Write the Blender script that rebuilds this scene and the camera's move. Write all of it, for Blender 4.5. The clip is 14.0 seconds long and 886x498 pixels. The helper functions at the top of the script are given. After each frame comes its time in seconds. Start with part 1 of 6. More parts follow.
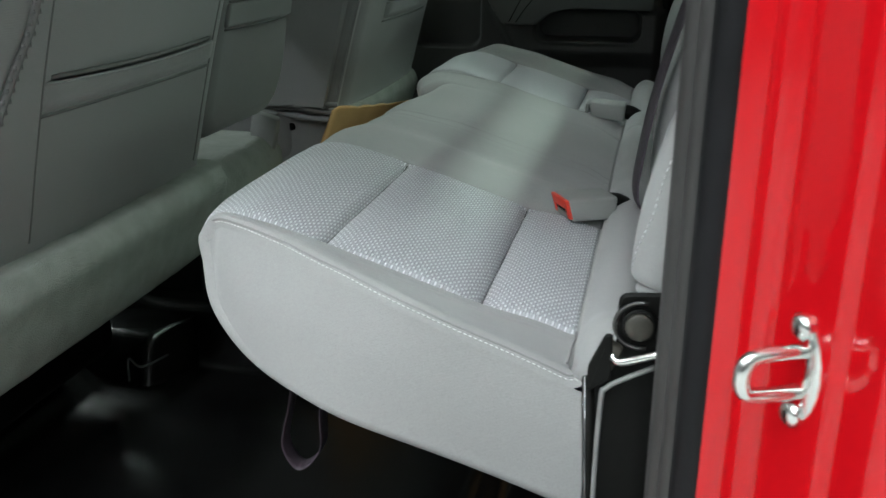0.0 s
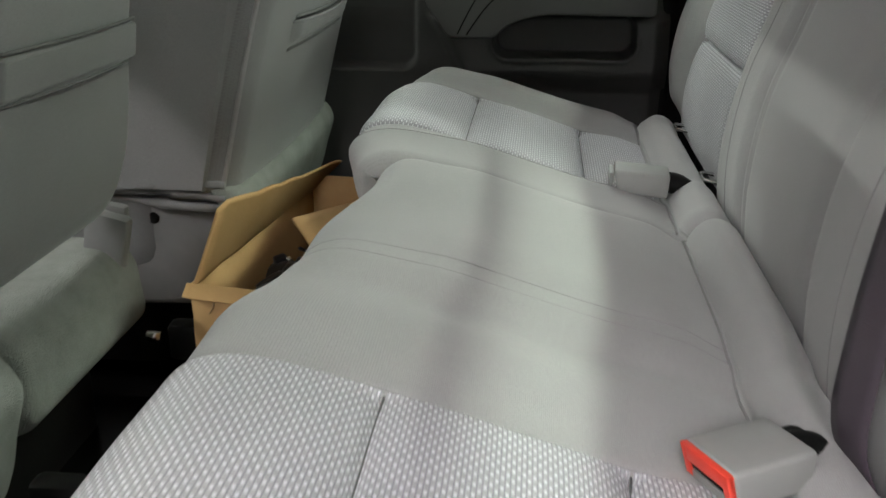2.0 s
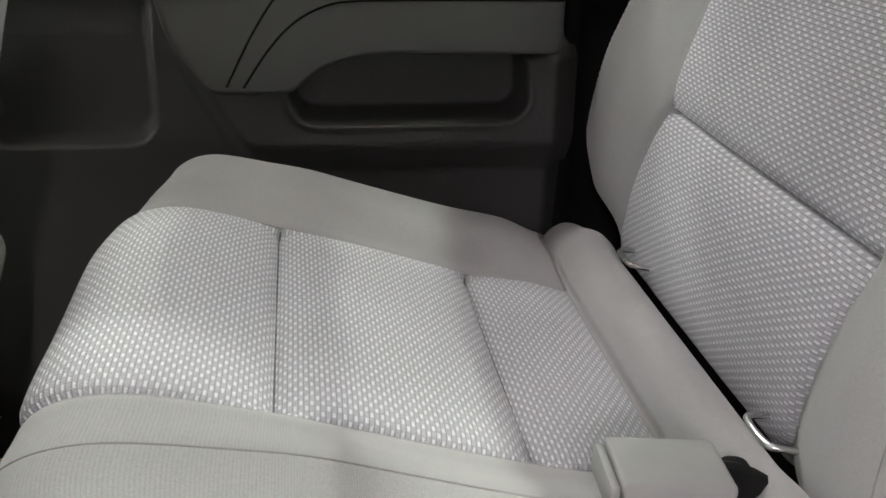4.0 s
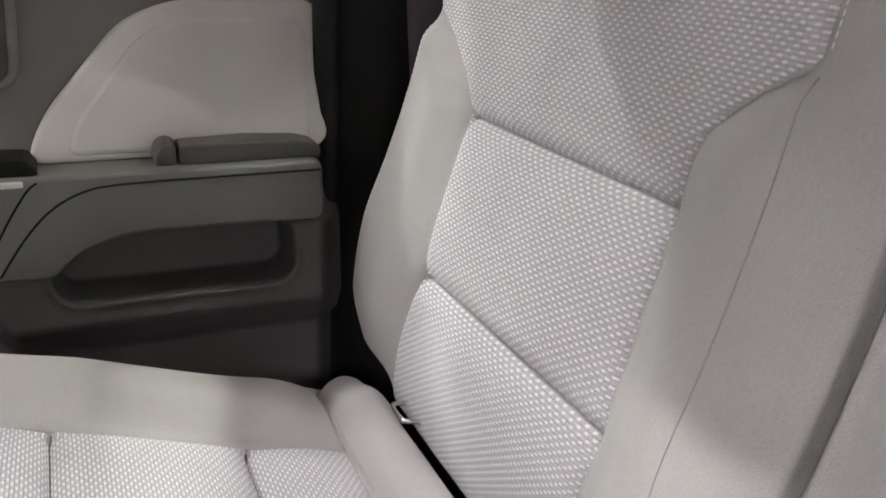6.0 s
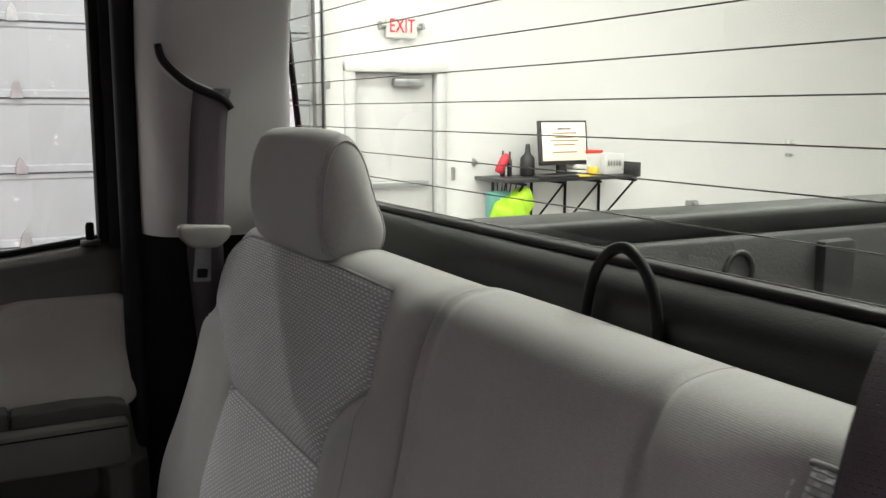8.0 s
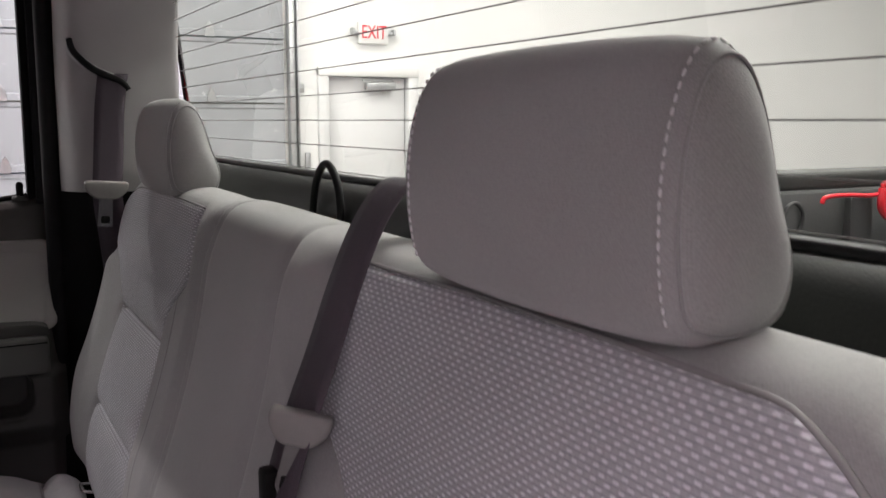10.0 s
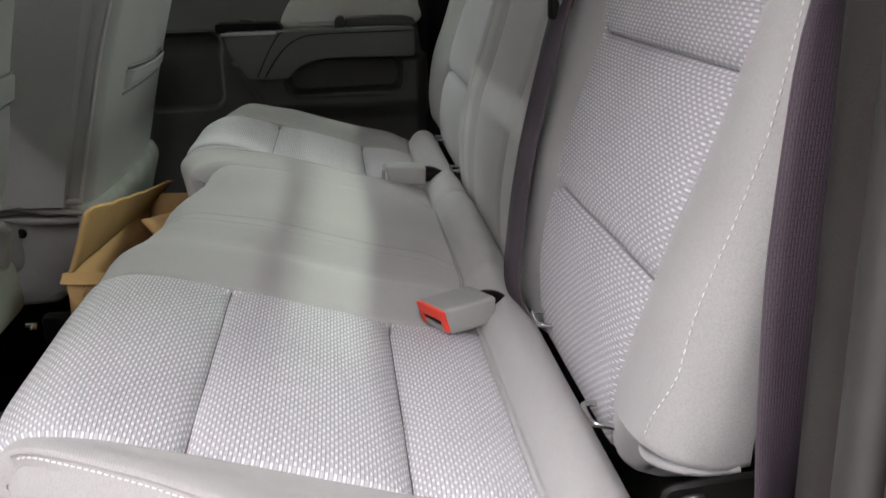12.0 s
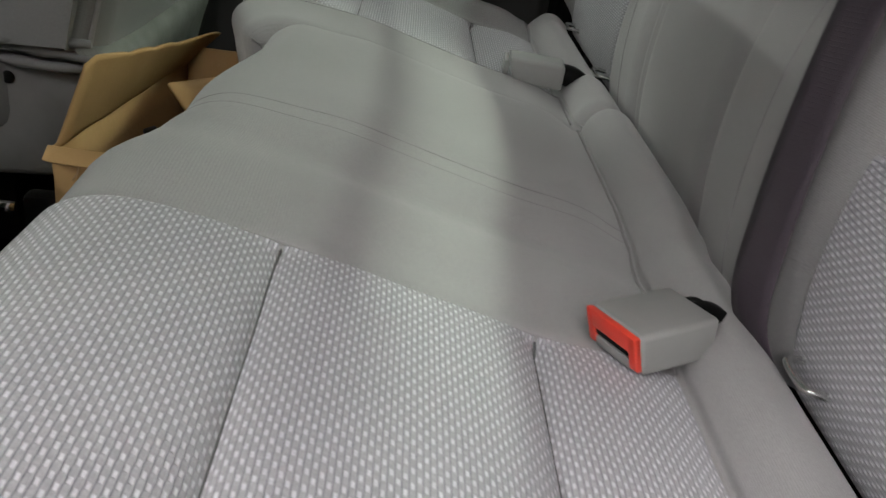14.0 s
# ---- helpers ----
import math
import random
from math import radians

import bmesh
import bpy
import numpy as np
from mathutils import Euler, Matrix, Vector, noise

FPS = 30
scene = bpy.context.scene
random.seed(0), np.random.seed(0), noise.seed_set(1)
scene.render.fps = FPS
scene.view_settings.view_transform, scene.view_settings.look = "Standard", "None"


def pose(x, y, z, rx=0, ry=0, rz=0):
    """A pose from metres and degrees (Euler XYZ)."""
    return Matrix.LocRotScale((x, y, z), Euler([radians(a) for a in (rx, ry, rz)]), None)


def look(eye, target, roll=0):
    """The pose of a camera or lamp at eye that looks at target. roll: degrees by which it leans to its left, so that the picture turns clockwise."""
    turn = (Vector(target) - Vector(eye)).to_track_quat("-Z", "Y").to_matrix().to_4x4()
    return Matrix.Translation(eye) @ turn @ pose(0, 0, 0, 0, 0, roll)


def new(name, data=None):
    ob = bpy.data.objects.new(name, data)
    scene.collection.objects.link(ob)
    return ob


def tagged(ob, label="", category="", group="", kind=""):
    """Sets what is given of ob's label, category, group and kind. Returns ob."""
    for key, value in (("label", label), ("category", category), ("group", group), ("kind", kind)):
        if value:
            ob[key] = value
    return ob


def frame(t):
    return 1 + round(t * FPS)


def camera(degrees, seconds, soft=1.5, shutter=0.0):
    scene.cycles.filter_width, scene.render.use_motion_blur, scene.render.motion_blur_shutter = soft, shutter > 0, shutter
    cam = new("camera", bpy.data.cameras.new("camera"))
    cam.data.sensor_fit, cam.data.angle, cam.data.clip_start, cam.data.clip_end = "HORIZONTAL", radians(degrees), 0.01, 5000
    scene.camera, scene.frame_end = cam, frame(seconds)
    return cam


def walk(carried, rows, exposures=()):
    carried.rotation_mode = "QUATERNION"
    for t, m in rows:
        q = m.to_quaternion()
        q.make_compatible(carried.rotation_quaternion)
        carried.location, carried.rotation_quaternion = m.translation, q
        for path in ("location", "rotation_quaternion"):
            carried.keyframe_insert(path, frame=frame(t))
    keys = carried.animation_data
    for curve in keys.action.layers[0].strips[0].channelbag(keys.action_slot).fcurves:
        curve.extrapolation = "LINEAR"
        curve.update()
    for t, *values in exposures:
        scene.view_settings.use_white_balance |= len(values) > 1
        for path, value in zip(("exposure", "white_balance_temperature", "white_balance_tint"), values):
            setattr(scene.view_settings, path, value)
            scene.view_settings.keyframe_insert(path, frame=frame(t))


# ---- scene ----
cam = camera(51.4, 14.0, 1.5, 0.2)
PATH = [
    (0, (0.493, -1.394, 0.782), (0.064, 0.441, 0.114), 0.0),
    (0.5, (0.386, -1.295, 0.747), (-0.036, 0.543, 0.078), 0.3),
    (1, (0.345, -1.197, 0.757), (-0.046, 0.643, 0.078), 0.2),
    (1.5, (0.312, -0.981, 0.769), (0.027, 0.873, 0.076), 0.4),
    (2, (0.278, -0.79, 0.781), (0.085, 1.068, 0.067), -0.3),
    (2.5, (0.221, -0.536, 0.822), (0.133, 1.302, 0.038), 0.5),
    (2.7, (0.219, -0.448, 0.824), (0.168, 1.386, 0.028), 0.5),
    (4.8, (0.205, -0.039, 0.774), (0.719, 1.714, -0.04), 2.2),
    (5, (0.211, -0.045, 0.793), (0.771, 1.697, -0.015), 2.1),
    (5.5, (0.215, -0.067, 0.833), (0.874, 1.662, 0.074), 2.0),
    (6, (0.222, -0.111, 0.887), (0.962, 1.627, 0.23), 1.7),
    (6.5, (0.235, -0.176, 0.947), (1.027, 1.581, 0.41), 1.3),
    (7, (0.258, -0.252, 1.0), (1.107, 1.509, 0.579), 0.5),
    (7.5, (0.27, -0.34, 1.048), (1.174, 1.414, 0.721), 0.1),
    (7.7, (0.276, -0.382, 1.063), (1.197, 1.368, 0.761), 0.1),
    (9.8, (0.331, -0.816, 1.045), (1.275, 0.925, 0.767), 0.1),
    (10, (0.339, -0.849, 1.017), (1.276, 0.896, 0.74), -0.0),
    (10.5, (0.325, -0.986, 0.961), (1.117, 0.83, 0.689), -0.6),
    (11, (0.321, -1.106, 0.895), (0.824, 0.812, 0.634), -1.5),
    (11.5, (0.317, -1.151, 0.838), (0.642, 0.773, 0.398), -1.9),
    (12, (0.31, -1.168, 0.811), (0.508, 0.722, 0.186), -1.8),
    (12.5, (0.305, -1.169, 0.798), (0.442, 0.682, 0.053), -1.4),
    (13, (0.314, -1.09, 0.781), (0.396, 0.73, -0.044), -0.5),
    (13.5, (0.322, -0.912, 0.738), (0.351, 0.905, -0.096), -0.7),
    (14, (0.252, -0.774, 0.728), (0.365, 1.028, -0.131), 6.1),
]
GRADE = [(0, -0.2, 5950, -6), (0.5, -0.08, 5950, -6), (1, -0.05, 6300, 4), (1.5, 0.15, 6350, 4), (2, 0.62, 6500, 7), (2.5, 0.84, 6600, 8), (5, 1.48, 6600, 22), (6, 1.85, 6700, 21), (6.5, 1.62, 6700, 21), (7, 0.66, 6650, 17), (7.5, 0.05, 6700, 18), (10, -0.05, 6600, 28), (10.5, 0.12, 6600, 27), (11, 0.45, 6550, 24), (12, 0.38, 6500, 10), (12.5, 0.08, 6500, 6), (13, -0.05, 6500, 6), (13.5, -0.02, 6500, 7), (14, 0.06, 6550, 7)]
walk(cam, [(t, look(eye, target, roll)) for t, eye, target, roll in PATH], GRADE)

# ---- light ----
world = bpy.data.worlds.new("world")
scene.world = world
world.use_nodes = True
wbg = world.node_tree.nodes["Background"]
sky = world.node_tree.nodes.new("ShaderNodeTexSky")
sky.sky_type, sky.sun_disc = "NISHITA", False
sky.sun_elevation, sky.sun_rotation = 0.6, 2.0
world.node_tree.links.new(sky.outputs[0], wbg.inputs[0])
wbg.inputs[1].default_value = 0.05


def strip_lamp(x, y, z, sx, sy, watts, colour=(1.0, 0.985, 0.96)):
    """A long ceiling luminaire that shines down."""
    data = bpy.data.lights.new("strip_light", "AREA")
    data.shape, data.size, data.size_y, data.energy, data.color = "RECTANGLE", sx, sy, watts, colour
    ob = new("strip_light", data)
    ob.location = (x, y, z)
    return ob


HALL_TOP = 4.2
# where each luminaire hangs, its turn in degrees, its power
LAMPS = [(2.5, 0.6, 0, 190), (3.5, 0.3, 0, 150), (0.1, 5.2, 90, 140), (4.9, -1.0, 0, 90), (4.6, 2.6, 0, 100), (0.2, 3.2, 90, 40), (-2.0, 4.0, 90, 80), (-3.5, 2.5, 90, 75), (2.4, 5.4, 90, 130), (-1.5, -2.9, 0, 130), (-4.0, -3.4, 0, 195), (0.7, -3.2, 0, 85), (0.6, -7.2, 0, 165), (-2.2, -7.6, 0, 215), (6.6, -3.6, 0, 150), (6.6, 4.0, 0, 110), (-5.2, 3.2, 0, 130), (-7.0, -0.4, 0, 270), (9.2, 0.0, 0, 120)]
for lx, ly, turn, watts in LAMPS:
    tint = (1.0, 0.935, 0.985) if ly < -2.5 else (0.97, 1.0, 0.955)
    strip_lamp(lx, ly, HALL_TOP - 0.16, 0.20, 2.4, watts, tint).rotation_euler = (0, 0, radians(turn))


# ---- materials ----
def material(name, rough=0.6, metal=0.0, colour=(0.5, 0.5, 0.5), coat=0.0, spec=0.5):
    m = bpy.data.materials.new(name)
    m.use_nodes = True
    b = m.node_tree.nodes["Principled BSDF"]
    b.inputs["Roughness"].default_value = rough
    b.inputs["Metallic"].default_value = metal
    b.inputs["Base Color"].default_value = (*colour, 1)
    b.inputs["Coat Weight"].default_value = coat
    b.inputs["Specular IOR Level"].default_value = spec
    return m, m.node_tree, b


def node(tree, kind, **values):
    n = tree.nodes.new(kind)
    for key, value in values.items():
        n.inputs[key.replace("_", " ")].default_value = value
    return n


def ramp(tree, source, stops):
    n = tree.nodes.new("ShaderNodeValToRGB")
    while len(n.color_ramp.elements) < len(stops):
        n.color_ramp.elements.new(0.5)
    for e, (p, c) in zip(n.color_ramp.elements, stops):
        e.position, e.color = p, (*c, 1)
    tree.links.new(source, n.inputs[0])
    return n.outputs[0]


def bump(tree, bsdf, height, strength, distance):
    n = node(tree, "ShaderNodeBump", Strength=strength, Distance=distance)
    tree.links.new(height, n.inputs["Height"])
    tree.links.new(n.outputs[0], bsdf.inputs["Normal"])
    return n


def mix(tree, a, b, fac, blend="MIX"):
    n = tree.nodes.new("ShaderNodeMix")
    n.data_type, n.blend_type = "RGBA", blend
    for socket, value in ((n.inputs[0], fac), (n.inputs[6], a), (n.inputs[7], b)):
        if isinstance(value, (int, float)):
            socket.default_value = value
        elif isinstance(value, tuple):
            socket.default_value = (*value, 1)
        else:
            tree.links.new(value, socket)
    return n.outputs[2]


def mottled(name, c1, c2, scale, rough=0.6, fine=900.0, relief=0.3, depth=0.0006, metal=0.0, coat=0.0, spec=0.5, wear=None):
    """A surface with broad mottling and a fine grain in relief."""
    m, t, b = material(name, rough, metal, c1, coat, spec)
    co = t.nodes.new("ShaderNodeTexCoord")
    broad = node(t, "ShaderNodeTexNoise", Scale=scale, Detail=5.0, Roughness=0.6)
    grain = node(t, "ShaderNodeTexNoise", Scale=fine, Detail=2.0)
    for n in (broad, grain):
        t.links.new(co.outputs["Object"], n.inputs["Vector"])
    col = ramp(t, broad.outputs["Fac"], [(0.3, c1), (0.7, c2)])
    col = mix(t, col, (0.5, 0.5, 0.5), 0.12, "OVERLAY")
    if wear:
        spots = node(t, "ShaderNodeTexNoise", Scale=scale * 7, Detail=6.0, Roughness=0.75)
        t.links.new(co.outputs["Object"], spots.inputs["Vector"])
        mask = ramp(t, spots.outputs["Fac"], [(0.62, (0, 0, 0)), (0.74, (1, 1, 1))])
        col = mix(t, col, wear, mask)
    t.links.new(col, b.inputs["Base Color"])
    r = node(t, "ShaderNodeMapRange", To_Min=rough - 0.07, To_Max=rough + 0.07)
    t.links.new(broad.outputs["Fac"], r.inputs["Value"])
    t.links.new(r.outputs[0], b.inputs["Roughness"])
    if relief:
        bump(t, b, grain.outputs["Fac"], relief, depth)
    return m


def woven(name, light, dark, pitch=0.0014):
    """Plain upholstery cloth: a fine basket weave in the cloth's own coordinates, in metres."""
    m, t, b = material(name, 0.85)
    uv = t.nodes.new("ShaderNodeUVMap")
    br = node(t, "ShaderNodeTexBrick", Scale=1.0, Mortar_Size=pitch * 0.16, Mortar_Smooth=0.6, Brick_Width=pitch * 1.5, Row_Height=pitch)
    br.offset = 0.5
    t.links.new(uv.outputs[0], br.inputs["Vector"])
    co = t.nodes.new("ShaderNodeTexCoord")
    broad = node(t, "ShaderNodeTexNoise", Scale=6.0, Detail=5.0, Roughness=0.6)
    fuzz = node(t, "ShaderNodeTexNoise", Scale=700.0, Detail=3.0)
    for n in (broad, fuzz):
        t.links.new(co.outputs["Object"], n.inputs["Vector"])
    base = ramp(t, broad.outputs["Fac"], [(0.3, dark), (0.7, light)])
    shade = ramp(t, br.outputs["Fac"], [(0.0, (1, 1, 1)), (1.0, (0.85, 0.85, 0.855))])
    col = mix(t, base, shade, 1.0, "MULTIPLY")
    fz = ramp(t, fuzz.outputs["Fac"], [(0.3, (0.9, 0.9, 0.9)), (0.7, (1.06, 1.06, 1.06))])
    col = mix(t, col, fz, 1.0, "MULTIPLY")
    t.links.new(col, b.inputs["Base Color"])
    b.inputs["Sheen Weight"].default_value = 0.25
    b.inputs["Sheen Roughness"].default_value = 0.5
    bump(t, b, br.outputs["Fac"], 0.35, -0.0004)
    return m


def dashed(name, thread, ground, column=0.0032, run=0.0098):
    """Seat insert cloth: columns of raised silvery dashes, each column staggered by half a dash and parted from the next by a fine groove."""
    m, t, b = material(name, 0.5)
    uv = t.nodes.new("ShaderNodeUVMap")
    xyz = t.nodes.new("ShaderNodeSeparateXYZ")
    t.links.new(uv.outputs[0], xyz.inputs[0])

    def op(kind, *values):
        n = t.nodes.new("ShaderNodeMath")
        n.operation = kind
        for socket, value in zip(n.inputs, values):
            if isinstance(value, (int, float)):
                socket.default_value = value
            else:
                t.links.new(value, socket)
        return n.outputs[0]
    along_run = op("SINE", op("MULTIPLY", xyz.outputs[0], 2 * math.pi / run))
    across = op("SINE", op("MULTIPLY", xyz.outputs[1], math.pi / column))
    held = node(t, "ShaderNodeMapRange", From_Min=-0.55, From_Max=0.55, To_Min=-1.0, To_Max=1.0)
    t.links.new(along_run, held.inputs["Value"])
    rise = node(t, "ShaderNodeMapRange", From_Min=0.40, From_Max=0.88)
    t.links.new(op("MULTIPLY", held.outputs[0], across), rise.inputs["Value"])
    groove = node(t, "ShaderNodeMapRange", From_Min=0.10, From_Max=0.55)
    t.links.new(op("ABSOLUTE", across), groove.inputs["Value"])
    twill = op("SINE", op("MULTIPLY_ADD", xyz.outputs[0], 2 * math.pi / 0.0016, op("MULTIPLY", xyz.outputs[1], 2 * math.pi / 0.0026)))
    co = t.nodes.new("ShaderNodeTexCoord")
    broad = node(t, "ShaderNodeTexNoise", Scale=9.0, Detail=4.0)
    fuzz = node(t, "ShaderNodeTexNoise", Scale=420.0, Detail=3.0)
    for n in (broad, fuzz):
        t.links.new(co.outputs["Object"], n.inputs["Vector"])
    col = ramp(t, rise.outputs[0], [(0.0, ground), (0.4, tuple(0.5 * a + 0.5 * c for a, c in zip(thread, ground))), (1.0, thread)])
    furrow = ramp(t, groove.outputs[0], [(0.0, (0.68, 0.68, 0.70)), (1.0, (1, 1, 1))])
    col = mix(t, col, furrow, 1.0, "MULTIPLY")
    vary = ramp(t, broad.outputs["Fac"], [(0.3, (0.93, 0.93, 0.94)), (0.7, (1.05, 1.05, 1.05))])
    col = mix(t, col, vary, 1.0, "MULTIPLY")
    fz = ramp(t, fuzz.outputs["Fac"], [(0.3, (0.86, 0.86, 0.87)), (0.7, (1.1, 1.1, 1.1))])
    col = mix(t, col, fz, 1.0, "MULTIPLY")
    t.links.new(col, b.inputs["Base Color"])
    gloss = node(t, "ShaderNodeMapRange", To_Min=0.8, To_Max=0.58)
    t.links.new(rise.outputs[0], gloss.inputs["Value"])
    t.links.new(gloss.outputs[0], b.inputs["Roughness"])
    b.inputs["Sheen Weight"].default_value = 0.2
    height = op("ADD", op("MULTIPLY_ADD", rise.outputs[0], 0.75, op("MULTIPLY", groove.outputs[0], 0.35)), op("MULTIPLY", twill, 0.05))
    bump(t, b, height, 0.75, 0.0013)
    return m


def webbing(name, c1, c2):
    """Seat belt webbing with fine ribs along its length."""
    m, t, b = material(name, 0.5, colour=c1)
    uv = t.nodes.new("ShaderNodeUVMap")
    br = node(t, "ShaderNodeTexBrick", Scale=1.0, Mortar_Size=0.0004, Mortar_Smooth=0.7, Brick_Width=0.006, Row_Height=0.0019)
    t.links.new(uv.outputs[0], br.inputs["Vector"])
    col = ramp(t, br.outputs["Fac"], [(0.0, c2), (1.0, c1)])
    t.links.new(col, b.inputs["Base Color"])
    bump(t, b, br.outputs["Fac"], 0.7, -0.0006)
    return m


CLOTH = woven("seat_cloth", (0.37, 0.368, 0.358), (0.335, 0.333, 0.325))
INSERT = dashed("insert_cloth", (0.75, 0.75, 0.765), (0.455, 0.457, 0.469))
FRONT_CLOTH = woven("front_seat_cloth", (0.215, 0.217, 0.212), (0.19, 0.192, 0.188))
SIDE_GREY = mottled("grey_seat_side_plastic", (0.175, 0.177, 0.171), (0.205, 0.207, 0.20), 20, 0.5, 500, 0.3, 0.0005, spec=0.3)
# darker than the cloth: zip and seam thread, also painted shade in creases and gaps
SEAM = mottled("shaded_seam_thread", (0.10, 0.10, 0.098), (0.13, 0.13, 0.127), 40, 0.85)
MATTE_ZINC = mottled("matte_weathered_zinc", (0.036, 0.034, 0.026), (0.055, 0.051, 0.040), 60, 0.6, 300, 0.2, 0.0003)
CARPET = mottled("grey_carpet", (0.215, 0.225, 0.208), (0.28, 0.293, 0.271), 25, 0.95, 650, 1.0, 0.003, spec=0.1)
THREAD = mottled("white_thread", (0.62, 0.62, 0.62), (0.72, 0.72, 0.72), 60, 0.6)
GREY_THREAD = mottled("grey_thread", (0.42, 0.42, 0.42), (0.48, 0.48, 0.48), 60, 0.6)
PIPING = mottled("grey_piping", (0.24, 0.235, 0.23), (0.28, 0.275, 0.27), 40, 0.75)
DOOR_DARK = mottled("charcoal_door_plastic", (0.046, 0.046, 0.043), (0.057, 0.057, 0.053), 8, 0.5, 520, 0.5, 0.0008, spec=0.35)
DOOR_ARM = mottled("soft_charcoal_vinyl", (0.080, 0.080, 0.076), (0.098, 0.098, 0.092), 8, 0.45, 520, 0.5, 0.0008)
DOOR_UPPER = mottled("charcoal_upper_door_plastic", (0.066, 0.065, 0.061), (0.082, 0.081, 0.076), 8, 0.45, 520, 0.5, 0.0008)
DOOR_GREY = mottled("padded_grey_vinyl", (0.36, 0.352, 0.336), (0.39, 0.381, 0.366), 8, 0.55, 480, 0.4, 0.0006)
BLACK_TRIM = mottled("black_trim_plastic", (0.005, 0.005, 0.005), (0.009, 0.009, 0.0086), 10, 0.6, 500, 0.4, 0.0006, spec=0.1)
OLIVE_TRIM = mottled("olive_grey_jamb_plastic", (0.026, 0.0235, 0.021), (0.034, 0.031, 0.028), 8, 0.5, 500, 0.4, 0.0006, spec=0.3)
SHELF_TRIM = mottled("dark_grey_shelf_trim", (0.013, 0.0145, 0.013), (0.019, 0.0205, 0.019), 8, 0.5, 500, 0.4, 0.0006, spec=0.3)
GREY_TRIM = mottled("light_grey_pillar_plastic", (0.35, 0.342, 0.337), (0.39, 0.381, 0.376), 7, 0.55, 600, 0.35, 0.0006)
WIRE_GREY = mottled("grey_heating_wire", (0.20, 0.20, 0.19), (0.26, 0.26, 0.25), 30, 0.6)
RUBBER = mottled("black_rubber_seal", (0.007, 0.007, 0.0074), (0.012, 0.012, 0.013), 20, 0.5, 300, 0.2, 0.0006, spec=0.15)
SEAL = mottled("taupe_rubber_seal", (0.032, 0.030, 0.029), (0.042, 0.040, 0.038), 20, 0.5, 300, 0.2, 0.0006)
VINYL_FLOOR = mottled("black_vinyl_floor", (0.0035, 0.0035, 0.0035), (0.006, 0.006, 0.006), 6, 0.22, 180, 0.3, 0.0006, spec=0.5, wear=(0.014, 0.014, 0.014))
PAINT = mottled("red_car_paint", (0.46, 0.0012, 0.006), (0.50, 0.002, 0.008), 3, 0.4, 1200, 0.02, 0.0001, coat=0.8, spec=0.05)
CHROME = mottled("bright_zinc_steel", (0.72, 0.72, 0.7), (0.8, 0.8, 0.78), 30, 0.2, 400, 0.15, 0.0004, metal=1.0)
DULL_STEEL = mottled("dull_plated_steel", (0.10, 0.098, 0.095), (0.15, 0.147, 0.142), 40, 0.42, 300, 0.2, 0.0004, metal=1.0)
BLADE_STEEL = mottled("polished_latch_steel", (0.24, 0.24, 0.245), (0.32, 0.32, 0.325), 40, 0.25, 300, 0.2, 0.0003, metal=1.0)
GREY_EDGE = mottled("worn_grey_steel", (0.20, 0.20, 0.195), (0.27, 0.27, 0.262), 40, 0.4, 300, 0.2, 0.0003)
BLACK_STEEL = mottled("black_painted_steel", (0.005, 0.005, 0.0046), (0.009, 0.009, 0.008), 30, 0.45, 250, 0.2, 0.0004, spec=0.12)
BELT = webbing("belt_webbing", (0.038, 0.028, 0.037), (0.068, 0.051, 0.066))
BELT_PLASTIC = mottled("grey_belt_plastic", (0.18, 0.172, 0.165), (0.22, 0.21, 0.20), 30, 0.5, 500, 0.25, 0.0004)
BUCKLE_GREY = mottled("buckle_grey_plastic", (0.27, 0.275, 0.26), (0.30, 0.305, 0.29), 30, 0.55, 700, 0.3, 0.0003)
BUCKLE_RED = mottled("buckle_red_plastic", (0.80, 0.055, 0.03), (0.84, 0.07, 0.04), 30, 0.4, 500, 0.1, 0.0003)
CARD = mottled("brown_cardboard", (0.43, 0.27, 0.115), (0.52, 0.335, 0.15), 10, 0.85, 240, 0.4, 0.0006, spec=0.2, wear=(0.55, 0.37, 0.18))
TAPE = mottled("clear_packing_tape", (0.5, 0.34, 0.17), (0.55, 0.38, 0.2), 20, 0.12, 70, 0.9, 0.003)
GADGET = mottled("black_gadget_plastic", (0.012, 0.012, 0.013), (0.03, 0.03, 0.03), 25, 0.3, 300, 0.2, 0.0004)
WALL_PAINT = mottled("white_wall_paint", (0.76, 0.765, 0.75), (0.81, 0.81, 0.795), 0.8, 0.6, 90, 0.15, 0.002)
# dark grey for the two unseen walls, to weaken bounce and reflections
DIM_WALL = mottled("grey_wall_paint", (0.16, 0.16, 0.165), (0.20, 0.20, 0.205), 0.8, 0.6, 90, 0.15, 0.002)
EXIT_PAINT = mottled("white_door_paint", (0.56, 0.56, 0.555), (0.62, 0.62, 0.615), 1.2, 0.45, 60, 0.15, 0.001)
DOOR_PANEL = mottled("white_door_steel", (0.29, 0.30, 0.315), (0.33, 0.34, 0.355), 1.2, 0.4, 60, 0.2, 0.002, wear=(0.66, 0.66, 0.66))
GALV = mottled("galvanised_steel", (0.42, 0.43, 0.43), (0.55, 0.56, 0.56), 14, 0.4, 200, 0.2, 0.0005, metal=1.0)
CONCRETE = mottled("sealed_concrete", (0.40, 0.40, 0.39), (0.50, 0.495, 0.485), 0.9, 0.35, 70, 0.25, 0.002, wear=(0.22, 0.22, 0.21))
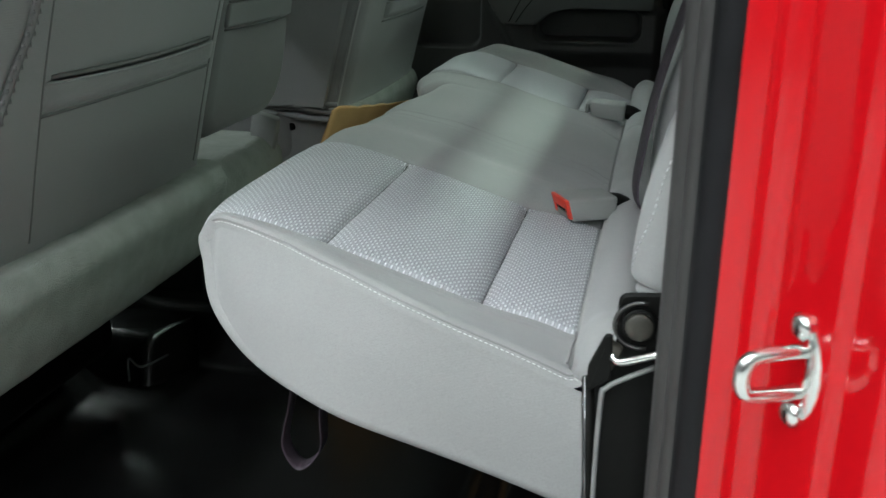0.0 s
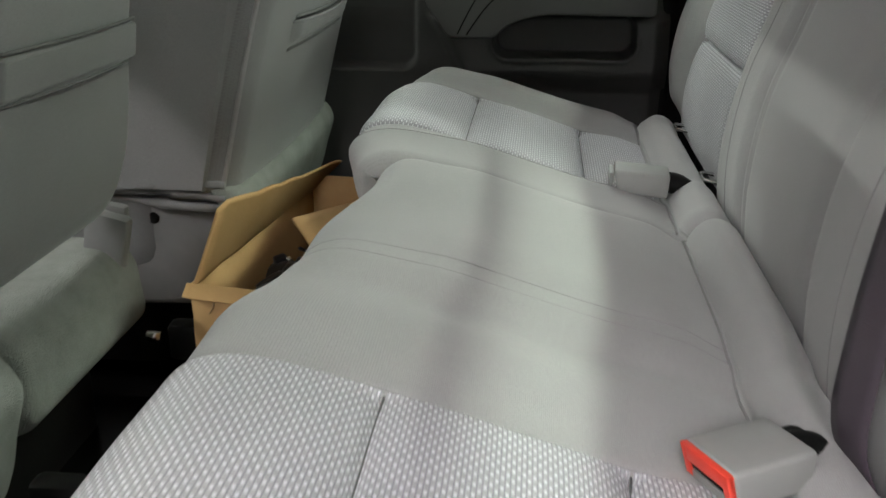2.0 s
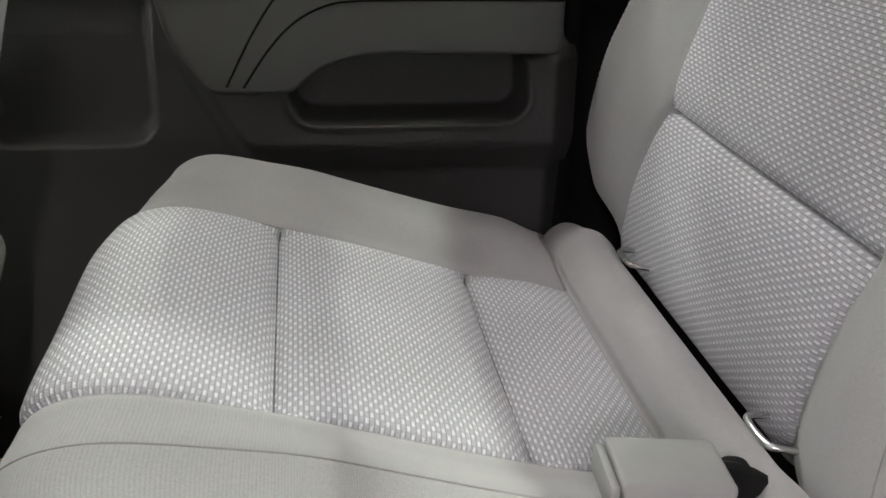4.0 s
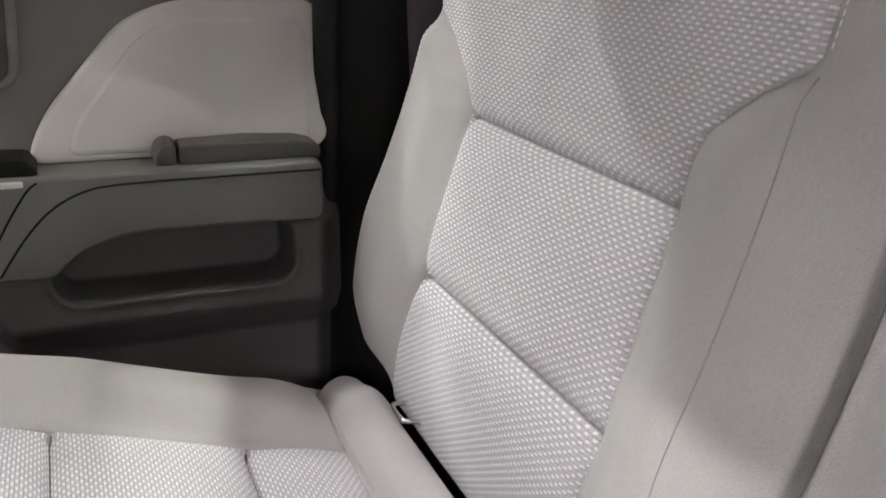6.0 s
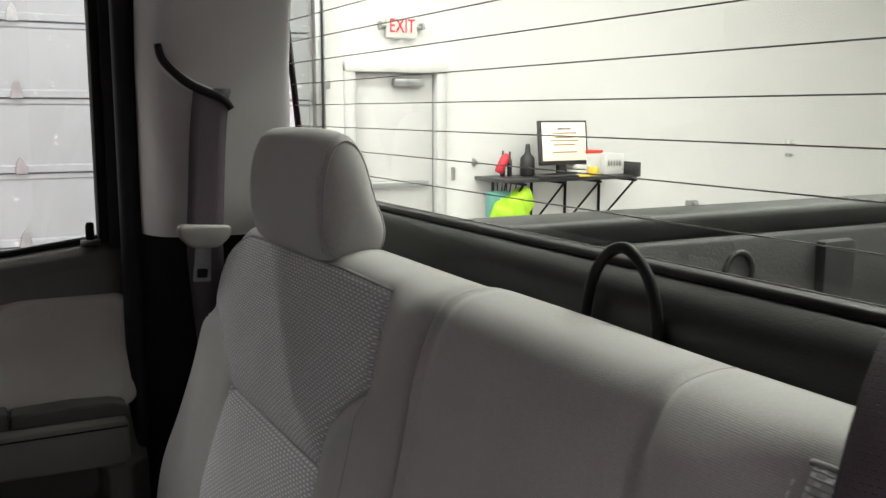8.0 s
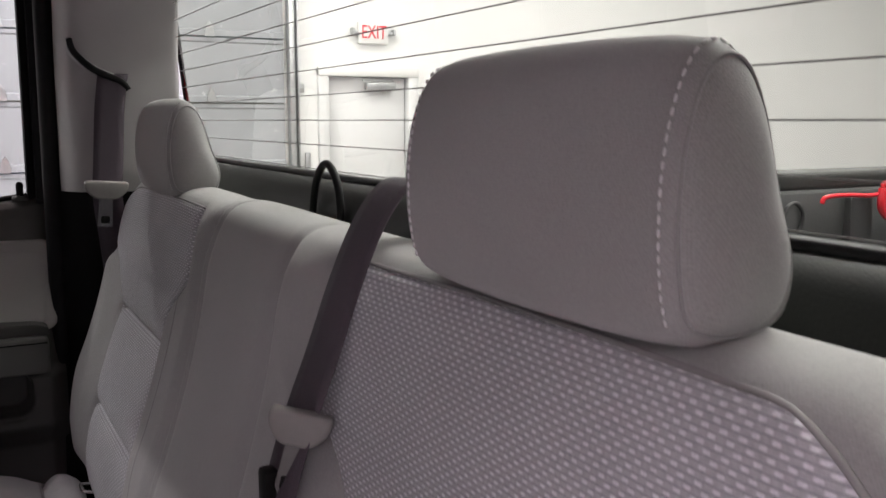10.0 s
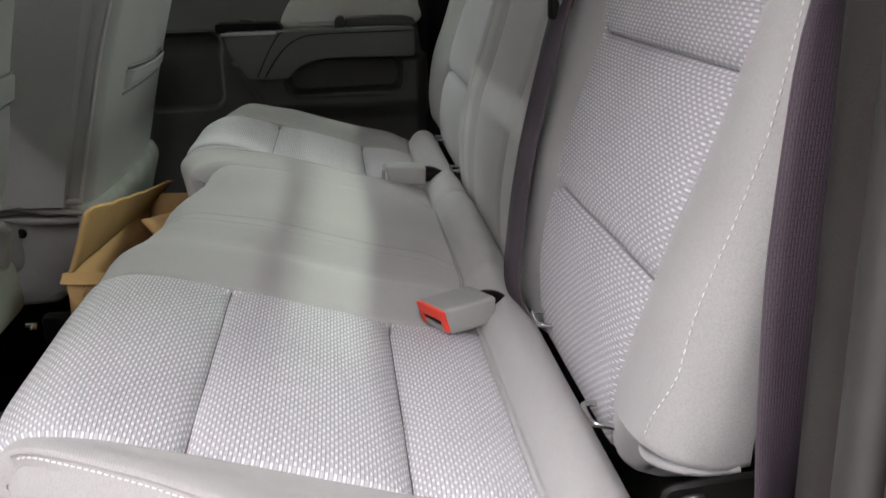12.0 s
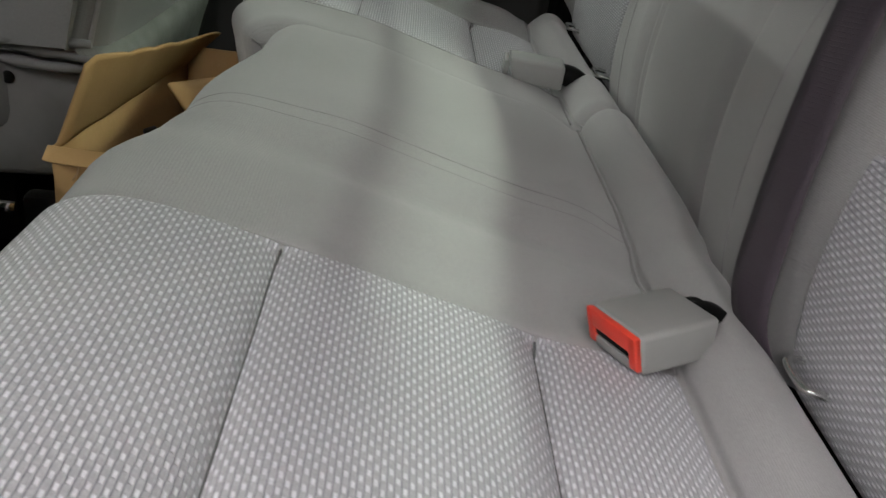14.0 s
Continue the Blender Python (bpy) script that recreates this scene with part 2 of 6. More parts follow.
DESK_BLACK = mottled("black_laminate", (0.03, 0.03, 0.032), (0.045, 0.045, 0.047), 5, 0.4, 200, 0.1, 0.0005)
SCREEN_CASE = mottled("black_monitor_plastic", (0.018, 0.018, 0.02), (0.026, 0.026, 0.028), 15, 0.4)
WHITE_PLASTIC = mottled("white_plastic", (0.72, 0.72, 0.7), (0.78, 0.78, 0.76), 12, 0.4)
EXIT_RED = mottled("exit_red", (0.75, 0.03, 0.05), (0.8, 0.04, 0.06), 20, 0.4)
HI_VIS = mottled("lime_cloth", (0.38, 0.72, 0.02), (0.5, 0.82, 0.05), 14, 0.7, 200, 0.5, 0.002)
TEAL = mottled("teal_plastic", (0.12, 0.36, 0.33), (0.16, 0.42, 0.38), 20, 0.4)
YELLOW = mottled("yellow_plastic", (0.75, 0.55, 0.05), (0.8, 0.6, 0.08), 20, 0.4)
PAPER = mottled("white_paper", (0.72, 0.72, 0.7), (0.78, 0.78, 0.77), 20, 0.8)
ROOF_CLOTH = mottled("grey_headliner", (0.52, 0.52, 0.51), (0.56, 0.56, 0.55), 12, 0.9, 700, 0.6, 0.0008)
BED_LINER = mottled("black_bed_liner", (0.010, 0.011, 0.011), (0.017, 0.018, 0.0175), 5, 0.55, 180, 0.6, 0.002)
TAIL_RED = mottled("tail_light_red", (0.6, 0.012, 0.02), (0.66, 0.02, 0.03), 20, 0.15)


def pane_material(name, tint, gloss=0.04):
    """Window glass: see-through with a tint, and a mirror-like sheen at grazing angles."""
    m = bpy.data.materials.new(name)
    m.use_nodes = True
    t = m.node_tree
    t.nodes.clear()
    out = t.nodes.new("ShaderNodeOutputMaterial")
    clear = node(t, "ShaderNodeBsdfTransparent", Color=(*tint, 1))
    shine = node(t, "ShaderNodeBsdfGlossy", Roughness=0.01)
    fres = node(t, "ShaderNodeLayerWeight", Blend=0.5)
    rise = t.nodes.new("ShaderNodeMath")
    rise.operation, rise.inputs[1].default_value = "POWER", 5.0
    fac = t.nodes.new("ShaderNodeMath")
    fac.operation = "MULTIPLY_ADD"
    fac.inputs[1].default_value, fac.inputs[2].default_value = 0.8, gloss
    both = t.nodes.new("ShaderNodeMixShader")
    t.links.new(fres.outputs["Facing"], rise.inputs[0])
    t.links.new(rise.outputs[0], fac.inputs[0])
    t.links.new(fac.outputs[0], both.inputs[0])
    t.links.new(clear.outputs[0], both.inputs[1])
    t.links.new(shine.outputs[0], both.inputs[2])
    t.links.new(both.outputs[0], out.inputs[0])
    return m


SIDE_GLASS = pane_material("side_window_glass", (0.68, 0.72, 0.70))
REAR_GLASS = pane_material("rear_window_glass", (0.62, 0.68, 0.615))


def glow(name, colour, strength):
    m = bpy.data.materials.new(name)
    m.use_nodes = True
    b = m.node_tree.nodes["Principled BSDF"]
    b.inputs["Base Color"].default_value = (*colour, 1)
    b.inputs["Emission Color"].default_value = (*colour, 1)
    b.inputs["Emission Strength"].default_value = strength
    return m


SCREEN = glow("lit_screen", (0.80, 0.74, 0.62), 0.75)
TUBE = glow("strip_light_diffuser", (1.0, 0.985, 0.96), 6.0)


# ---- building helpers ----
def mesh_of(name, verts, faces, uvs=None, smooth=True):
    me = bpy.data.meshes.new(name)
    me.from_pydata([tuple(v) for v in verts], [], faces)
    if uvs is not None:
        layer = me.uv_layers.new(name="UVMap")
        loops = np.zeros(len(me.loops), dtype=np.int32)
        me.loops.foreach_get("vertex_index", loops)
        layer.data.foreach_set("uv", np.asarray(uvs, dtype=np.float32)[loops].ravel())
    if smooth:
        me.polygons.foreach_set("use_smooth", [True] * len(me.polygons))
    me.update()
    return me


def link(name, me, mat, parent=None, label=""):
    ob = new(name, me)
    if mat is not None:
        me.materials.append(mat)
    if parent is not None:
        ob.parent = parent
    if label:
        ob["label"] = label
    return ob


def part(name, bm, mat, parent=None, label="", smooth=True, sharp=0.6):
    me = bpy.data.meshes.new(name)
    for e in bm.edges:
        e.smooth = not (len(e.link_faces) == 2 and e.calc_face_angle(0) > sharp)
    bm.normal_update()
    bm.to_mesh(me)
    bm.free()
    if smooth:
        me.polygons.foreach_set("use_smooth", [True] * len(me.polygons))
    return link(name, me, mat, parent, label)


def empty(name, label, category, at=(0, 0, 0), group="", kind=""):
    ob = new(name)
    ob.location = at
    return tagged(ob, label, category, group, kind)


def sheet(name, f, us, vs, mat, parent=None, label="", uv=None, flip=False):
    """A smooth sheet over the grid us x vs; f(u, v) gives the place, uv(u, v) the cloth coordinates in metres."""
    nu, nv = len(us), len(vs)
    verts, uvs = [], []
    for u in us:
        for v in vs:
            verts.append(f(u, v))
            uvs.append(uv(u, v) if uv else (u, v))
    faces = []
    for i in range(nu - 1):
        for j in range(nv - 1):
            q = (i * nv + j, (i + 1) * nv + j, (i + 1) * nv + j + 1, i * nv + j + 1)
            faces.append(q[::-1] if flip else q)
    return link(name, mesh_of(name, verts, faces, uvs), mat, parent, label)


def rbox(size, bevel=0.004, segs=2, at=(0, 0, 0), rot=(0, 0, 0), taper=None):
    """A box with rounded edges, centred on at."""
    bm = bmesh.new()
    bmesh.ops.create_cube(bm, size=1.0)
    for v in bm.verts:
        v.co = Vector((v.co.x * size[0], v.co.y * size[1], v.co.z * size[2]))
        if taper:
            k = taper(v.co)
            v.co.x *= k[0]
            v.co.y *= k[1]
    if bevel > 0:
        bmesh.ops.bevel(bm, geom=bm.edges[:], offset=bevel, segments=segs, profile=0.5, affect="EDGES")
    bm.transform(pose(*at, *rot))
    return bm


def join(*bms):
    out = bms[0]
    for b in bms[1:]:
        me = bpy.data.meshes.new("tmp")
        b.to_mesh(me)
        b.free()
        out.from_mesh(me)
        bpy.data.meshes.remove(me)
    return out


def curve_points(points, n=8, closed=False):
    """A Catmull-Rom curve through the points."""
    p = [Vector(q) for q in points]
    k = len(p)
    out = []
    for i in range(k if closed else k - 1):
        a, b, c, d = (p[(i - 1) % k], p[i], p[(i + 1) % k], p[(i + 2) % k]) if closed else (p[max(i - 1, 0)], p[i], p[i + 1], p[min(i + 2, k - 1)])
        for j in range(n):
            t = j / n
            out.append(0.5 * ((2 * b) + (c - a) * t + (2 * a - 5 * b + 4 * c - d) * t * t + (3 * b - a - 3 * c + d) * t ** 3))
    if not closed:
        out.append(p[-1])
    return out


def tube(points, r, sides=8, closed=False, cap=True):
    """A round bar along the points."""
    bm = bmesh.new()
    rings = []
    k = len(points)
    side = None
    for i, q in enumerate(points):
        q = Vector(q)
        if closed:
            d = Vector(points[(i + 1) % k]) - Vector(points[i - 1])
        else:
            d = Vector(points[min(i + 1, k - 1)]) - Vector(points[max(i - 1, 0)])
        d.normalize()
        if side is None:
            side = d.orthogonal().normalized()
        side = (side - d * side.dot(d)).normalized()
        other = d.cross(side)
        rr = r(i / max(k - 1, 1)) if callable(r) else r
        rings.append([bm.verts.new(q + rr * (math.cos(a) * side + math.sin(a) * other)) for a in [2 * math.pi * j / sides for j in range(sides)]])
    for i in range(k if closed else k - 1):
        a, b = rings[i], rings[(i + 1) % k]
        for j in range(sides):
            bm.faces.new((a[j], a[(j + 1) % sides], b[(j + 1) % sides], b[j]))
    if cap and not closed:
        bm.faces.new(rings[0][::-1])
        bm.faces.new(rings[-1])
    return bm


def strap(name, points, across, width, thick, mat, parent=None, label=""):
    """A flat webbing band along the points; across gives the direction of its width, one vector or one for each point."""
    k = len(points)
    pts = [Vector(p) for p in points]
    verts, uvs, run = [], [], 0.0
    for i, p in enumerate(pts):
        if i:
            run += (p - pts[i - 1]).length
        d = (pts[min(i + 1, k - 1)] - pts[max(i - 1, 0)]).normalized()
        a = Vector(across[i] if isinstance(across, list) else across)
        a = (a - d * a.dot(d)).normalized()
        n = d.cross(a)
        for s, h in ((-0.5, -0.5), (-0.25, -0.5), (0, -0.5), (0.25, -0.5), (0.5, -0.5), (0.5, 0.5), (0.25, 0.5), (0, 0.5), (-0.25, 0.5), (-0.5, 0.5)):
            verts.append(p + a * (s * width) + n * (h * thick * (0.6 if abs(s) == 0.5 else 1)))
            uvs.append((run, s * width))
    faces = []
    for i in range(k - 1):
        for j in range(10):
            faces.append((i * 10 + j, i * 10 + (j + 1) % 10, (i + 1) * 10 + (j + 1) % 10, (i + 1) * 10 + j))
    faces += [tuple(range(9, -1, -1)), tuple(range((k - 1) * 10, k * 10))]
    return link(name, mesh_of(name, verts, faces, uvs), mat, parent, label)


def prism(outline, depth, bevel=0.003, segs=2, m=None):
    """An outline in x and y, pulled up by depth in z, with rounded edges, then placed by m."""
    bm = bmesh.new()
    low = [bm.verts.new((x, y, 0)) for x, y in outline]
    bm.faces.new(low[::-1])
    up = [bm.verts.new((x, y, depth)) for x, y in outline]
    bm.faces.new(up)
    n = len(outline)
    for i in range(n):
        bm.faces.new((low[i], low[(i + 1) % n], up[(i + 1) % n], up[i]))
    bmesh.ops.recalc_face_normals(bm, faces=bm.faces[:])
    if bevel:
        rim = [e for e in bm.edges if abs(e.verts[0].co.z - e.verts[1].co.z) < 1e-6]
        bmesh.ops.bevel(bm, geom=rim, offset=bevel, segments=segs, profile=0.5, affect="EDGES")
    if m is not None:
        bm.transform(m)
    return bm


def rounded(points, r, n=4):
    """An outline with its corners rounded by r."""
    out = []
    k = len(points)
    for i in range(k):
        p, a, b = Vector(points[i]), Vector(points[i - 1]), Vector(points[(i + 1) % k])
        da, db = (a - p), (b - p)
        s = min(r, da.length * 0.45, db.length * 0.45)
        p0, p1 = p + da.normalized() * s, p + db.normalized() * s
        for j in range(n + 1):
            t = j / n
            q = (1 - t) ** 2 * p0 + 2 * t * (1 - t) * p + t * t * p1
            out.append((q.x, q.y))
    return out


def smooth_step(x, a, b):
    t = min(max((x - a) / (b - a), 0.0), 1.0)
    return t * t * (3 - 2 * t)


def along(pairs, x):
    """Linear interpolation in (x, value) pairs, smoothed at the knots."""
    if x <= pairs[0][0]:
        return pairs[0][1]
    for (x0, v0), (x1, v1) in zip(pairs, pairs[1:]):
        if x <= x1:
            return v0 + (v1 - v0) * (x - x0) / (x1 - x0)
    return pairs[-1][1]


def steps(a, b, n):
    return [a + (b - a) * i / n for i in range(n + 1)]


def stitches(name, points, length, gap, r, mat, parent, label=""):
    """A row of thread stitches lying along the points: many small rounded dashes, one part."""
    pts = [Vector(p) for p in points]
    verts, faces = [], []
    total = [0.0]
    for a, b in zip(pts, pts[1:]):
        total.append(total[-1] + (b - a).length)

    def at(s):
        for i in range(len(pts) - 1):
            if s <= total[i + 1]:
                k = (s - total[i]) / max(total[i + 1] - total[i], 1e-9)
                return pts[i].lerp(pts[i + 1], k), (pts[i + 1] - pts[i]).normalized()
        return pts[-1], (pts[-1] - pts[-2]).normalized()
    s = 0.0
    while s + length < total[-1]:
        (a, d), (b, _) = at(s), at(s + length)
        side = d.orthogonal().normalized()
        other = d.cross(side)
        base = len(verts)
        for q, k in ((a, 0.4), (a.lerp(b, 0.2), 1.0), (a.lerp(b, 0.8), 1.0), (b, 0.4)):
            for j in range(5):
                ang = 2 * math.pi * j / 5
                verts.append(q + r * k * (math.cos(ang) * side + math.sin(ang) * other))
        for i in range(3):
            for j in range(5):
                faces.append((base + i * 5 + j, base + i * 5 + (j + 1) % 5, base + i * 5 + 5 + (j + 1) % 5, base + i * 5 + 5 + j))
        faces += [tuple(base + j for j in range(4, -1, -1)), tuple(base + 15 + j for j in range(5))]
        s += length + gap
    ob = link(name, mesh_of(name, verts, faces), mat, parent, label)
    ob["kind"] = "stuff"
    return ob


# ---- the hall round the truck ----
GROUND = -0.6
WALL_Y = 7.1


def slab(name, lo, hi, mat, label, category, bevel=0.0):
    bm = rbox([h - l for l, h in zip(lo, hi)], bevel, 1, [(l + h) / 2 for l, h in zip(lo, hi)])
    return tagged(part(name, bm, mat, smooth=False), label, category, kind="structure")


slab("ground", (-40, -40, GROUND - 0.2), (40, 40, GROUND), CONCRETE, "grey sealed concrete workshop floor", "floor")
GD0, GD1, GD_TOP = -3.2, 2.98, 3.0
ED0, ED1, ED_TOP = 3.40, 4.24, 1.43
for name, lo, hi in (
    ("wall_east_1", (-8, WALL_Y, GROUND), (GD0, WALL_Y + 0.2, HALL_TOP)),
    ("wall_east_2", (GD0, WALL_Y, GD_TOP), (GD1, WALL_Y + 0.2, HALL_TOP)),
    ("wall_east_3", (GD1, WALL_Y, GROUND), (ED0, WALL_Y + 0.2, HALL_TOP)),
    ("wall_east_4", (ED0, WALL_Y, ED_TOP), (ED1, WALL_Y + 0.2, HALL_TOP)),
    ("wall_east_5", (ED1, WALL_Y, GROUND), (12, WALL_Y + 0.2, HALL_TOP)),
    ("wall_south", (12, -14, GROUND), (12.2, WALL_Y + 0.2, HALL_TOP)),
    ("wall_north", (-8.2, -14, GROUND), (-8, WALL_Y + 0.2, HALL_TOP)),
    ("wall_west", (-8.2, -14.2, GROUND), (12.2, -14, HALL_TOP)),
):
    # north and west are out of view, kept dark to limit fill light
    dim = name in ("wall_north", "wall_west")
    slab(name, lo, hi, DIM_WALL if dim else WALL_PAINT, "grey painted workshop wall" if dim else "white painted workshop wall", "wall")
slab("ceiling", (-8.2, -14.2, HALL_TOP), (12.2, WALL_Y + 0.2, HALL_TOP + 0.2), WALL_PAINT, "white workshop ceiling", "ceiling")
for lx, ly, turn, watts in LAMPS:
    th = empty("ceiling_strip_light", "long white ceiling strip light, lit", "ceiling light", (lx, ly, HALL_TOP - 0.06), "ceiling strip lights")
    th.rotation_euler = (0, 0, radians(turn))
    part("housing", rbox((0.24, 2.5, 0.1), 0.01, 2), WHITE_PLASTIC, th)
    part("diffuser", rbox((0.20, 2.4, 0.03), 0.008, 2, (0, 0, -0.06)), TUBE, th, "lit white diffuser")

# sectional overhead door
gd = empty("garage_door", "white ribbed sectional overhead door, closed", "garage door", (0, WALL_Y - 0.02, GROUND), kind="structure")
SECTION = 0.553
sec_low = [0.06 + SECTION * k for k in range(-1, 6)]
for zb in sec_low:
    prof = [(0.0, 0.0), (-0.035, 0.004), (-0.035, 0.05), (-0.012, 0.062), (-0.012, 0.50), (-0.022, 0.512), (-0.022, 0.543), (0.0, 0.547)]
    bm = bmesh.new()
    a = [bm.verts.new((GD0 - 0.05, y, z + zb - GROUND)) for y, z in prof]
    b = [bm.verts.new((GD1 + 0.02, y, z + zb - GROUND)) for y, z in prof]
    for i in range(len(prof) - 1):
        bm.faces.new((a[i], b[i], b[i + 1], a[i + 1]))
    bm.faces.new((a[-1], b[-1], b[0], a[0]))
    bm.faces.new(a)
    bm.faces.new(b[::-1])
    bmesh.ops.recalc_face_normals(bm, faces=bm.faces[:])
    part("panel", bm, DOOR_PANEL, gd, smooth=False)
    for hx in (-2.5, -0.9, 0.735, 2.35):
        plate = prism(rounded([(-0.045, -0.05), (0.045, -0.05), (0.03, 0.04), (0.0, 0.085), (-0.03, 0.04)], 0.012, 3), 0.014, 0.003, 1, Matrix.Translation((hx, -0.035, zb - GROUND + 0.045)) @ pose(0, 0, 0, 90, 0, 0))
        part("hinge", plate, GALV, gd, "grey steel hinge")
part("sill", rbox((GD1 - GD0, 0.05, 0.12), 0.01, 1, ((GD0 + GD1) / 2, -0.02, 0.05)), RUBBER, gd, "black rubber bottom seal")
for tx in (GD0 - 0.02, GD1 + 0.07):
    part("track", join(rbox((0.05, 0.09, 3.6), 0.004, 1, (tx, -0.06, 1.8)), rbox((0.012, 0.14, 3.6), 0.002, 1, (tx + 0.05, -0.05, 1.8))), GALV, gd, "galvanised steel door track")
for tz in (0.9, 1.9, 2.9):
    part("bracket", rbox((0.12, 0.03, 0.08), 0.004, 1, (GD1 + 0.14, -0.02, tz)), GALV, gd)
part("latch", rbox((0.05, 0.03, 0.16), 0.006, 2, (GD1 + 0.22, -0.03, 0.95 - GROUND - 0.30)), GALV, gd, "grey steel latch")
# plain white rectangle, paler than the sectional door behind it
tagged(part("door_notice", rbox((0.54, 0.006, 0.27), 0.002, 1, (0.235, WALL_Y - 0.048, 0.945)), PAPER), "white sheet stuck on the ribbed garage door", "notice")

# exit door
ed = empty("door_exit", "white steel exit door with closer, shut", "door", (ED0, WALL_Y, GROUND), kind="structure")
W, Hd = ED1 - ED0, ED_TOP - GROUND
part("leaf", rbox((W - 0.06, 0.045, Hd - 0.04), 0.004, 1, (W / 2, 0.06, Hd / 2)), EXIT_PAINT, ed)
for bx, bs in ((-0.03, (0.10, 0.16, Hd + 0.1)), (W + 0.03, (0.10, 0.16, Hd + 0.1))):
    part("frame", rbox(bs, 0.006, 1, (bx, 0.04, Hd / 2)), EXIT_PAINT, ed)
part("frame", rbox((W + 0.16, 0.17, 0.09), 0.006, 1, (W / 2, 0.035, Hd + 0.03)), WHITE_PLASTIC, ed)
part("closer", join(rbox((0.30, 0.07, 0.07), 0.012, 2, (W - 0.30, -0.01, Hd - 0.10)), rbox((0.36, 0.02, 0.02), 0.004, 1, (W - 0.34, -0.05, Hd - 0.05), (0, 0, 12))), GALV, ed, "grey door closer")
part("push_bar", rbox((W - 0.2, 0.06, 0.05), 0.01, 2, (W / 2, 0.0, 1.02)), GALV, ed, "grey steel push bar")
part("pull", rbox((0.03, 0.04, 0.12), 0.006, 2, (W + 0.16, -0.01, 1.10)), GALV, ed)

ex = empty("exit_sign", "white exit sign with red letters, two lamp heads", "exit sign", (3.86, WALL_Y - 0.03, 1.81))
part("casing", rbox((0.30, 0.05, 0.20), 0.012, 2), WHITE_PLASTIC, ex)
txt = bpy.data.curves.new("lettering", "FONT")
txt.body, txt.size, txt.extrude, txt.align_x, txt.align_y = "EXIT", 0.17, 0.003, "CENTER", "CENTER"
lettering = new("lettering", txt)
lettering.parent = ex
lettering.matrix_local = pose(0, -0.028, 0, 90, 0, 0) @ Matrix.Diagonal((0.72, 1, 1, 1))
txt.materials.append(EXIT_RED)
lettering["label"] = "red letters"
for sx in (-1, 1):
    part("lamp_head", join(rbox((0.05, 0.05, 0.03), 0.01, 2, (sx * 0.17, 0, 0.0)), rbox((0.03, 0.07, 0.06), 0.01, 2, (sx * 0.205, -0.01, 0.01))), GALV, ex)

# wall desk with its things
desk = empty("wall_desk", "black wall-mounted work shelf on steel brackets", "desk", (0, WALL_Y, 0.452))
part("desktop", rbox((1.50, 0.55, 0.035), 0.006, 2, (5.385, -0.275, 0)), DESK_BLACK, desk)
part("end_board", rbox((0.03, 0.55, 0.14), 0.004, 1, (6.138, -0.31, 0.07)), DESK_BLACK, desk)
for bx in (4.833, 5.273, 5.675, 6.095):
    part("shelf_bracket", join(rbox((0.025, 0.02, 0.48), 0.003, 1, (bx, -0.012, -0.26)), tube([(bx, -0.03, -0.48), (bx, -0.56, -0.03)], 0.011, 6), rbox((0.025, 0.58, 0.02), 0.003, 1, (bx, -0.30, -0.03))), BLACK_STEEL, desk, "black steel bracket")
mon = empty("monitor", "black flat computer monitor, switched on", "monitor", (5.43, WALL_Y - 0.30, 0.470))
mt = pose(0, 0, 0.31, -6, 0, 4)
for nm, bm, mm, lb in (("casing", rbox((0.58, 0.045, 0.42), 0.008, 2), SCREEN_CASE, ""), ("screen", rbox((0.53, 0.004, 0.36), 0.001, 1, (0, -0.025, 0.01)), SCREEN, "lit screen"),
                       ("stand", join(rbox((0.10, 0.05, 0.22), 0.008, 2, (0, 0.04, -0.22)), rbox((0.28, 0.2, 0.02), 0.008, 2, (0, 0.03, -0.295))), SCREEN_CASE, "")):
    bm.transform(mt)
    part(nm, bm, mm, mon, lb)
for k, (w, zz) in enumerate(((0.16, 0.13), (0.30, 0.09), (0.22, 0.05), (0.34, 0.02), (0.26, -0.02), (0.30, -0.09))):
    bar = rbox((w, 0.002, 0.012), 0, 1, (0, -0.0285, zz))
    bar.transform(mt)
    part("text_line", bar, SCREEN_CASE if k == 0 else TAPE, mon)


def small(name, label, category, bm, mat, extra=()):
    ob = part(name, bm, mat)
    for nm, b2, m2, lb in extra:
        part(nm, b2, m2, ob, lb)
    return tagged(ob, label, category)


DZ = 0.470
DY = WALL_Y


def lathe(profile, at, n=14):
    bm = bmesh.new()
    rings = []
    for r, z in profile:
        rings.append([bm.verts.new((at[0] + r * math.cos(2 * math.pi * j / n), at[1] + r * math.sin(2 * math.pi * j / n), at[2] + z)) for j in range(n)])
    for a, b in zip(rings, rings[1:]):
        for j in range(n):
            bm.faces.new((a[j], a[(j + 1) % n], b[(j + 1) % n], b[j]))
    bm.faces.new(rings[0][::-1])
    bm.faces.new(rings[-1])
    return bm


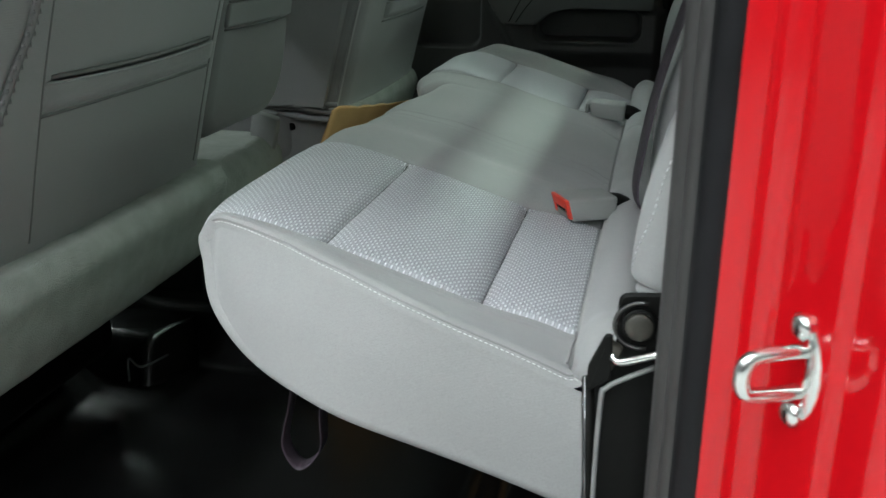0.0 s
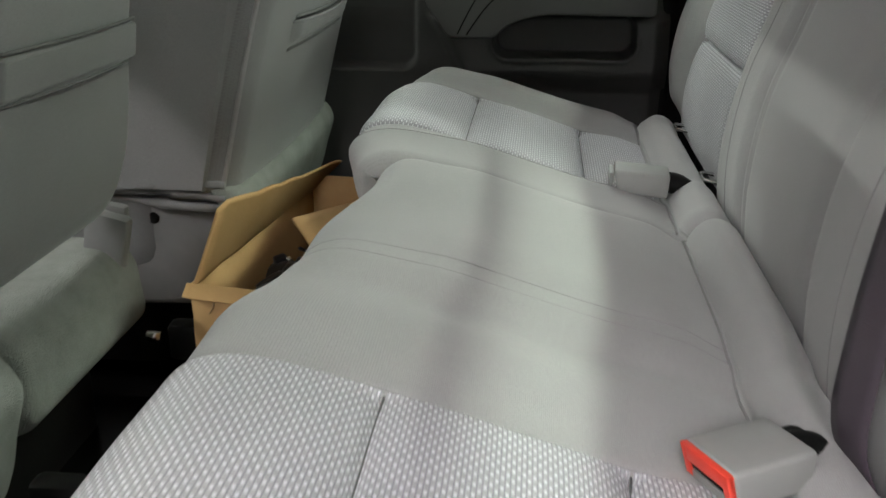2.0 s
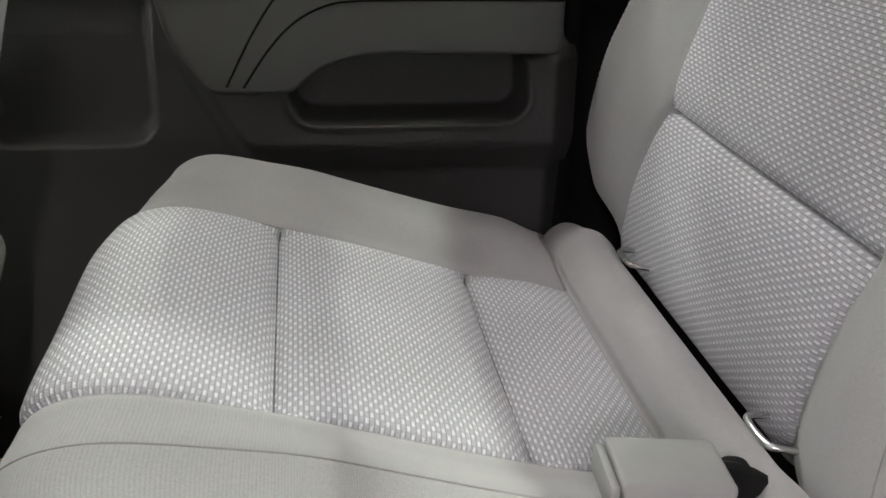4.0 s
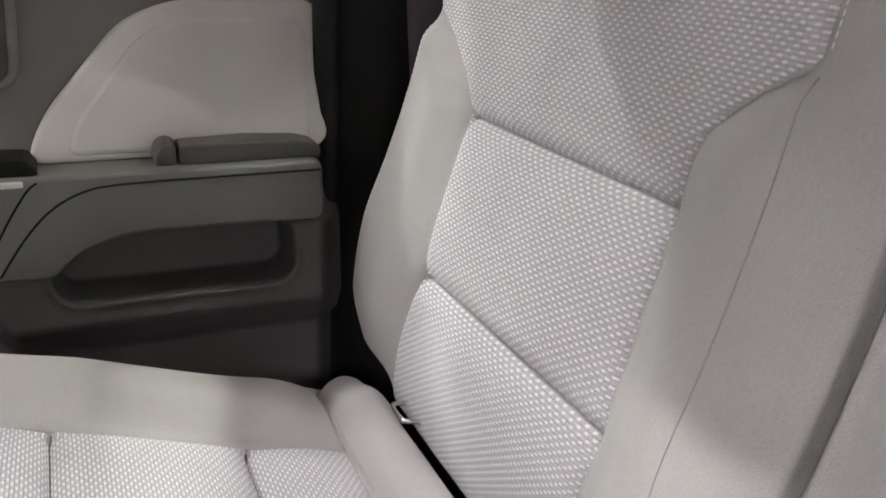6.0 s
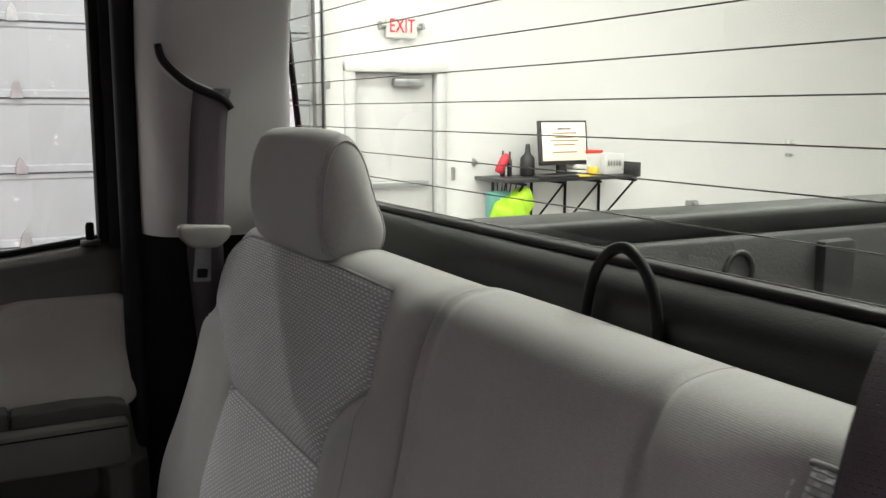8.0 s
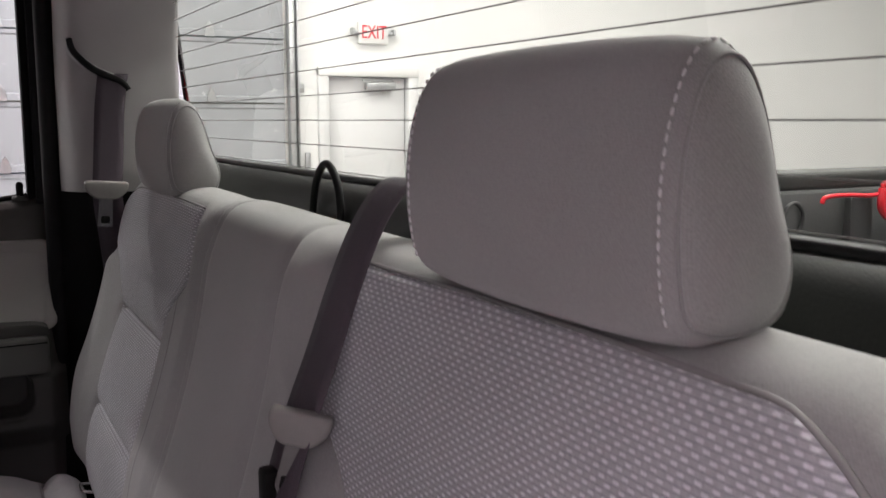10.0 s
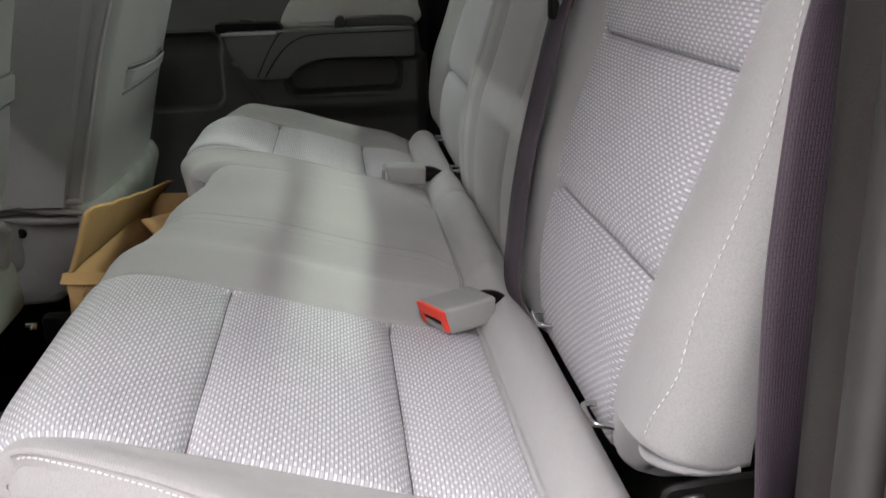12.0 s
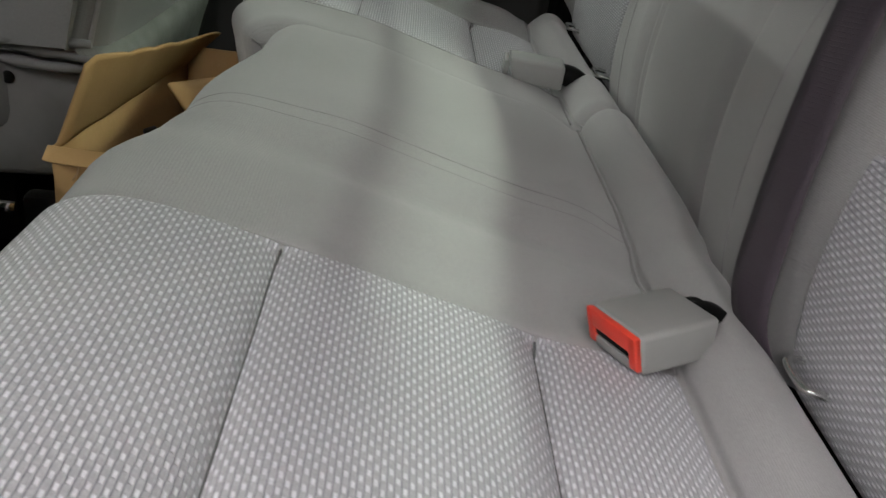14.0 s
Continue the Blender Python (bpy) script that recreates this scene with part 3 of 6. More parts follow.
small("spray_can", "red can leaning on the black desk", "can", (lambda b: (b.transform(pose(4.75, DY - 0.25, DZ + 0.045, 0, 28, 0)), b)[1])(lathe([(0.03, 0), (0.042, 0.005), (0.042, 0.15), (0.03, 0.17), (0.02, 0.19)], (0, 0, 0))), EXIT_RED)
for bx, hh in ((4.85, 0.24), (4.925, 0.23)):
    small("marker_bottle", "slim dark bottle on the desk", "bottle", lathe([(0.022, 0), (0.024, 0.01), (0.022, hh * 0.6), (0.01, hh * 0.75), (0.01, hh)], (bx, DY - 0.16, DZ)), SCREEN_CASE)
small("pump_bottle", "black pump bottle beside the monitor", "bottle", lathe([(0.065, 0), (0.07, 0.01), (0.07, 0.17), (0.03, 0.21), (0.02, 0.30)], (5.10, DY - 0.2, DZ)), SCREEN_CASE)
small("keyboard", "black keyboard on the desk", "keyboard", rbox((0.42, 0.15, 0.022), 0.006, 2, (5.207, DY - 0.52, DZ + 0.011)), SCREEN_CASE)
small("paper_stack", "loose stack of white papers", "papers", join(rbox((0.24, 0.3, 0.05), 0.004, 1, (5.656, DY - 0.26, DZ + 0.025)), rbox((0.22, 0.28, 0.04), 0.004, 1, (5.647, DY - 0.25, DZ + 0.07), (0, 8, 10))), PAPER)
small("tape_roll", "yellow roll on the desk", "tape", lathe([(0.05, 0), (0.055, 0.01), (0.055, 0.08), (0.05, 0.09)], (5.647, DY - 0.5, DZ)), YELLOW)
small("note_pad", "yellow note pad lying flat", "note pad", rbox((0.2, 0.14, 0.015), 0.003, 1, (5.469, DY - 0.5, DZ + 0.008)), YELLOW)
small("plastic_bin", "clear white plastic bin with red rim", "bin", rbox((0.2, 0.2, 0.22), 0.012, 2, (5.787, DY - 0.22, DZ + 0.11), (0, 0, 5)), WHITE_PLASTIC, (("rim", rbox((0.215, 0.215, 0.03), 0.008, 2, (5.787, DY - 0.22, DZ + 0.22), (0, 0, 5)), BUCKLE_RED, "red rim"),))
small("file_box", "white perforated file box", "box", rbox((0.24, 0.3, 0.2), 0.01, 2, (6.002, DY - 0.22, DZ + 0.1)), WHITE_PLASTIC, tuple(("slot", rbox((0.018, 0.006, 0.06), 0.004, 1, (5.927 + 0.035 * k, DY - 0.373, DZ + 0.11)), GALV, "") for k in range(5)))
small("bucket", "white plastic bucket under the desk", "bucket", lathe([(0.13, 0), (0.15, 0.3), (0.155, 0.34), (0.13, 0.345)], (4.80, DY - 0.3, -0.05)), WHITE_PLASTIC)
small("hi_vis_bag", "crumpled lime green safety cloth heap", "cloth", join(*[rbox((0.22, 0.2, 0.18), 0.05, 3, (4.78 + 0.12 * math.sin(k * 2.1), DY - 0.42 + 0.04 * math.cos(k), 0.02 + 0.06 * k), (20 * k, 30 * k, 50 * k)) for k in range(5)]), HI_VIS)
small("teal_caddy", "teal plastic caddy hung under the desk", "caddy", rbox((0.22, 0.1, 0.24), 0.02, 2, (4.69, DY - 0.34, 0.23)), TEAL)
cab = empty("cable_bundle", "black cables hanging below the desk", "cable", (4.88, DY - 0.1, 0.43))
for k in range(4):
    part("cable", tube(curve_points([(0.05 * k - 0.1, 0, 0.02), (0.05 * k - 0.12, -0.05, -0.25), (0.04 * k - 0.02, -0.04, -0.45), (0.06 * k, -0.02, -0.2), (0.06 * k + 0.05, 0, 0.0)], 8), 0.007, 6), SCREEN_CASE, cab)
for (px, pz, w, h, nm, lb, mm) in ((8.8, 0.59, 0.09, 0.03, "door_stop", "small grey fitting on the wall", GALV), (8.8, 0.74, 0.11, 0.05, "socket_plate", "white wall socket plate", WHITE_PLASTIC), (7.35, 0.09, 0.16, 0.07, "wall_tap", "grey metal wall tap on the white wall", GALV), (4.62, 0.6, 0.03, 0.08, "switch_plate", "small dark wall switch", GALV)):
    small(nm, lb, nm.replace("_", " "), join(rbox((w, 0.03, h), 0.006, 2, (px, DY - 0.016, pz)), rbox((w * 0.4, 0.06, h * 0.5), 0.006, 2, (px + w * 0.15, DY - 0.04, pz))), mm)
small("wall_conduit", "grey steel column against the white wall", "column", rbox((0.03, 0.28, 4.6), 0.01, 1, (11.98, 1.75, GROUND + 2.3)), GALV)

# ---- the truck's cab ----
FLOOR = 0.11


def extrude_profile(name, pts, axis, a, b, mat, label, category, thick=0.0, n=6, kind="structure", parent=None, cuts=1, curve=True):
    """A profile of (p, q) pairs, swept straight along one axis from a to b. axis 'y': pairs are (x, z); axis 'z': (x, y)."""
    pts3 = [Vector((p, q, 0)) for p, q in pts]
    line = curve_points(pts3, n) if curve else pts3
    back = []
    for i, p in enumerate(line):
        d = (line[min(i + 1, len(line) - 1)] - line[max(i - 1, 0)]).normalized()
        back.append(p + Vector((-d.y, d.x, 0)) * thick)
    ring = line + back[::-1]
    bm = bmesh.new()
    cols = []
    for s in steps(a, b, cuts):
        cols.append([bm.verts.new((p.x, s, p.y) if axis == "y" else (p.x, p.y, s)) for p in ring])
    k = len(ring)
    for c0, c1 in zip(cols, cols[1:]):
        for i in range(k):
            bm.faces.new((c0[i], c0[(i + 1) % k], c1[(i + 1) % k], c1[i]))
    bm.faces.new(cols[0][::-1])
    bm.faces.new(cols[-1])
    bmesh.ops.recalc_face_normals(bm, faces=bm.faces[:])
    ob = part(name, bm, mat, parent)
    if parent is None:
        tagged(ob, label, category, kind=kind)
    elif label:
        ob["label"] = label
    return ob


def floor_z(x, y):
    z = FLOOR
    t = smooth_step(abs(y - 0.03), 0.22, 0.15)
    z += 0.085 * t * smooth_step(x, 0.12, -0.02)
    z += 0.02 * smooth_step(x, -0.30, -0.36)
    z += 0.05 * smooth_step(x, 0.30, 0.36)
    z += 0.05 * smooth_step(abs(y), 0.84, 0.90)
    z += 0.0015 * noise.noise((x * 9, y * 9, 0))
    return z


fl = sheet("floor", lambda x, y: (x, y, floor_z(x, y)), steps(-1.5, 0.75, 150), steps(-0.93, 0.93, 120), VINYL_FLOOR)
tagged(fl, "glossy black vinyl cab floor with a raised tunnel", "floor", kind="structure")
rb = bmesh.new()
foot_line = [(-0.40, -0.272), (-0.224, -0.284), (-0.180, -0.158), (-0.150, -0.120), (-0.150, 0.20), (-0.40, 0.20)]
crown_line = [(-0.40, -0.226), (-0.246, -0.234), (-0.218, -0.128), (-0.190, -0.086), (-0.190, 0.16), (-0.40, 0.16)]
lo_, hi_ = [rb.verts.new((x, y, 0.105)) for x, y in foot_line], [rb.verts.new((x, y, 0.180)) for x, y in crown_line]
for j in range(6):
    rb.faces.new((lo_[j], lo_[(j + 1) % 6], hi_[(j + 1) % 6], hi_[j]))
rb.faces.new(hi_)
rb.faces.new(lo_[::-1])
bmesh.ops.bevel(rb, geom=rb.edges[:], offset=0.015, segments=5, profile=0.5, affect="EDGES")
tagged(part("floor_riser", rb, VINYL_FLOOR), "glossy black vinyl hump moulded in the floor", "floor hump", kind="structure")
slab("cab_underside", (-1.5, -0.93, 0.0), (0.75, 0.93, 0.10), BLACK_STEEL, "black steel underside of the cab", "underside")
extrude_profile("door_sill_near", [(-0.905, 0.02), (-0.96, 0.06), (-0.97, 0.12), (-0.93, 0.17), (-0.89, 0.165), (-0.885, 0.10)], "y", 0, 1, PAINT, "", "sill", 0.004)
bpy.data.objects["door_sill_near"].matrix_world = Matrix(((0, 1, 0, 0), (1, 0, 0, 0), (0, 0, 1, 0), (0, 0, 0, 1))) @ Matrix.Diagonal((1, 2.05, 1, 1)) @ Matrix.Translation((0, -0.73, 0))
tagged(bpy.data.objects["door_sill_near"], "red painted door sill of the truck", "sill", kind="structure")

# roof with its lining
extrude_profile("cab_ceiling", [(0.735, 1.315), (0.70, 1.35), (0.5, 1.39), (-0.6, 1.40), (-1.0, 1.34)], "y", -0.82, 0.82, ROOF_CLOTH, "light grey cloth headliner of the cab", "ceiling", 0.02, cuts=4)
extrude_profile("cab_roof", [(0.80, 1.355), (0.755, 1.385), (0.5, 1.425), (-0.6, 1.435), (-1.05, 1.37)], "y", -0.86, 0.86, PAINT, "red painted roof of the truck", "roof", 0.012, cuts=4)
for s in (-1, 1):
    extrude_profile("roof_rail", [(s * 0.80, 1.39), (s * 0.86, 1.37), (s * 0.88, 1.30), (s * 0.90, 1.24)], "y", -1.0, 0.78, PAINT, "red painted roof rail of the truck", "roof rail", 0.03)
    o = [q for q in bpy.data.objects if q.name.startswith("roof_rail")][-1]
    o.matrix_world = Matrix(((0, 1, 0, 0), (1, 0, 0, 0), (0, 0, 1, 0), (0, 0, 0, 1)))

# rear wall of the cab: sill trim, window, defroster wires
extrude_profile("rear_window_trim", [(0.724, 0.953), (0.706, 0.951), (0.690, 0.938), (0.684, 0.915), (0.690, 0.885), (0.708, 0.865), (0.710, 0.6), (0.710, 0.16)], "y", -0.80, 0.80, SHELF_TRIM, "dark grey moulded trim below the rear window", "trim", 0.03, cuts=6)
extrude_profile("wall_rear", [(0.775, 0.0), (0.775, 0.90)], "y", -0.92, 0.92, BLACK_TRIM, "black rear wall of the cab", "wall", -0.02, curve=False)
win = empty("window_rear", "clear rear window with fine dark heating wires", "window", (0.735, 0, 0.95), kind="structure")
gp = [(-0.783, 0.0), (0.783, 0.0), (0.775, 0.36), (-0.775, 0.36)]
gb = bmesh.new()
gb.faces.new([gb.verts.new((0, a, b)) for a, b in rounded(gp, 0.05, 5)])
for v in gb.verts:
    v.co.x += -0.015 - 0.10 * v.co.z
pane = part("pane", gb, REAR_GLASS, win, "clear tinted glass", smooth=False)
for k in range(13):
    zz = 0.0115 + 0.0278 * k
    part("wire", rbox((0.0008, 1.55, 0.0010), 0, 1, (-0.019 - 0.10 * zz, 0, zz)), WIRE_GREY, win)
for s in (-1, 1):
    sp = rbox((0.008, 0.008, 0.38), 0.002, 1, (-0.031, s * 0.787, 0.18), (0, -5.7, 0))
    part("edge_seal", sp, RUBBER, win, "black rubber edge seal")
part("edge_seal", rbox((0.02, 1.56, 0.008), 0.003, 1, (-0.015, 0, 0.004)), RUBBER, win, "black rubber edge seal")
part("edge_seal", rbox((0.02, 1.56, 0.03), 0.003, 1, (-0.05, 0, 0.365)), RUBBER, win, "black rubber edge seal")


def pillar_trim(s, label):
    """The padded trim beside the rear window, with the slot that the belt comes out of."""
    th = empty("pillar_trim", label, "pillar trim", (0, 0, 0), "rear pillar trims", kind="structure")
    plan = curve_points([(0.520, 0.885, 0), (0.509 if s > 0 else 0.512, 0.862, 0), (0.515, 0.825, 0), (0.53, 0.795, 0), (0.56, 0.781, 0), (0.62, 0.775, 0), (0.68, 0.775, 0), (0.697, 0.780, 0), (0.701, 0.792, 0)], 5)

    def f(i, z):
        p = plan[int(i)]
        lift = 0.012 * smooth_step(z, 0.93, 0.90)
        return (p.x + 0.05 * max(z - 1.15, 0) * 0.2, s * (p.y - (0.033 * smooth_step(p.x, 0.62, 0.54) + 0.14 * max(z - 0.93, 0) * smooth_step(p.x, 0.62, 0.54) if s < 0 else 0) + lift - 0.16 * max(z - 1.12, 0)), z)
    sheet("trim_panel", f, range(len(plan)), steps(0.897 if s > 0 else 0.909, 1.36, 24), GREY_TRIM, th, flip=s > 0)
    slot = curve_points([(0.526, 0.797, 1.150), (0.532, 0.792, 1.128), (0.56, 0.779, 1.100), (0.60, 0.773, 1.082), (0.612, 0.772, 1.068)], 6)
    lip = tube([(p.x, s * (p.y + 0.001), p.z) for p in slot], lambda t: 0.0085 - 0.002 * abs(2 * t - 1), 8)
    part("slot_lip", lip, GREY_TRIM, th, "raised grey lip")
    dark = tube([(p.x + 0.001, s * (p.y - 0.006), p.z - 0.001) for p in slot], lambda t: 0.0062 - 0.0012 * abs(2 * t - 1), 8)
    part("slot", dark, RUBBER, th, "black belt slot")
    extrude_profile("lower_trim", [(0.500, s * 0.885), (0.505, s * 0.86), (0.545, s * 0.835), (0.60, s * 0.83), (0.71, s * 0.83)] if s > 0 else [(0.524, -0.846), (0.514, -0.826), (0.517, -0.802), (0.534, -0.786), (0.60, -0.784), (0.71, -0.784)], "z", 0.12, 0.897 if s > 0 else 0.909, BLACK_TRIM if s > 0 else OLIVE_TRIM, "dark lower pillar trim", "", 0.01 * s, parent=th)
    return th


pillar_trim(1, "light grey pillar trim with a black belt slot")
pillar_trim(-1, "light grey pillar trim beside the open door")

# outer body at the door openings
PLAN = [(x + 0.009, y) for x, y in [(0.522, -0.880), (0.524, -0.905), (0.528, -0.9125), (0.5345, -0.9155), (0.540, -0.9165), (0.5425, -0.922), (0.549, -0.9285), (0.5555, -0.9295), (0.5585, -0.936), (0.566, -0.9475), (0.576, -0.963), (0.5795, -0.967), (0.585, -0.9695), (0.592, -0.983), (0.600, -0.9935), (0.620, -1.0), (0.645, -1.0), (0.676, -0.985), (0.688, -0.95), (0.687, -0.90), (0.686, -0.85), (0.688, -0.80)]]
for s, nm in ((1, "driver"), (-1, "passenger")):
    plan = [(x, s * y) for x, y in PLAN]
    extrude_profile("body_pillar", plan, "z", 0.05, 1.30, PAINT, "glossy red painted rear door pillar", "pillar", -0.006 * s, cuts=6)
extrude_profile("wall_side_far", [(-1.6, 0.995), (0.64, 1.0)], "z", 0.05, 0.86, PAINT, "red painted outer skin of the closed far doors", "wall", 0.01, curve=False)
ridge = tube([(0.566, -0.9375, 0.08), (0.566, -0.9375, 1.25)], 0.003, 8)
tagged(part("pillar_seam", ridge, PAINT), "raised red painted weld seam on the pillar", "seam", kind="structure")
square = [(0.5495, -0.9245, 0.610), (0.5625, -0.9345, 0.610), (0.5625, -0.9345, 0.592), (0.5495, -0.9245, 0.592)]
tagged(part("pillar_dimple", tube(curve_points([Vector(square[k % 4]).lerp(Vector(square[(k + 1) % 4]), e) for k in range(4) for e in (0.15, 0.85)], 4, True), 0.0016, 6, True), PAINT), "small pressed square in the red pillar", "dimple", kind="structure")

# door opening seals
for nm, pl, r, mm in (("door_seal", (0.517, -0.855), 0.013, SEAL), ("door_seal", (0.522, -0.880), 0.011, SEAL), ("door_seal", (0.530, -0.904), 0.013, RUBBER)):
    ob = part(nm, tube([(pl[0], pl[1], z) for z in steps(0.12, 1.3, 20)], r, 10), mm)
    tagged(ob, "soft dark rubber door opening seal", "door seal", kind="structure")
# far seals are oversized and black, to cover red paint where the gap lies in shade
for nm, pl, r in (("door_seal", (0.497, 0.872), 0.016), ("door_seal", (0.512, 0.895), 0.018)):
    ob = part(nm, tube([(pl[0], pl[1], z) for z in steps(0.12, 1.3, 20)], r, 10), RUBBER)
    tagged(ob, "soft dark rubber door opening seal", "door seal", kind="structure")

# striker
st = empty("door_striker", "bright zinc door striker loop on the red pillar", "striker", (0.577, -0.950, 0.572))
out = pose(0, 0, 0, 0, 0, -62)
bm = lathe([(0.001, 0), (0.022, 0), (0.022, 0.003), (0.018, 0.006), (0.001, 0.006)], (0, 0, 0), 20)
bm.transform(out @ pose(0, 0, 0, 90, 0, 0) @ Matrix.Diagonal((0.8, 1.55, 1, 1)))
part("plate", bm, CHROME, st)
loop = curve_points([(0.002, 0.004, -0.011), (0.0, -0.028, -0.011), (0.0, -0.037, -0.006), (0.0, -0.037, 0.006), (0.0, -0.028, 0.011), (0.002, 0.004, 0.011)], 6)
bm = tube(loop, 0.0042, 10)
bm.transform(out)
part("loop", bm, CHROME, st)
for zz in (-0.024, 0.024):
    bm = lathe([(0.001, 0), (0.0075, 0), (0.0075, 0.004), (0.005, 0.006), (0.001, 0.006)], (0, 0, 0), 6)
    bm.transform(out @ Matrix.Translation((0, -0.005, zz)) @ pose(0, 0, 0, 90, 0, 0))
    part("screw", bm, CHROME, st)

# the far rear door
door = empty("door_1", "charcoal rear door panel with grey armrest, closed", "door", (0, 0, 0), kind="structure")


def door_base(x, z):
    y = along([(0.08, 0.86), (0.30, 0.845), (0.50, 0.838), (0.60, 0.845), (0.66, 0.862), (0.72, 0.878), (0.80, 0.890), (0.86, 0.90), (0.888, 0.915), (0.90, 0.935)], z)
    return y + 0.02 * smooth_step(x, 0.47, 0.50)


def hollow(x, z, cx, cz, hx, hz, r, soft):
    """1 inside a rounded rectangle, 0 outside, with the edge soft metres wide, and the distance from the edge."""
    qx, qz = abs(x - cx) - hx + r, abs(z - cz) - hz + r
    d = math.hypot(max(qx, 0), max(qz, 0)) + min(max(qx, qz), 0) - r
    return smooth_step(d, soft * 0.3, -soft), d


def lower_y(x, z):
    y = door_base(x, z) - 0.022 * smooth_step(z, 0.455, 0.50) * smooth_step(z, 0.60, 0.58) * smooth_step(x + 0.55 * (z - 0.557), 0.095, 0.125)
    k, d = hollow(x, z, 0.3215, 0.5565, 0.1215, 0.0365, 0.026, 0.006)
    y += 0.052 * k - 0.0025 * math.exp(-((d - 0.004) / 0.004) ** 2) * smooth_step(z, 0.56, 0.54)
    y += 0.03 * hollow(x, z, -0.02, 0.575, 0.085, 0.08, 0.03, 0.010)[0]
    return y


sheet("lower_panel", lambda x, z: (x, lower_y(x, z), z), steps(-0.50, 0.04, 90) + steps(0.043, 0.50, 230), steps(0.12, 0.45, 50) + steps(0.453, 0.66, 104), DOOR_DARK, door, flip=True)


def sill(x):
    """Height of the window sill along the far door."""
    return along([(-0.5, 0.854), (0.10, 0.857), (0.25, 0.862), (0.35, 0.871), (0.43, 0.881), (0.50, 0.891)], x)


def upper_at(x, v):
    y = along([(0, 0.861), (0.3, 0.878), (0.7, 0.889), (0.86, 0.896), (0.93, 0.903), (0.975, 0.914), (1, 0.930)], v)
    return (x, y + 0.02 * smooth_step(x, 0.47, 0.50), 0.655 + (sill(x) - 0.655) * v)


sheet("upper_panel", upper_at, steps(-0.50, 0.50, 60), steps(0, 0.84, 24) + steps(0.85, 1, 16), DOOR_UPPER, door, "charcoal upper door trim", flip=True)


def door_pad(name, outline, y0, depth, bevel, mat, label, segs=3, dy=None):
    """A shaped pad on the door: an outline of (x, z), standing out from y0 towards the cab."""
    bm = prism(outline, depth, bevel, segs, pose(0, y0, 0, 90, 0, 0))
    if dy:
        for v in bm.verts:
            v.co.y += dy(v.co.x, v.co.z)
    return part(name, bm, mat, door, label, sharp=0.2)


pad = rounded([(0.495, 0.812), (0.34, 0.812), (0.285, 0.792), (0.205, 0.70), (0.185, 0.655), (0.495, 0.655)], 0.03, 5)
door_pad("insert", pad, 0.892, 0.022, 0.006, DOOR_GREY, "light grey padded insert", dy=lambda x, z: 0.20 * (z - 0.74))
inner = rounded([(0.478, 0.797), (0.345, 0.797), (0.300, 0.780), (0.235, 0.70), (0.22, 0.66), (0.478, 0.66)], 0.03, 5)
door_pad("insert_centre", inner, 0.890, 0.022, 0.008, DOOR_GREY, "", dy=lambda x, z: 0.20 * (z - 0.74))
arm = rounded([(0.471, 0.656), (0.471, 0.592), (0.30, 0.595), (0.268, 0.592), (0.236, 0.583), (0.218, 0.572), (0.203, 0.556), (0.122, 0.556), (0.085, 0.612), (0.075, 0.656)], 0.011, 4)
door_pad("armrest", arm, 0.875, 0.075, 0.005, DOOR_ARM, "soft charcoal armrest", 4)
for line in ([(0.468, 0.646), (0.36, 0.646), (0.27, 0.645), (0.235, 0.640), (0.205, 0.624), (0.180, 0.598), (0.155, 0.562)], [(0.196, 0.652), (0.186, 0.644), (0.165, 0.612), (0.139, 0.563)]):
    part("seam", tube(curve_points([(x, 0.7996, z) for x, z in line], 8), 0.0012, 5), BLACK_TRIM, door)
cup = prism(rounded([(0.328, 0.654), (0.474, 0.654), (0.474, 0.668), (0.455, 0.674), (0.40, 0.677), (0.328, 0.675)], 0.006, 3), 0.055, 0.0035, 3, pose(0, 0.872, 0, 90, 0, 0))
part("armrest_cup", cup, DOOR_DARK, door, "dark pull cup on the armrest", sharp=0.2)
knob = prism(rounded([(0.305, 0.654), (0.326, 0.654), (0.326, 0.678), (0.313, 0.679), (0.305, 0.670)], 0.006, 3), 0.050, 0.003, 3, pose(0, 0.868, 0, 90, 0, 0))
part("cup_end", knob, DOOR_DARK, door, "rounded end of the pull cup", sharp=0.2)
plate_ = prism(rounded([(0.060, 0.652), (0.196, 0.652), (0.198, 0.662), (0.188, 0.671), (0.060, 0.672)], 0.006, 3), 0.060, 0.003, 3, pose(0, 0.872, 0, 90, 0, 0))
sw = part("switch_plate", plate_, BLACK_TRIM, door, "black window switch plate", sharp=0.2)
part("switch", rbox((0.032, 0.024, 0.008), 0.003, 2, (0.125, 0.838, 0.674), (0, 8, 0)), DOOR_DARK, sw)
part("plate_edge", rbox((0.112, 0.004, 0.006), 0.0015, 2, (0.128, 0.800, 0.6515)), DOOR_GREY, sw, "satin silver front edge")
# inside handle
bez = rounded([(0.185, 0.730), (0.02, 0.730), (0.02, 0.853), (0.165, 0.853), (0.19, 0.83)], 0.02, 4)
hb = prism(bez, 0.014, 0.005, 2, pose(0, 0.892, 0, 90, 0, 0))
hd = part("handle_bezel", hb, DOOR_DARK, door, "charcoal handle bezel")
part("bezel_rim", tube([(x, 0.879, z) for x, z in bez], 0.005, 8, closed=True), DOOR_ARM, hd, "satin charcoal rim")
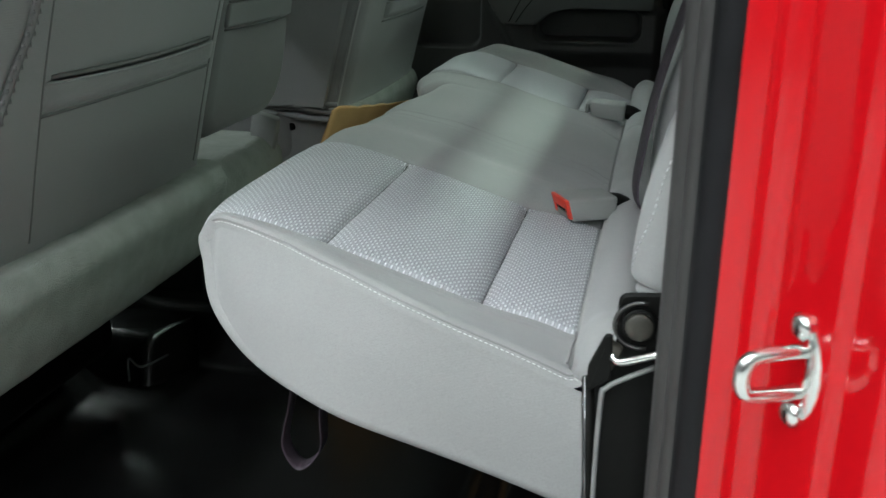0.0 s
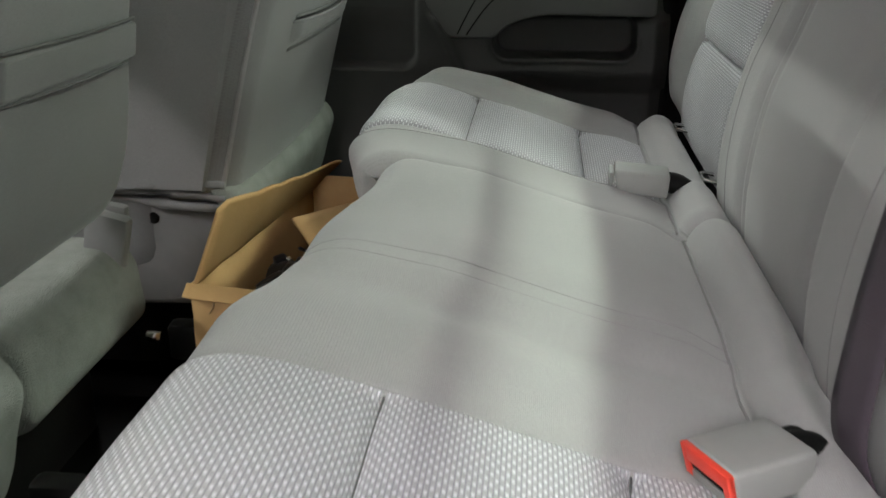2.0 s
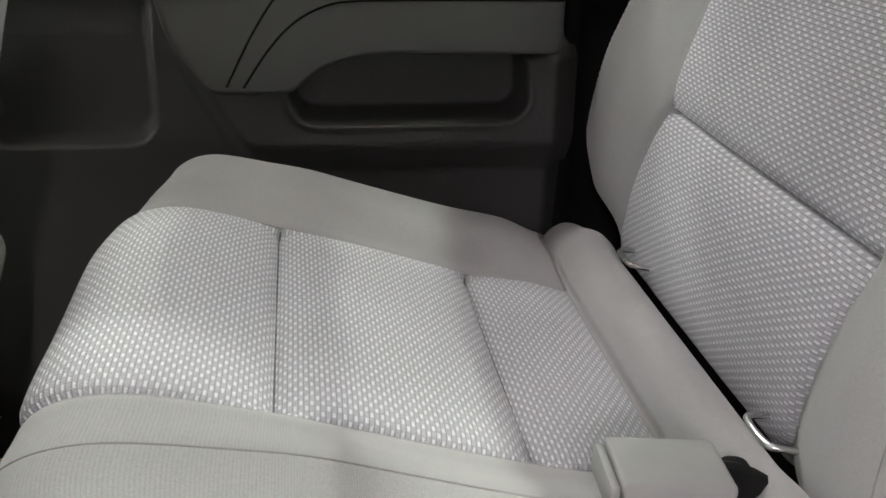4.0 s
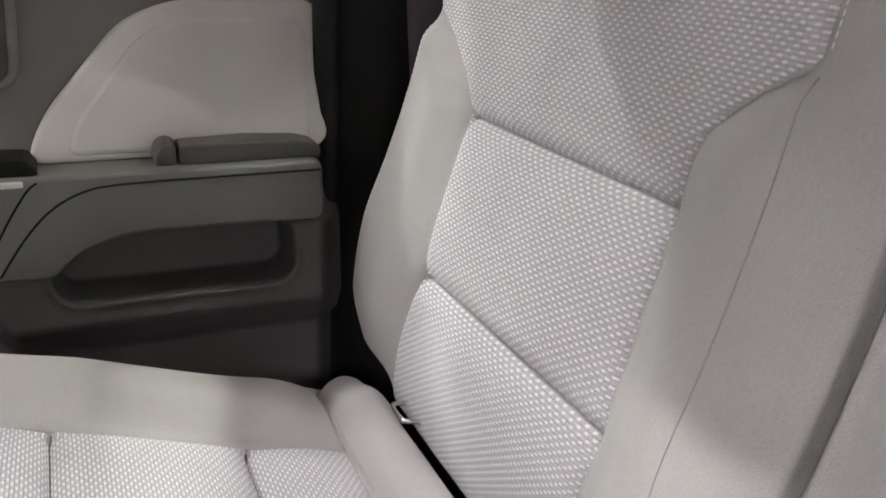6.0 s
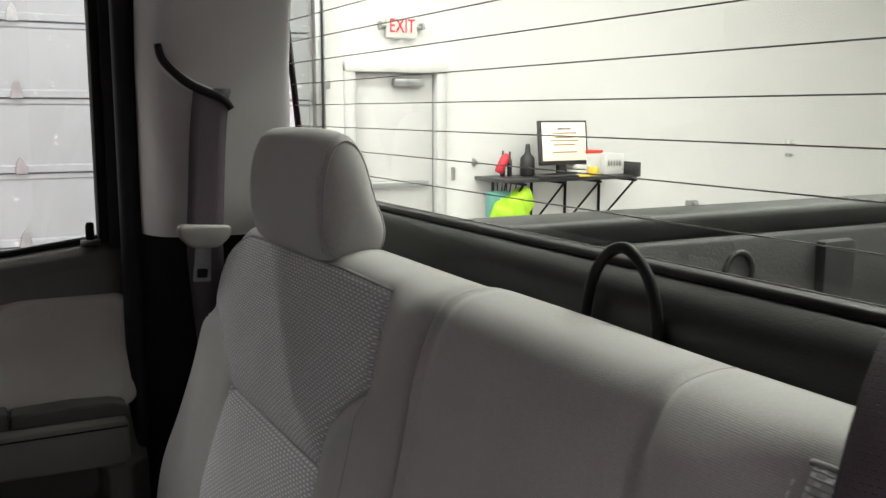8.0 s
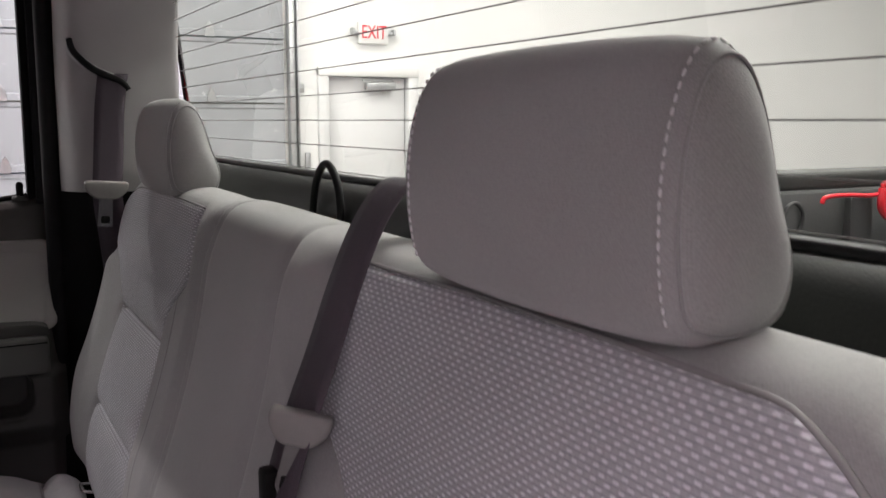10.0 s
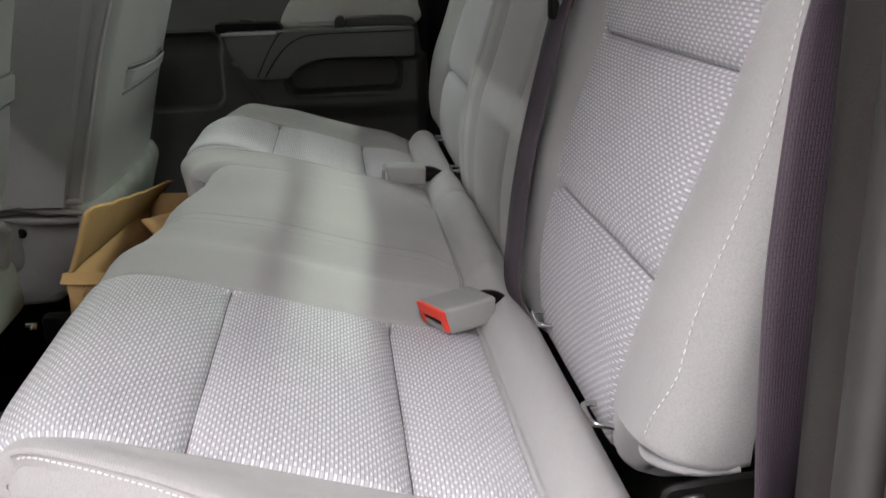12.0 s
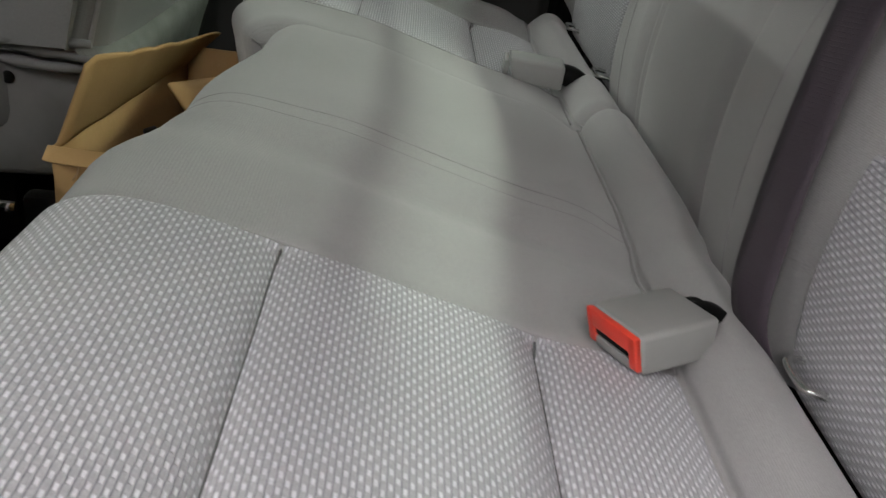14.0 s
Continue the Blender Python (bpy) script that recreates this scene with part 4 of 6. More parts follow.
part("recess", prism(rounded([(0.160, 0.740), (0.033, 0.740), (0.033, 0.838), (0.160, 0.838)], 0.012, 4), 0.004, 0.001, 1, pose(0, 0.880, 0, 90, 0, 0)), BLACK_TRIM, hd, "black recess")
part("rear_plate", prism(rounded([(0.135, 0.79), (0.06, 0.79), (0.06, 0.825), (0.135, 0.825)], 0.006, 3), 0.004, 0.001, 1, pose(0, 0.877, 0, 90, 0, 0)), DOOR_GREY, hd)
part("handle", tube(curve_points([(0.17, 0.872, 0.765), (0.14, 0.858, 0.767), (0.09, 0.855, 0.765), (0.035, 0.862, 0.761)], 6), 0.0105, 10), CHROME, hd, "chrome pull handle")
# lock button and sill seal
part("lock_button", lathe([(0.006, 0), (0.006, 0.022), (0.0045, 0.026), (0.002, 0.027)], (0.447, 0.908, 0.884), 10), BLACK_TRIM, door, "black lock button")
part("lock_base", lathe([(0.014, 0), (0.013, 0.008), (0.008, 0.009)], (0.447, 0.908, 0.878), 12), DOOR_DARK, door)
part("sill_seal", tube([(x, 0.927, sill(x) + 0.001) for x in steps(-0.5, 0.5, 40)], 0.005, 8), RUBBER, door, "black rubber sill seal")
part("window_post", rbox((0.03, 0.03, 0.5), 0.006, 2, (0.487, 0.918, 1.12)), RUBBER, door, "black window frame post")
part("window_post", rbox((0.014, 0.03, 0.5), 0.004, 2, (0.466, 0.924, 1.13)), BLACK_TRIM, door, "black window frame post")
wn = empty("window_1", "clear side window of the far rear door", "window", (0, 0, 0), kind="structure")
sg = bmesh.new()
sg.faces.new([sg.verts.new(q) for q in ((-0.50, 0.936, 0.84), (0.48, 0.936, 0.84), (0.48, 0.905, 1.33), (-0.50, 0.905, 1.33))])
part("pane", sg, SIDE_GLASS, wn, "clear glass", smooth=False)
# centre pillar and front of the far side
tagged(part("center_pillar", rbox((0.10, 0.10, 1.22), 0.02, 3, (-0.53, 0.90, 0.73)), BLACK_TRIM), "black centre pillar between the far doors", "pillar", kind="structure")
slab("front_door_panel", (-1.5, 0.86, 0.12), (-0.55, 0.94, 0.90), DOOR_DARK, "charcoal front door panel", "door", 0.01)
# near door and pillar are out of view, added to hold back light from the front
slab("front_door_near", (-1.5, -0.98, 0.12), (-0.55, -0.88, 0.90), DOOR_DARK, "charcoal front door panel, closed", "door", 0.01)
tagged(part("center_pillar", rbox((0.10, 0.12, 1.22), 0.02, 3, (-0.53, -0.92, 0.73)), BLACK_TRIM), "black centre pillar at the open door", "pillar", kind="structure")
slab("dashboard", (-1.62, -0.93, 0.02), (-1.30, 0.93, 0.88), BLACK_TRIM, "black dashboard", "dashboard", 0.04)

# load bed behind the cab
bed = empty("truck_bed", "black lined pickup bed with dark rail caps", "pickup bed", (0.8, 0, 0))
part("bed_floor", rbox((1.98, 1.6, 0.05), 0.01, 1, (1.03, 0, 0.30)), BED_LINER, bed)
part("front_panel", rbox((0.05, 1.66, 0.54), 0.01, 1, (0.02, 0, 0.58)), BED_LINER, bed)
for s in (-1, 1):
    part("side_panel", rbox((1.98, 0.05, 0.54), 0.01, 1, (1.03, s * 0.80, 0.57)), BED_LINER, bed)
    part("rail_cap", rbox((2.04, 0.13, 0.05), 0.014, 3, (1.03, s * 0.85, 0.86)), SHELF_TRIM, bed, "dark grey rail cap")
    part("outer_skin", rbox((2.04, 0.06, 0.80), 0.02, 2, (1.03, s * 0.96, 0.44)), PAINT, bed, "red painted outer skin")
    part("tail_light", rbox((0.10, 0.09, 0.30), 0.015, 2, (2.06, s * 0.95, 0.72)), TAIL_RED, bed, "red tail light")
    for xx in (0.35, 1.0, 1.65):
        part("stake_rib", rbox((0.09, 0.03, 0.50), 0.01, 2, (xx, s * 0.765, 0.57)), BED_LINER, bed)
for xx in (0.75, 1.415):
    part("tie_down_cup", tube([(xx + 0.034 * math.cos(radians(a)), 0.771, 0.770 + 0.040 * math.sin(radians(a))) for a in range(0, 360, 15)], 0.006, 6, closed=True), BED_LINER, bed, "round moulded tie-down recess")
part("tailgate", rbox((0.07, 1.62, 0.56), 0.02, 2, (2.06, 0, 0.60)), BED_LINER, bed)

# ---- rear bench ----
# side outline of a cushion, from its rear foot round the front to its rear top: (x, z)
CUSHION = [(0.462, 0.300), (0.40, 0.322), (0.31, 0.348), (0.22, 0.368), (0.155, 0.391), (0.117, 0.431), (0.107, 0.470), (0.106, 0.500), (0.136, 0.515), (0.190, 0.4965), (0.270, 0.470), (0.345, 0.447), (0.400, 0.434), (0.436, 0.423), (0.4405, 0.433), (0.450, 0.447), (0.465, 0.455), (0.483, 0.450), (0.497, 0.432), (0.503, 0.400)]
NC = 8
CLINE = [Vector((p.x, 0, p.y)) for p in curve_points([Vector((x, z, 0)) for x, z in CUSHION], NC)]
CARC = [0.0]
for pa, pb in zip(CLINE, CLINE[1:]):
    CARC.append(CARC[-1] + (pb - pa).length)


def line_at(line, i):
    i = min(max(i, 0.0), len(line) - 1.0)
    k = min(int(i), len(line) - 2)
    p = line[k].lerp(line[k + 1], i - k)
    d = (line[min(k + 2, len(line) - 1)] - line[max(k - 1, 0)]).normalized()
    return p, Vector((d.z, 0, -d.x))          # the place, and the way inwards


def knot(x_top):
    """Index along the cushion's outline at which its top passes x_top."""
    for i in range(8 * NC, len(CLINE)):
        if CLINE[i].x >= x_top:
            return i - (CLINE[i].x - x_top) / (CLINE[i].x - CLINE[i - 1].x)
    return len(CLINE) - 1.0


K_FRONT = 6.6 * NC
K1, K2, K3 = knot(0.192), knot(0.346), knot(0.436)


RIM = [(0.06, 0.525), (0.09, 0.525), (0.134, 0.522), (0.18, 0.516), (0.245, 0.504), (0.317, 0.483), (0.389, 0.458), (0.451, 0.434), (0.48, 0.424), (0.51, 0.395)]


def make_cushion(s, yi, yo, y_out, y_in, centre, thing):
    """One cushion on side s: insert from yi to yo, outer edge y_out, inner edge y_in (all counted outwards from the middle)."""
    def cross(y):
        up = 0.016 * smooth_step(y, yo + 0.01, yo + 0.06)
        if centre:
            up += 0.014 * smooth_step(y, yi - 0.01, 0.165) + 0.012 * smooth_step(y, 0.145, 0.06) - 0.012 * math.exp(-((y - 0.165) / 0.026) ** 2) + 0.005 * math.exp(-((y - 0.132) / 0.010) ** 2)
        else:
            up += 0.014 * smooth_step(y, yi - 0.012, yi - 0.06)
        return up

    def rim_y(i):
        """The outer edge, drawn in towards the front corner."""
        p, _ = line_at(CLINE, i)
        if not centre:
            return y_out
        k = smooth_step(i / NC, 2.0, 6.6) if i < 7 * NC else min(max(1 - (p.x - 0.115) / 0.235, 0.0), 1.0) ** 1.8
        return y_out - (y_out - yo - 0.024) * k

    def drawn(i, y):
        lim = yo + 0.004
        return y if y < lim else lim + (y - lim) * (rim_y(i) - lim) / (y_out - lim)

    def recess(i, y):
        a = smooth_step(y, yi + 0.004, yi + 0.010) * smooth_step(y, yo - 0.004, yo - 0.010)
        b = smooth_step(i, K_FRONT + 0.5, K_FRONT + 1.5) * smooth_step(i, K3 - 0.5, K3 - 1.5)
        return -0.006 * a * b

    def surf(i, y, deep=0.0):
        p, inward = line_at(CLINE, i)
        front = 1 - smooth_step(p.x, 0.10, 0.20)
        if K_FRONT < i < K3:
            within = smooth_step(y, yi - 0.001, yi + 0.006) * smooth_step(y, yo + 0.001, yo - 0.006)
            for k in (K1, K2):
                deep += (0.008 * math.exp(-abs(i - k) * 0.0062 / 0.009) + 0.003 * math.exp(-abs(i - k) * 0.0062 / 0.026)) * within
            deep += 0.003 * (math.exp(-abs(y - yi) / 0.005) + math.exp(-abs(y - yo) / 0.005))
        topness = smooth_step(p.z, 0.40, 0.44) if i > 6 * NC else smooth_step(i / NC, 5.5, 7.0)
        pull = -0.050 * (1 - 0.75 * smooth_step(y, 0.50, y_out + 0.01) ** 1.4) * front
        if centre:
            pull += (0.034 * smooth_step(y, 0.22, 0.10) + 0.026 * smooth_step(y, 0.06, -0.10)) * front
        else:
            pull += 0.03 * smooth_step(y, 0.28, y_in) * front
        q = p + inward * deep
        # the roll along the rear edge runs level and sinks into the outer border at its end
        roll = smooth_step(i, K3 - 0.5, K3 + NC)
        lift = cross(y) * topness * (1 - 0.75 * smooth_step(q.x, 0.23, 0.11)) * (1 - 0.55 * roll)
        sink = 0.021 * roll * smooth_step(y, yo + 0.035, y_out - 0.008)
        z = q.z + lift - sink
        if centre and i > 7 * NC:
            # its outer rim runs straight from the front corner down to the rear
            rim = rim_y(i)
            w = smooth_step(y, rim - 0.045, rim - 0.006) * smooth_step(i, 7 * NC, 8 * NC)
            z += w * (along(RIM, q.x + pull) + (q.z - p.z) - z)
        return Vector((q.x + pull, s * y, z))

    ri, ro = 0.026, 0.012
    edge = []
    for a in steps(0, 90, 6):
        edge.append((y_out - ro + ro * math.sin(radians(a)), ro * (1 - math.cos(radians(a)))))
    inner = []
    for a in steps(90, 0, 6):
        inner.append((y_in + ri - ri * math.sin(radians(a)), ri * (1 - math.cos(radians(a)))))
    fine = sorted(set(steps(y_in + ri, yi - 0.02, 24) + steps(yi - 0.02, yi + 0.012, 10) + steps(yi + 0.012, yo - 0.012, 14) + steps(yo - 0.012, yo + 0.02, 10) + steps(yo + 0.02, y_out - ro, 8)))
    vs = inner[:-1] + [(y, 0.0) for y in fine] + edge[1:]
    us = [k * 0.5 for k in range(0, 2 * (len(CLINE) - 1) + 1)]

    def f(i, v):
        y, deep = drawn(i, v[0]), v[1]
        return surf(i, y, deep - recess(i, y))

    def uv(i, v):
        k = min(int(i), len(CARC) - 2)
        return (s * v[0] + v[1] * s, CARC[k] + (CARC[k + 1] - CARC[k]) * (i - k))
    body = sheet("cushion", f, us, vs, CLOTH, thing, "plain grey cloth seat cushion", uv=uv, flip=s > 0)

    # flat flanks, filled between the upper and the lower rim
    def flank(y_edge, deep, bulge, name):
        rim = [surf(i, rim_y(i) if bulge > 0 else y_edge, deep) for i in us]
        f0 = min(range(len(rim)), key=lambda k: rim[k].x)
        low, high = [(p.x, p.z) for p in rim[f0::-1]], [(p.x, p.z) for p in rim[f0:]]
        low_y, high_y = [(p.x, s * p.y) for p in rim[f0::-1]], [(p.x, s * p.y) for p in rim[f0:]]
        x_end = 0.462

        def g(a, k):
            x = low[0][0] + (x_end - low[0][0]) * a * a
            z0, z1 = along(low, x), along(high, x)
            z = z0 + (z1 - z0) * k
            return Vector((x, s * (along(low_y, x) + (along(high_y, x) - along(low_y, x)) * k + bulge * 0.6 * math.sin(math.pi * k) ** 1.6 * smooth_step(a, 0, 0.5) * (1.3 - a)), z))
        return sheet(name, g, steps(0, 1, 40), steps(0, 1, 12), CLOTH, body, uv=lambda a, k: (g(a, k).x, g(a, k).z), flip=(s > 0) == (bulge > 0))
    flank(y_out, ro, 0.010, "side_panel")
    flank(y_in, ri, -0.004, "inner_panel")

    # three insert panels in patterned cloth
    def panel(k0, k1):
        n = 26
        span = sum((line_at(CLINE, k0 + (k1 - k0) * (j + 1) / n)[0] - line_at(CLINE, k0 + (k1 - k0) * j / n)[0]).length for j in range(n))

        def f2(a, y):
            i = k0 + (k1 - k0) * a
            e = min(a * span, (1 - a) * span)
            e2 = max(min(y - yi + 0.001, yo - y + 0.001), 0.0)
            puff = 0.0022 - 0.0030 * math.exp(-max(min(e, e2), 0.0) / 0.0022) + 0.0030 * max(math.sin(math.pi * a), 0) ** 0.6 * max(math.sin(math.pi * (y - yi) / (yo - yi)), 0) ** 0.3
            wr = 0.0012 * noise.noise((a * span * 18, y * 14, s * 3 + k0))
            return surf(i, y, -puff - wr)
        ya = sorted(set(steps(yi, yi + 0.012, 6) + steps(yi + 0.012, yo - 0.012, 30) + steps(yo - 0.012, yo, 6)))
        aa = sorted(set(steps(0, 0.08, 6) + steps(0.08, 0.92, 26) + steps(0.92, 1, 6)))
        ym = (yi + yo) / 2
        mid = [f2(j / 60, ym) for j in range(61)]
        arc = [0.0]
        for q0, q1 in zip(mid, mid[1:]):
            arc.append(arc[-1] + (q1 - q0).length)
        sheet("insert_panel", f2, aa, ya, INSERT, body, "ribbed silver grey insert cloth", uv=lambda a, y: (y, arc[int(round(a * 60))] if abs(a * 60 - round(a * 60)) < 1e-6 else arc[int(a * 60)] + (arc[min(int(a * 60) + 1, 60)] - arc[int(a * 60)]) * (a * 60 - int(a * 60)) + k0 * 0.0), flip=s > 0)
    panel(K_FRONT, K1)
    panel(K1, K2)
    panel(K2, K3)
    # dark tubes put shade into the two crossing creases
    for k in (K1, K2):
        part("crease", tube([surf(k, y, 0.0006) for y in steps(yi + 0.002, yo - 0.002, 24)], 0.0009, 5), SEAM, body)
    for y in (yi, yo):
        part("crease", tube([surf(i, y, 0.0002) for i in steps(K_FRONT + 0.1, K3 - 0.1, 40)], 0.0009, 5), PIPING, body)
    if centre:
        part("crease", tube([surf(i, 0.118, 0.0003) for i in steps(7.2 * NC, K3, 40)], 0.0007, 5), PIPING, body)
        part("seam", tube([surf(i, 0.100, 0.0002) for i in steps(7.2 * NC, K3, 40)], 0.0006, 5), PIPING, body)
    else:
        part("seam", tube([surf(i, yi - 0.055, 0.0002) for i in steps(5.6 * NC, K3, 50)], 0.0009, 5), PIPING, body)
        part("seam", tube([surf(7.0 * NC + 0.02 * NC * j, yi - 0.06 * (1 - j / 10), 0.0002) for j in range(11)], 0.0009, 5), PIPING, body)

    # double seam with pale stitching along the outer edge
    row = [surf(i, drawn(i, y_out - ro + ro * 0.87), ro * 0.50) + Vector((0, s * 0.0006, 0.0004)) for i in steps(7.55 * NC, knot(0.455), 60)]
    stitches("stitching", row, 0.0034, 0.0013, 0.00055, THREAD, body, "row of white stitches")
    row = [surf(i, drawn(i, y_out - ro + 0.0085), 0.0034) for i in steps(7.5 * NC, knot(0.455), 60)]
    part("seam", tube(row, 0.0008, 5), PIPING, body)
    row = [surf(K3 + 0.2, y, -0.0005) for y in steps(yo, y_out - 0.02, 8)]
    part("seam", tube(row, 0.0012, 5), PIPING, body)
    row = [surf(K3 + 0.2, y, -0.0005) for y in steps(y_in + 0.02, yi, 24)]
    part("seam", tube(row, 0.0012, 5), PIPING, body)
    return surf


# back outline: (x, z) from under the front round the top to the rear
BACK = [(0.560, 0.408), (0.533, 0.412), (0.512, 0.431), (0.506, 0.506), (0.517, 0.590), (0.541, 0.660), (0.562, 0.727), (0.580, 0.800), (0.592, 0.865), (0.600, 0.900), (0.610, 0.918), (0.628, 0.926), (0.655, 0.926), (0.672, 0.915), (0.680, 0.880), (0.684, 0.700), (0.686, 0.420)]
NB = 8
BLINE = [Vector((p.x, 0, p.y)) for p in curve_points([Vector((x, z, 0)) for x, z in BACK], NB)]
BARC = [0.0]
for pa, pb in zip(BLINE, BLINE[1:]):
    BARC.append(BARC[-1] + (pb - pa).length)


def back_knot(z):
    for i in range(2 * NB, 11 * NB):
        if BLINE[i].z >= z:
            return i - (BLINE[i].z - z) / (BLINE[i].z - BLINE[i - 1].z)
    return 11.0 * NB


def make_back(s, inner, outer, edge, y_wing, y_seam, y_in, centre, thing):
    """One backrest on side s. inner, outer: the seams of its patterned inserts, as (z, y) pairs; edge: its outer edge; a plain strip runs from y_wing to y_seam."""
    z_top, corner, y_far = 0.914, 0.050, 0.152
    y_out = max(y for _, y in edge)

    def inner_seam(z):
        return along(inner, z)

    def edge_at(z):
        return along(edge, z)

    def outer_seam(z):
        return along(outer, z)

    def yoke_edge(z):
        b = min(outer_seam(z), edge_at(z) - 0.010)
        k = max(z - (z_top - corner), 0.0) / corner
        return b - corner * (1 - math.sqrt(max(1 - k * k, 0.0)))

    def inside(y, z, m=0.0):
        a, b = inner_seam(z), yoke_edge(z)
        return smooth_step(y, a + m - 0.003, a + m + 0.003) * smooth_step(y, b - m + 0.003, b - m - 0.003) * smooth_step(z, z_top - m + 0.002, z_top - m - 0.002)

    def forward(y, z):
        a, b = inner_seam(z), yoke_edge(z)
        o = (0.020 if centre else 0.014) * smooth_step(edge_at(z) - outer_seam(z), 0.012, 0.085) * smooth_step(y, b - 0.004, b + 0.060) * smooth_step(z, 0.93, 0.80)
        i_ = 0.011 * smooth_step(y, a + 0.004, a - 0.05) * smooth_step(y, y_seam - 0.005, y_seam + 0.03) * smooth_step(z, 0.935, 0.88)
        c = (0.006 * smooth_step(y, y_seam, y_seam - 0.03) + 0.004) * smooth_step(z, 0.93, 0.85) if centre else 0.0
        g = -0.006 * math.exp(-((y - y_seam) / 0.006) ** 2) * smooth_step(z, 0.94, 0.92)
        if centre:
            g += -0.006 * math.exp(-((y + y_far) / 0.005) ** 2) * smooth_step(z, 0.94, 0.92)
            i_ += 0.007 * smooth_step(y, -y_far + 0.005, -y_far - 0.03)
        g -= 0.004 * math.exp(-abs(y - a) / 0.005) * smooth_step(z, 0.925, 0.905)
        g -= 0.004 * math.exp(-abs(y - b) / 0.005) * smooth_step(z, 0.90, 0.86) * smooth_step(edge_at(z) - b, 0.03, 0.07)
        for z0 in (0.583, 0.729):
            g -= (0.008 * math.exp(-abs(z - z0) / 0.009) + 0.005 * math.exp(-abs(z - z0) / 0.030)) * inside(y, z, 0.002)
        return o + i_ + c + g

    def surf(i, y, deep=0.0):
        p, inward = line_at(BLINE, i)
        front = 1 - smooth_step(i, 11.2 * NB, 12.6 * NB)
        q = p + inward * (deep - forward(y, p.z) * front)
        # the top dips a little between the headrest and the middle
        dip = 0.0015 * math.sin(y * 11.0) * smooth_step(p.z, 0.84, 0.92)
        return Vector((q.x, s * y, q.z - dip))
    us = [k * 0.5 for k in range(0, 2 * (len(BLINE) - 1) + 1)]
    r_o, r_i = 0.045 if centre else 0.024, 0.008
    grid = [("i", a) for a in steps(90, 0, 5)] + [("m", k / 110) for k in range(1, 110)] + [("o", a) for a in steps(0, 90, 8)] + [("b", 0.012)]

    def place(i, v):
        p, _ = line_at(BLINE, i)
        e = edge_at(p.z)
        kind, a = v
        if kind == "i":
            return y_in + r_i - r_i * math.sin(radians(a)), r_i * (1 - math.cos(radians(a)))
        if kind == "m":
            return y_in + r_i + (e - r_o - y_in - r_i) * a, 0.0
        if kind == "o":
            return e - r_o + r_o * math.sin(radians(a)), r_o * 0.85 * (1 - math.cos(radians(a)))
        return e - 0.004, r_o + a * (1 + 4 * smooth_step(p.z, 0.66, 0.74) * smooth_step(p.z, 0.87, 0.83))

    def f(i, v):
        p, _ = line_at(BLINE, i)
        y, deep = place(i, v)
        sunk = 0.006 * inside(y, p.z, 0.008) if 2 * NB < i < 11 * NB else 0.0
        return surf(i, y, deep + sunk)

    def uv(i, v):
        y, deep = place(i, v)
        k = min(int(i), len(BARC) - 2)
        return (s * (y + deep), BARC[k] + (BARC[k + 1] - BARC[k]) * (i - k))
    body = sheet("backrest", f, us, grid, CLOTH, thing, "plain grey cloth backrest", uv=uv, flip=s > 0)

    def rounding(y, z):
        over = min(max(y - (edge_at(z) - r_o), 0.0) / r_o, 1.0)
        return r_o * 0.85 * (1 - math.sqrt(max(1 - over * over, 0.0)))

    def panel(z0, z1, name="insert_panel"):
        h = z1 - z0

        def f2(a, b):
            z = z0 + h * a
            i = back_knot(z)
            ya, yb = inner_seam(z), yoke_edge(z)
            y = ya + (yb - ya) * b
            w = yb - ya
            e = min(a * h, (1 - a) * h, b * w, (1 - b) * w)
            puff = 0.0022 - 0.0030 * math.exp(-max(e, 0.0) / 0.0022) + 0.0030 * max(math.sin(math.pi * a), 0) ** 0.6 * max(math.sin(math.pi * b), 0) ** 0.35
            puff += 0.0010 * noise.noise((a * h * 16, y * 13, s * 5 + z0))
            if z1 > 0.9:
                # small gathers below the top seam
                for k in range(6):
                    yk = ya + w * (0.08 + 0.13 * k)
                    puff -= 0.0016 * math.exp(-((y - yk) / 0.0035) ** 2) * smooth_step(z, z_top - 0.045, z_top - 0.004)
            return surf(i, y, -puff + rounding(y, z))
        ee = sorted(set(steps(0, 0.06, 8) + steps(0.06, 0.94, 56) + steps(0.94, 1, 8)))

        def uv2(a, b):
            z = z0 + h * a
            return (inner_seam(z) + (yoke_edge(z) - inner_seam(z)) * b, z * 1.05)
        sheet(name, f2, ee, ee, INSERT, body, "ribbed silver grey insert cloth", uv=uv2, flip=s > 0)
    panel(0.425, 0.583)
    panel(0.583, 0.729)
    panel(0.729, z_top)

    # piping round the top of the yoke, stitching on the outer bolster, seams
    rim = [(y, z_top) for y in steps(inner_seam(z_top), yoke_edge(z_top), 24)] + [(yoke_edge(z), z) for z in steps(z_top - 0.001, z_top - corner, 16)]
    part("piping", tube([surf(back_knot(z), y, rounding(y, z) - 0.0004) for y, z in rim], 0.0019, 6), PIPING, body, "thin grey piping")
    def bolster_row(z):
        y = edge_at(z) - r_o * 0.36 - (0.018 * smooth_step(z, 0.57, 0.51) if centre else 0.0)
        return surf(back_knot(z), y, rounding(y, z) - 0.0008)
    row = [bolster_row(z) for z in steps(0.518 if centre else 0.535, 0.80, 60)]
    stitches("stitching", row, 0.0036, 0.0024, 0.0006, THREAD, body, "row of white stitches")
    row = [surf(back_knot(z), inner_seam(z) - 0.004, -0.0006) for z in steps(0.835, 0.905, 20)]
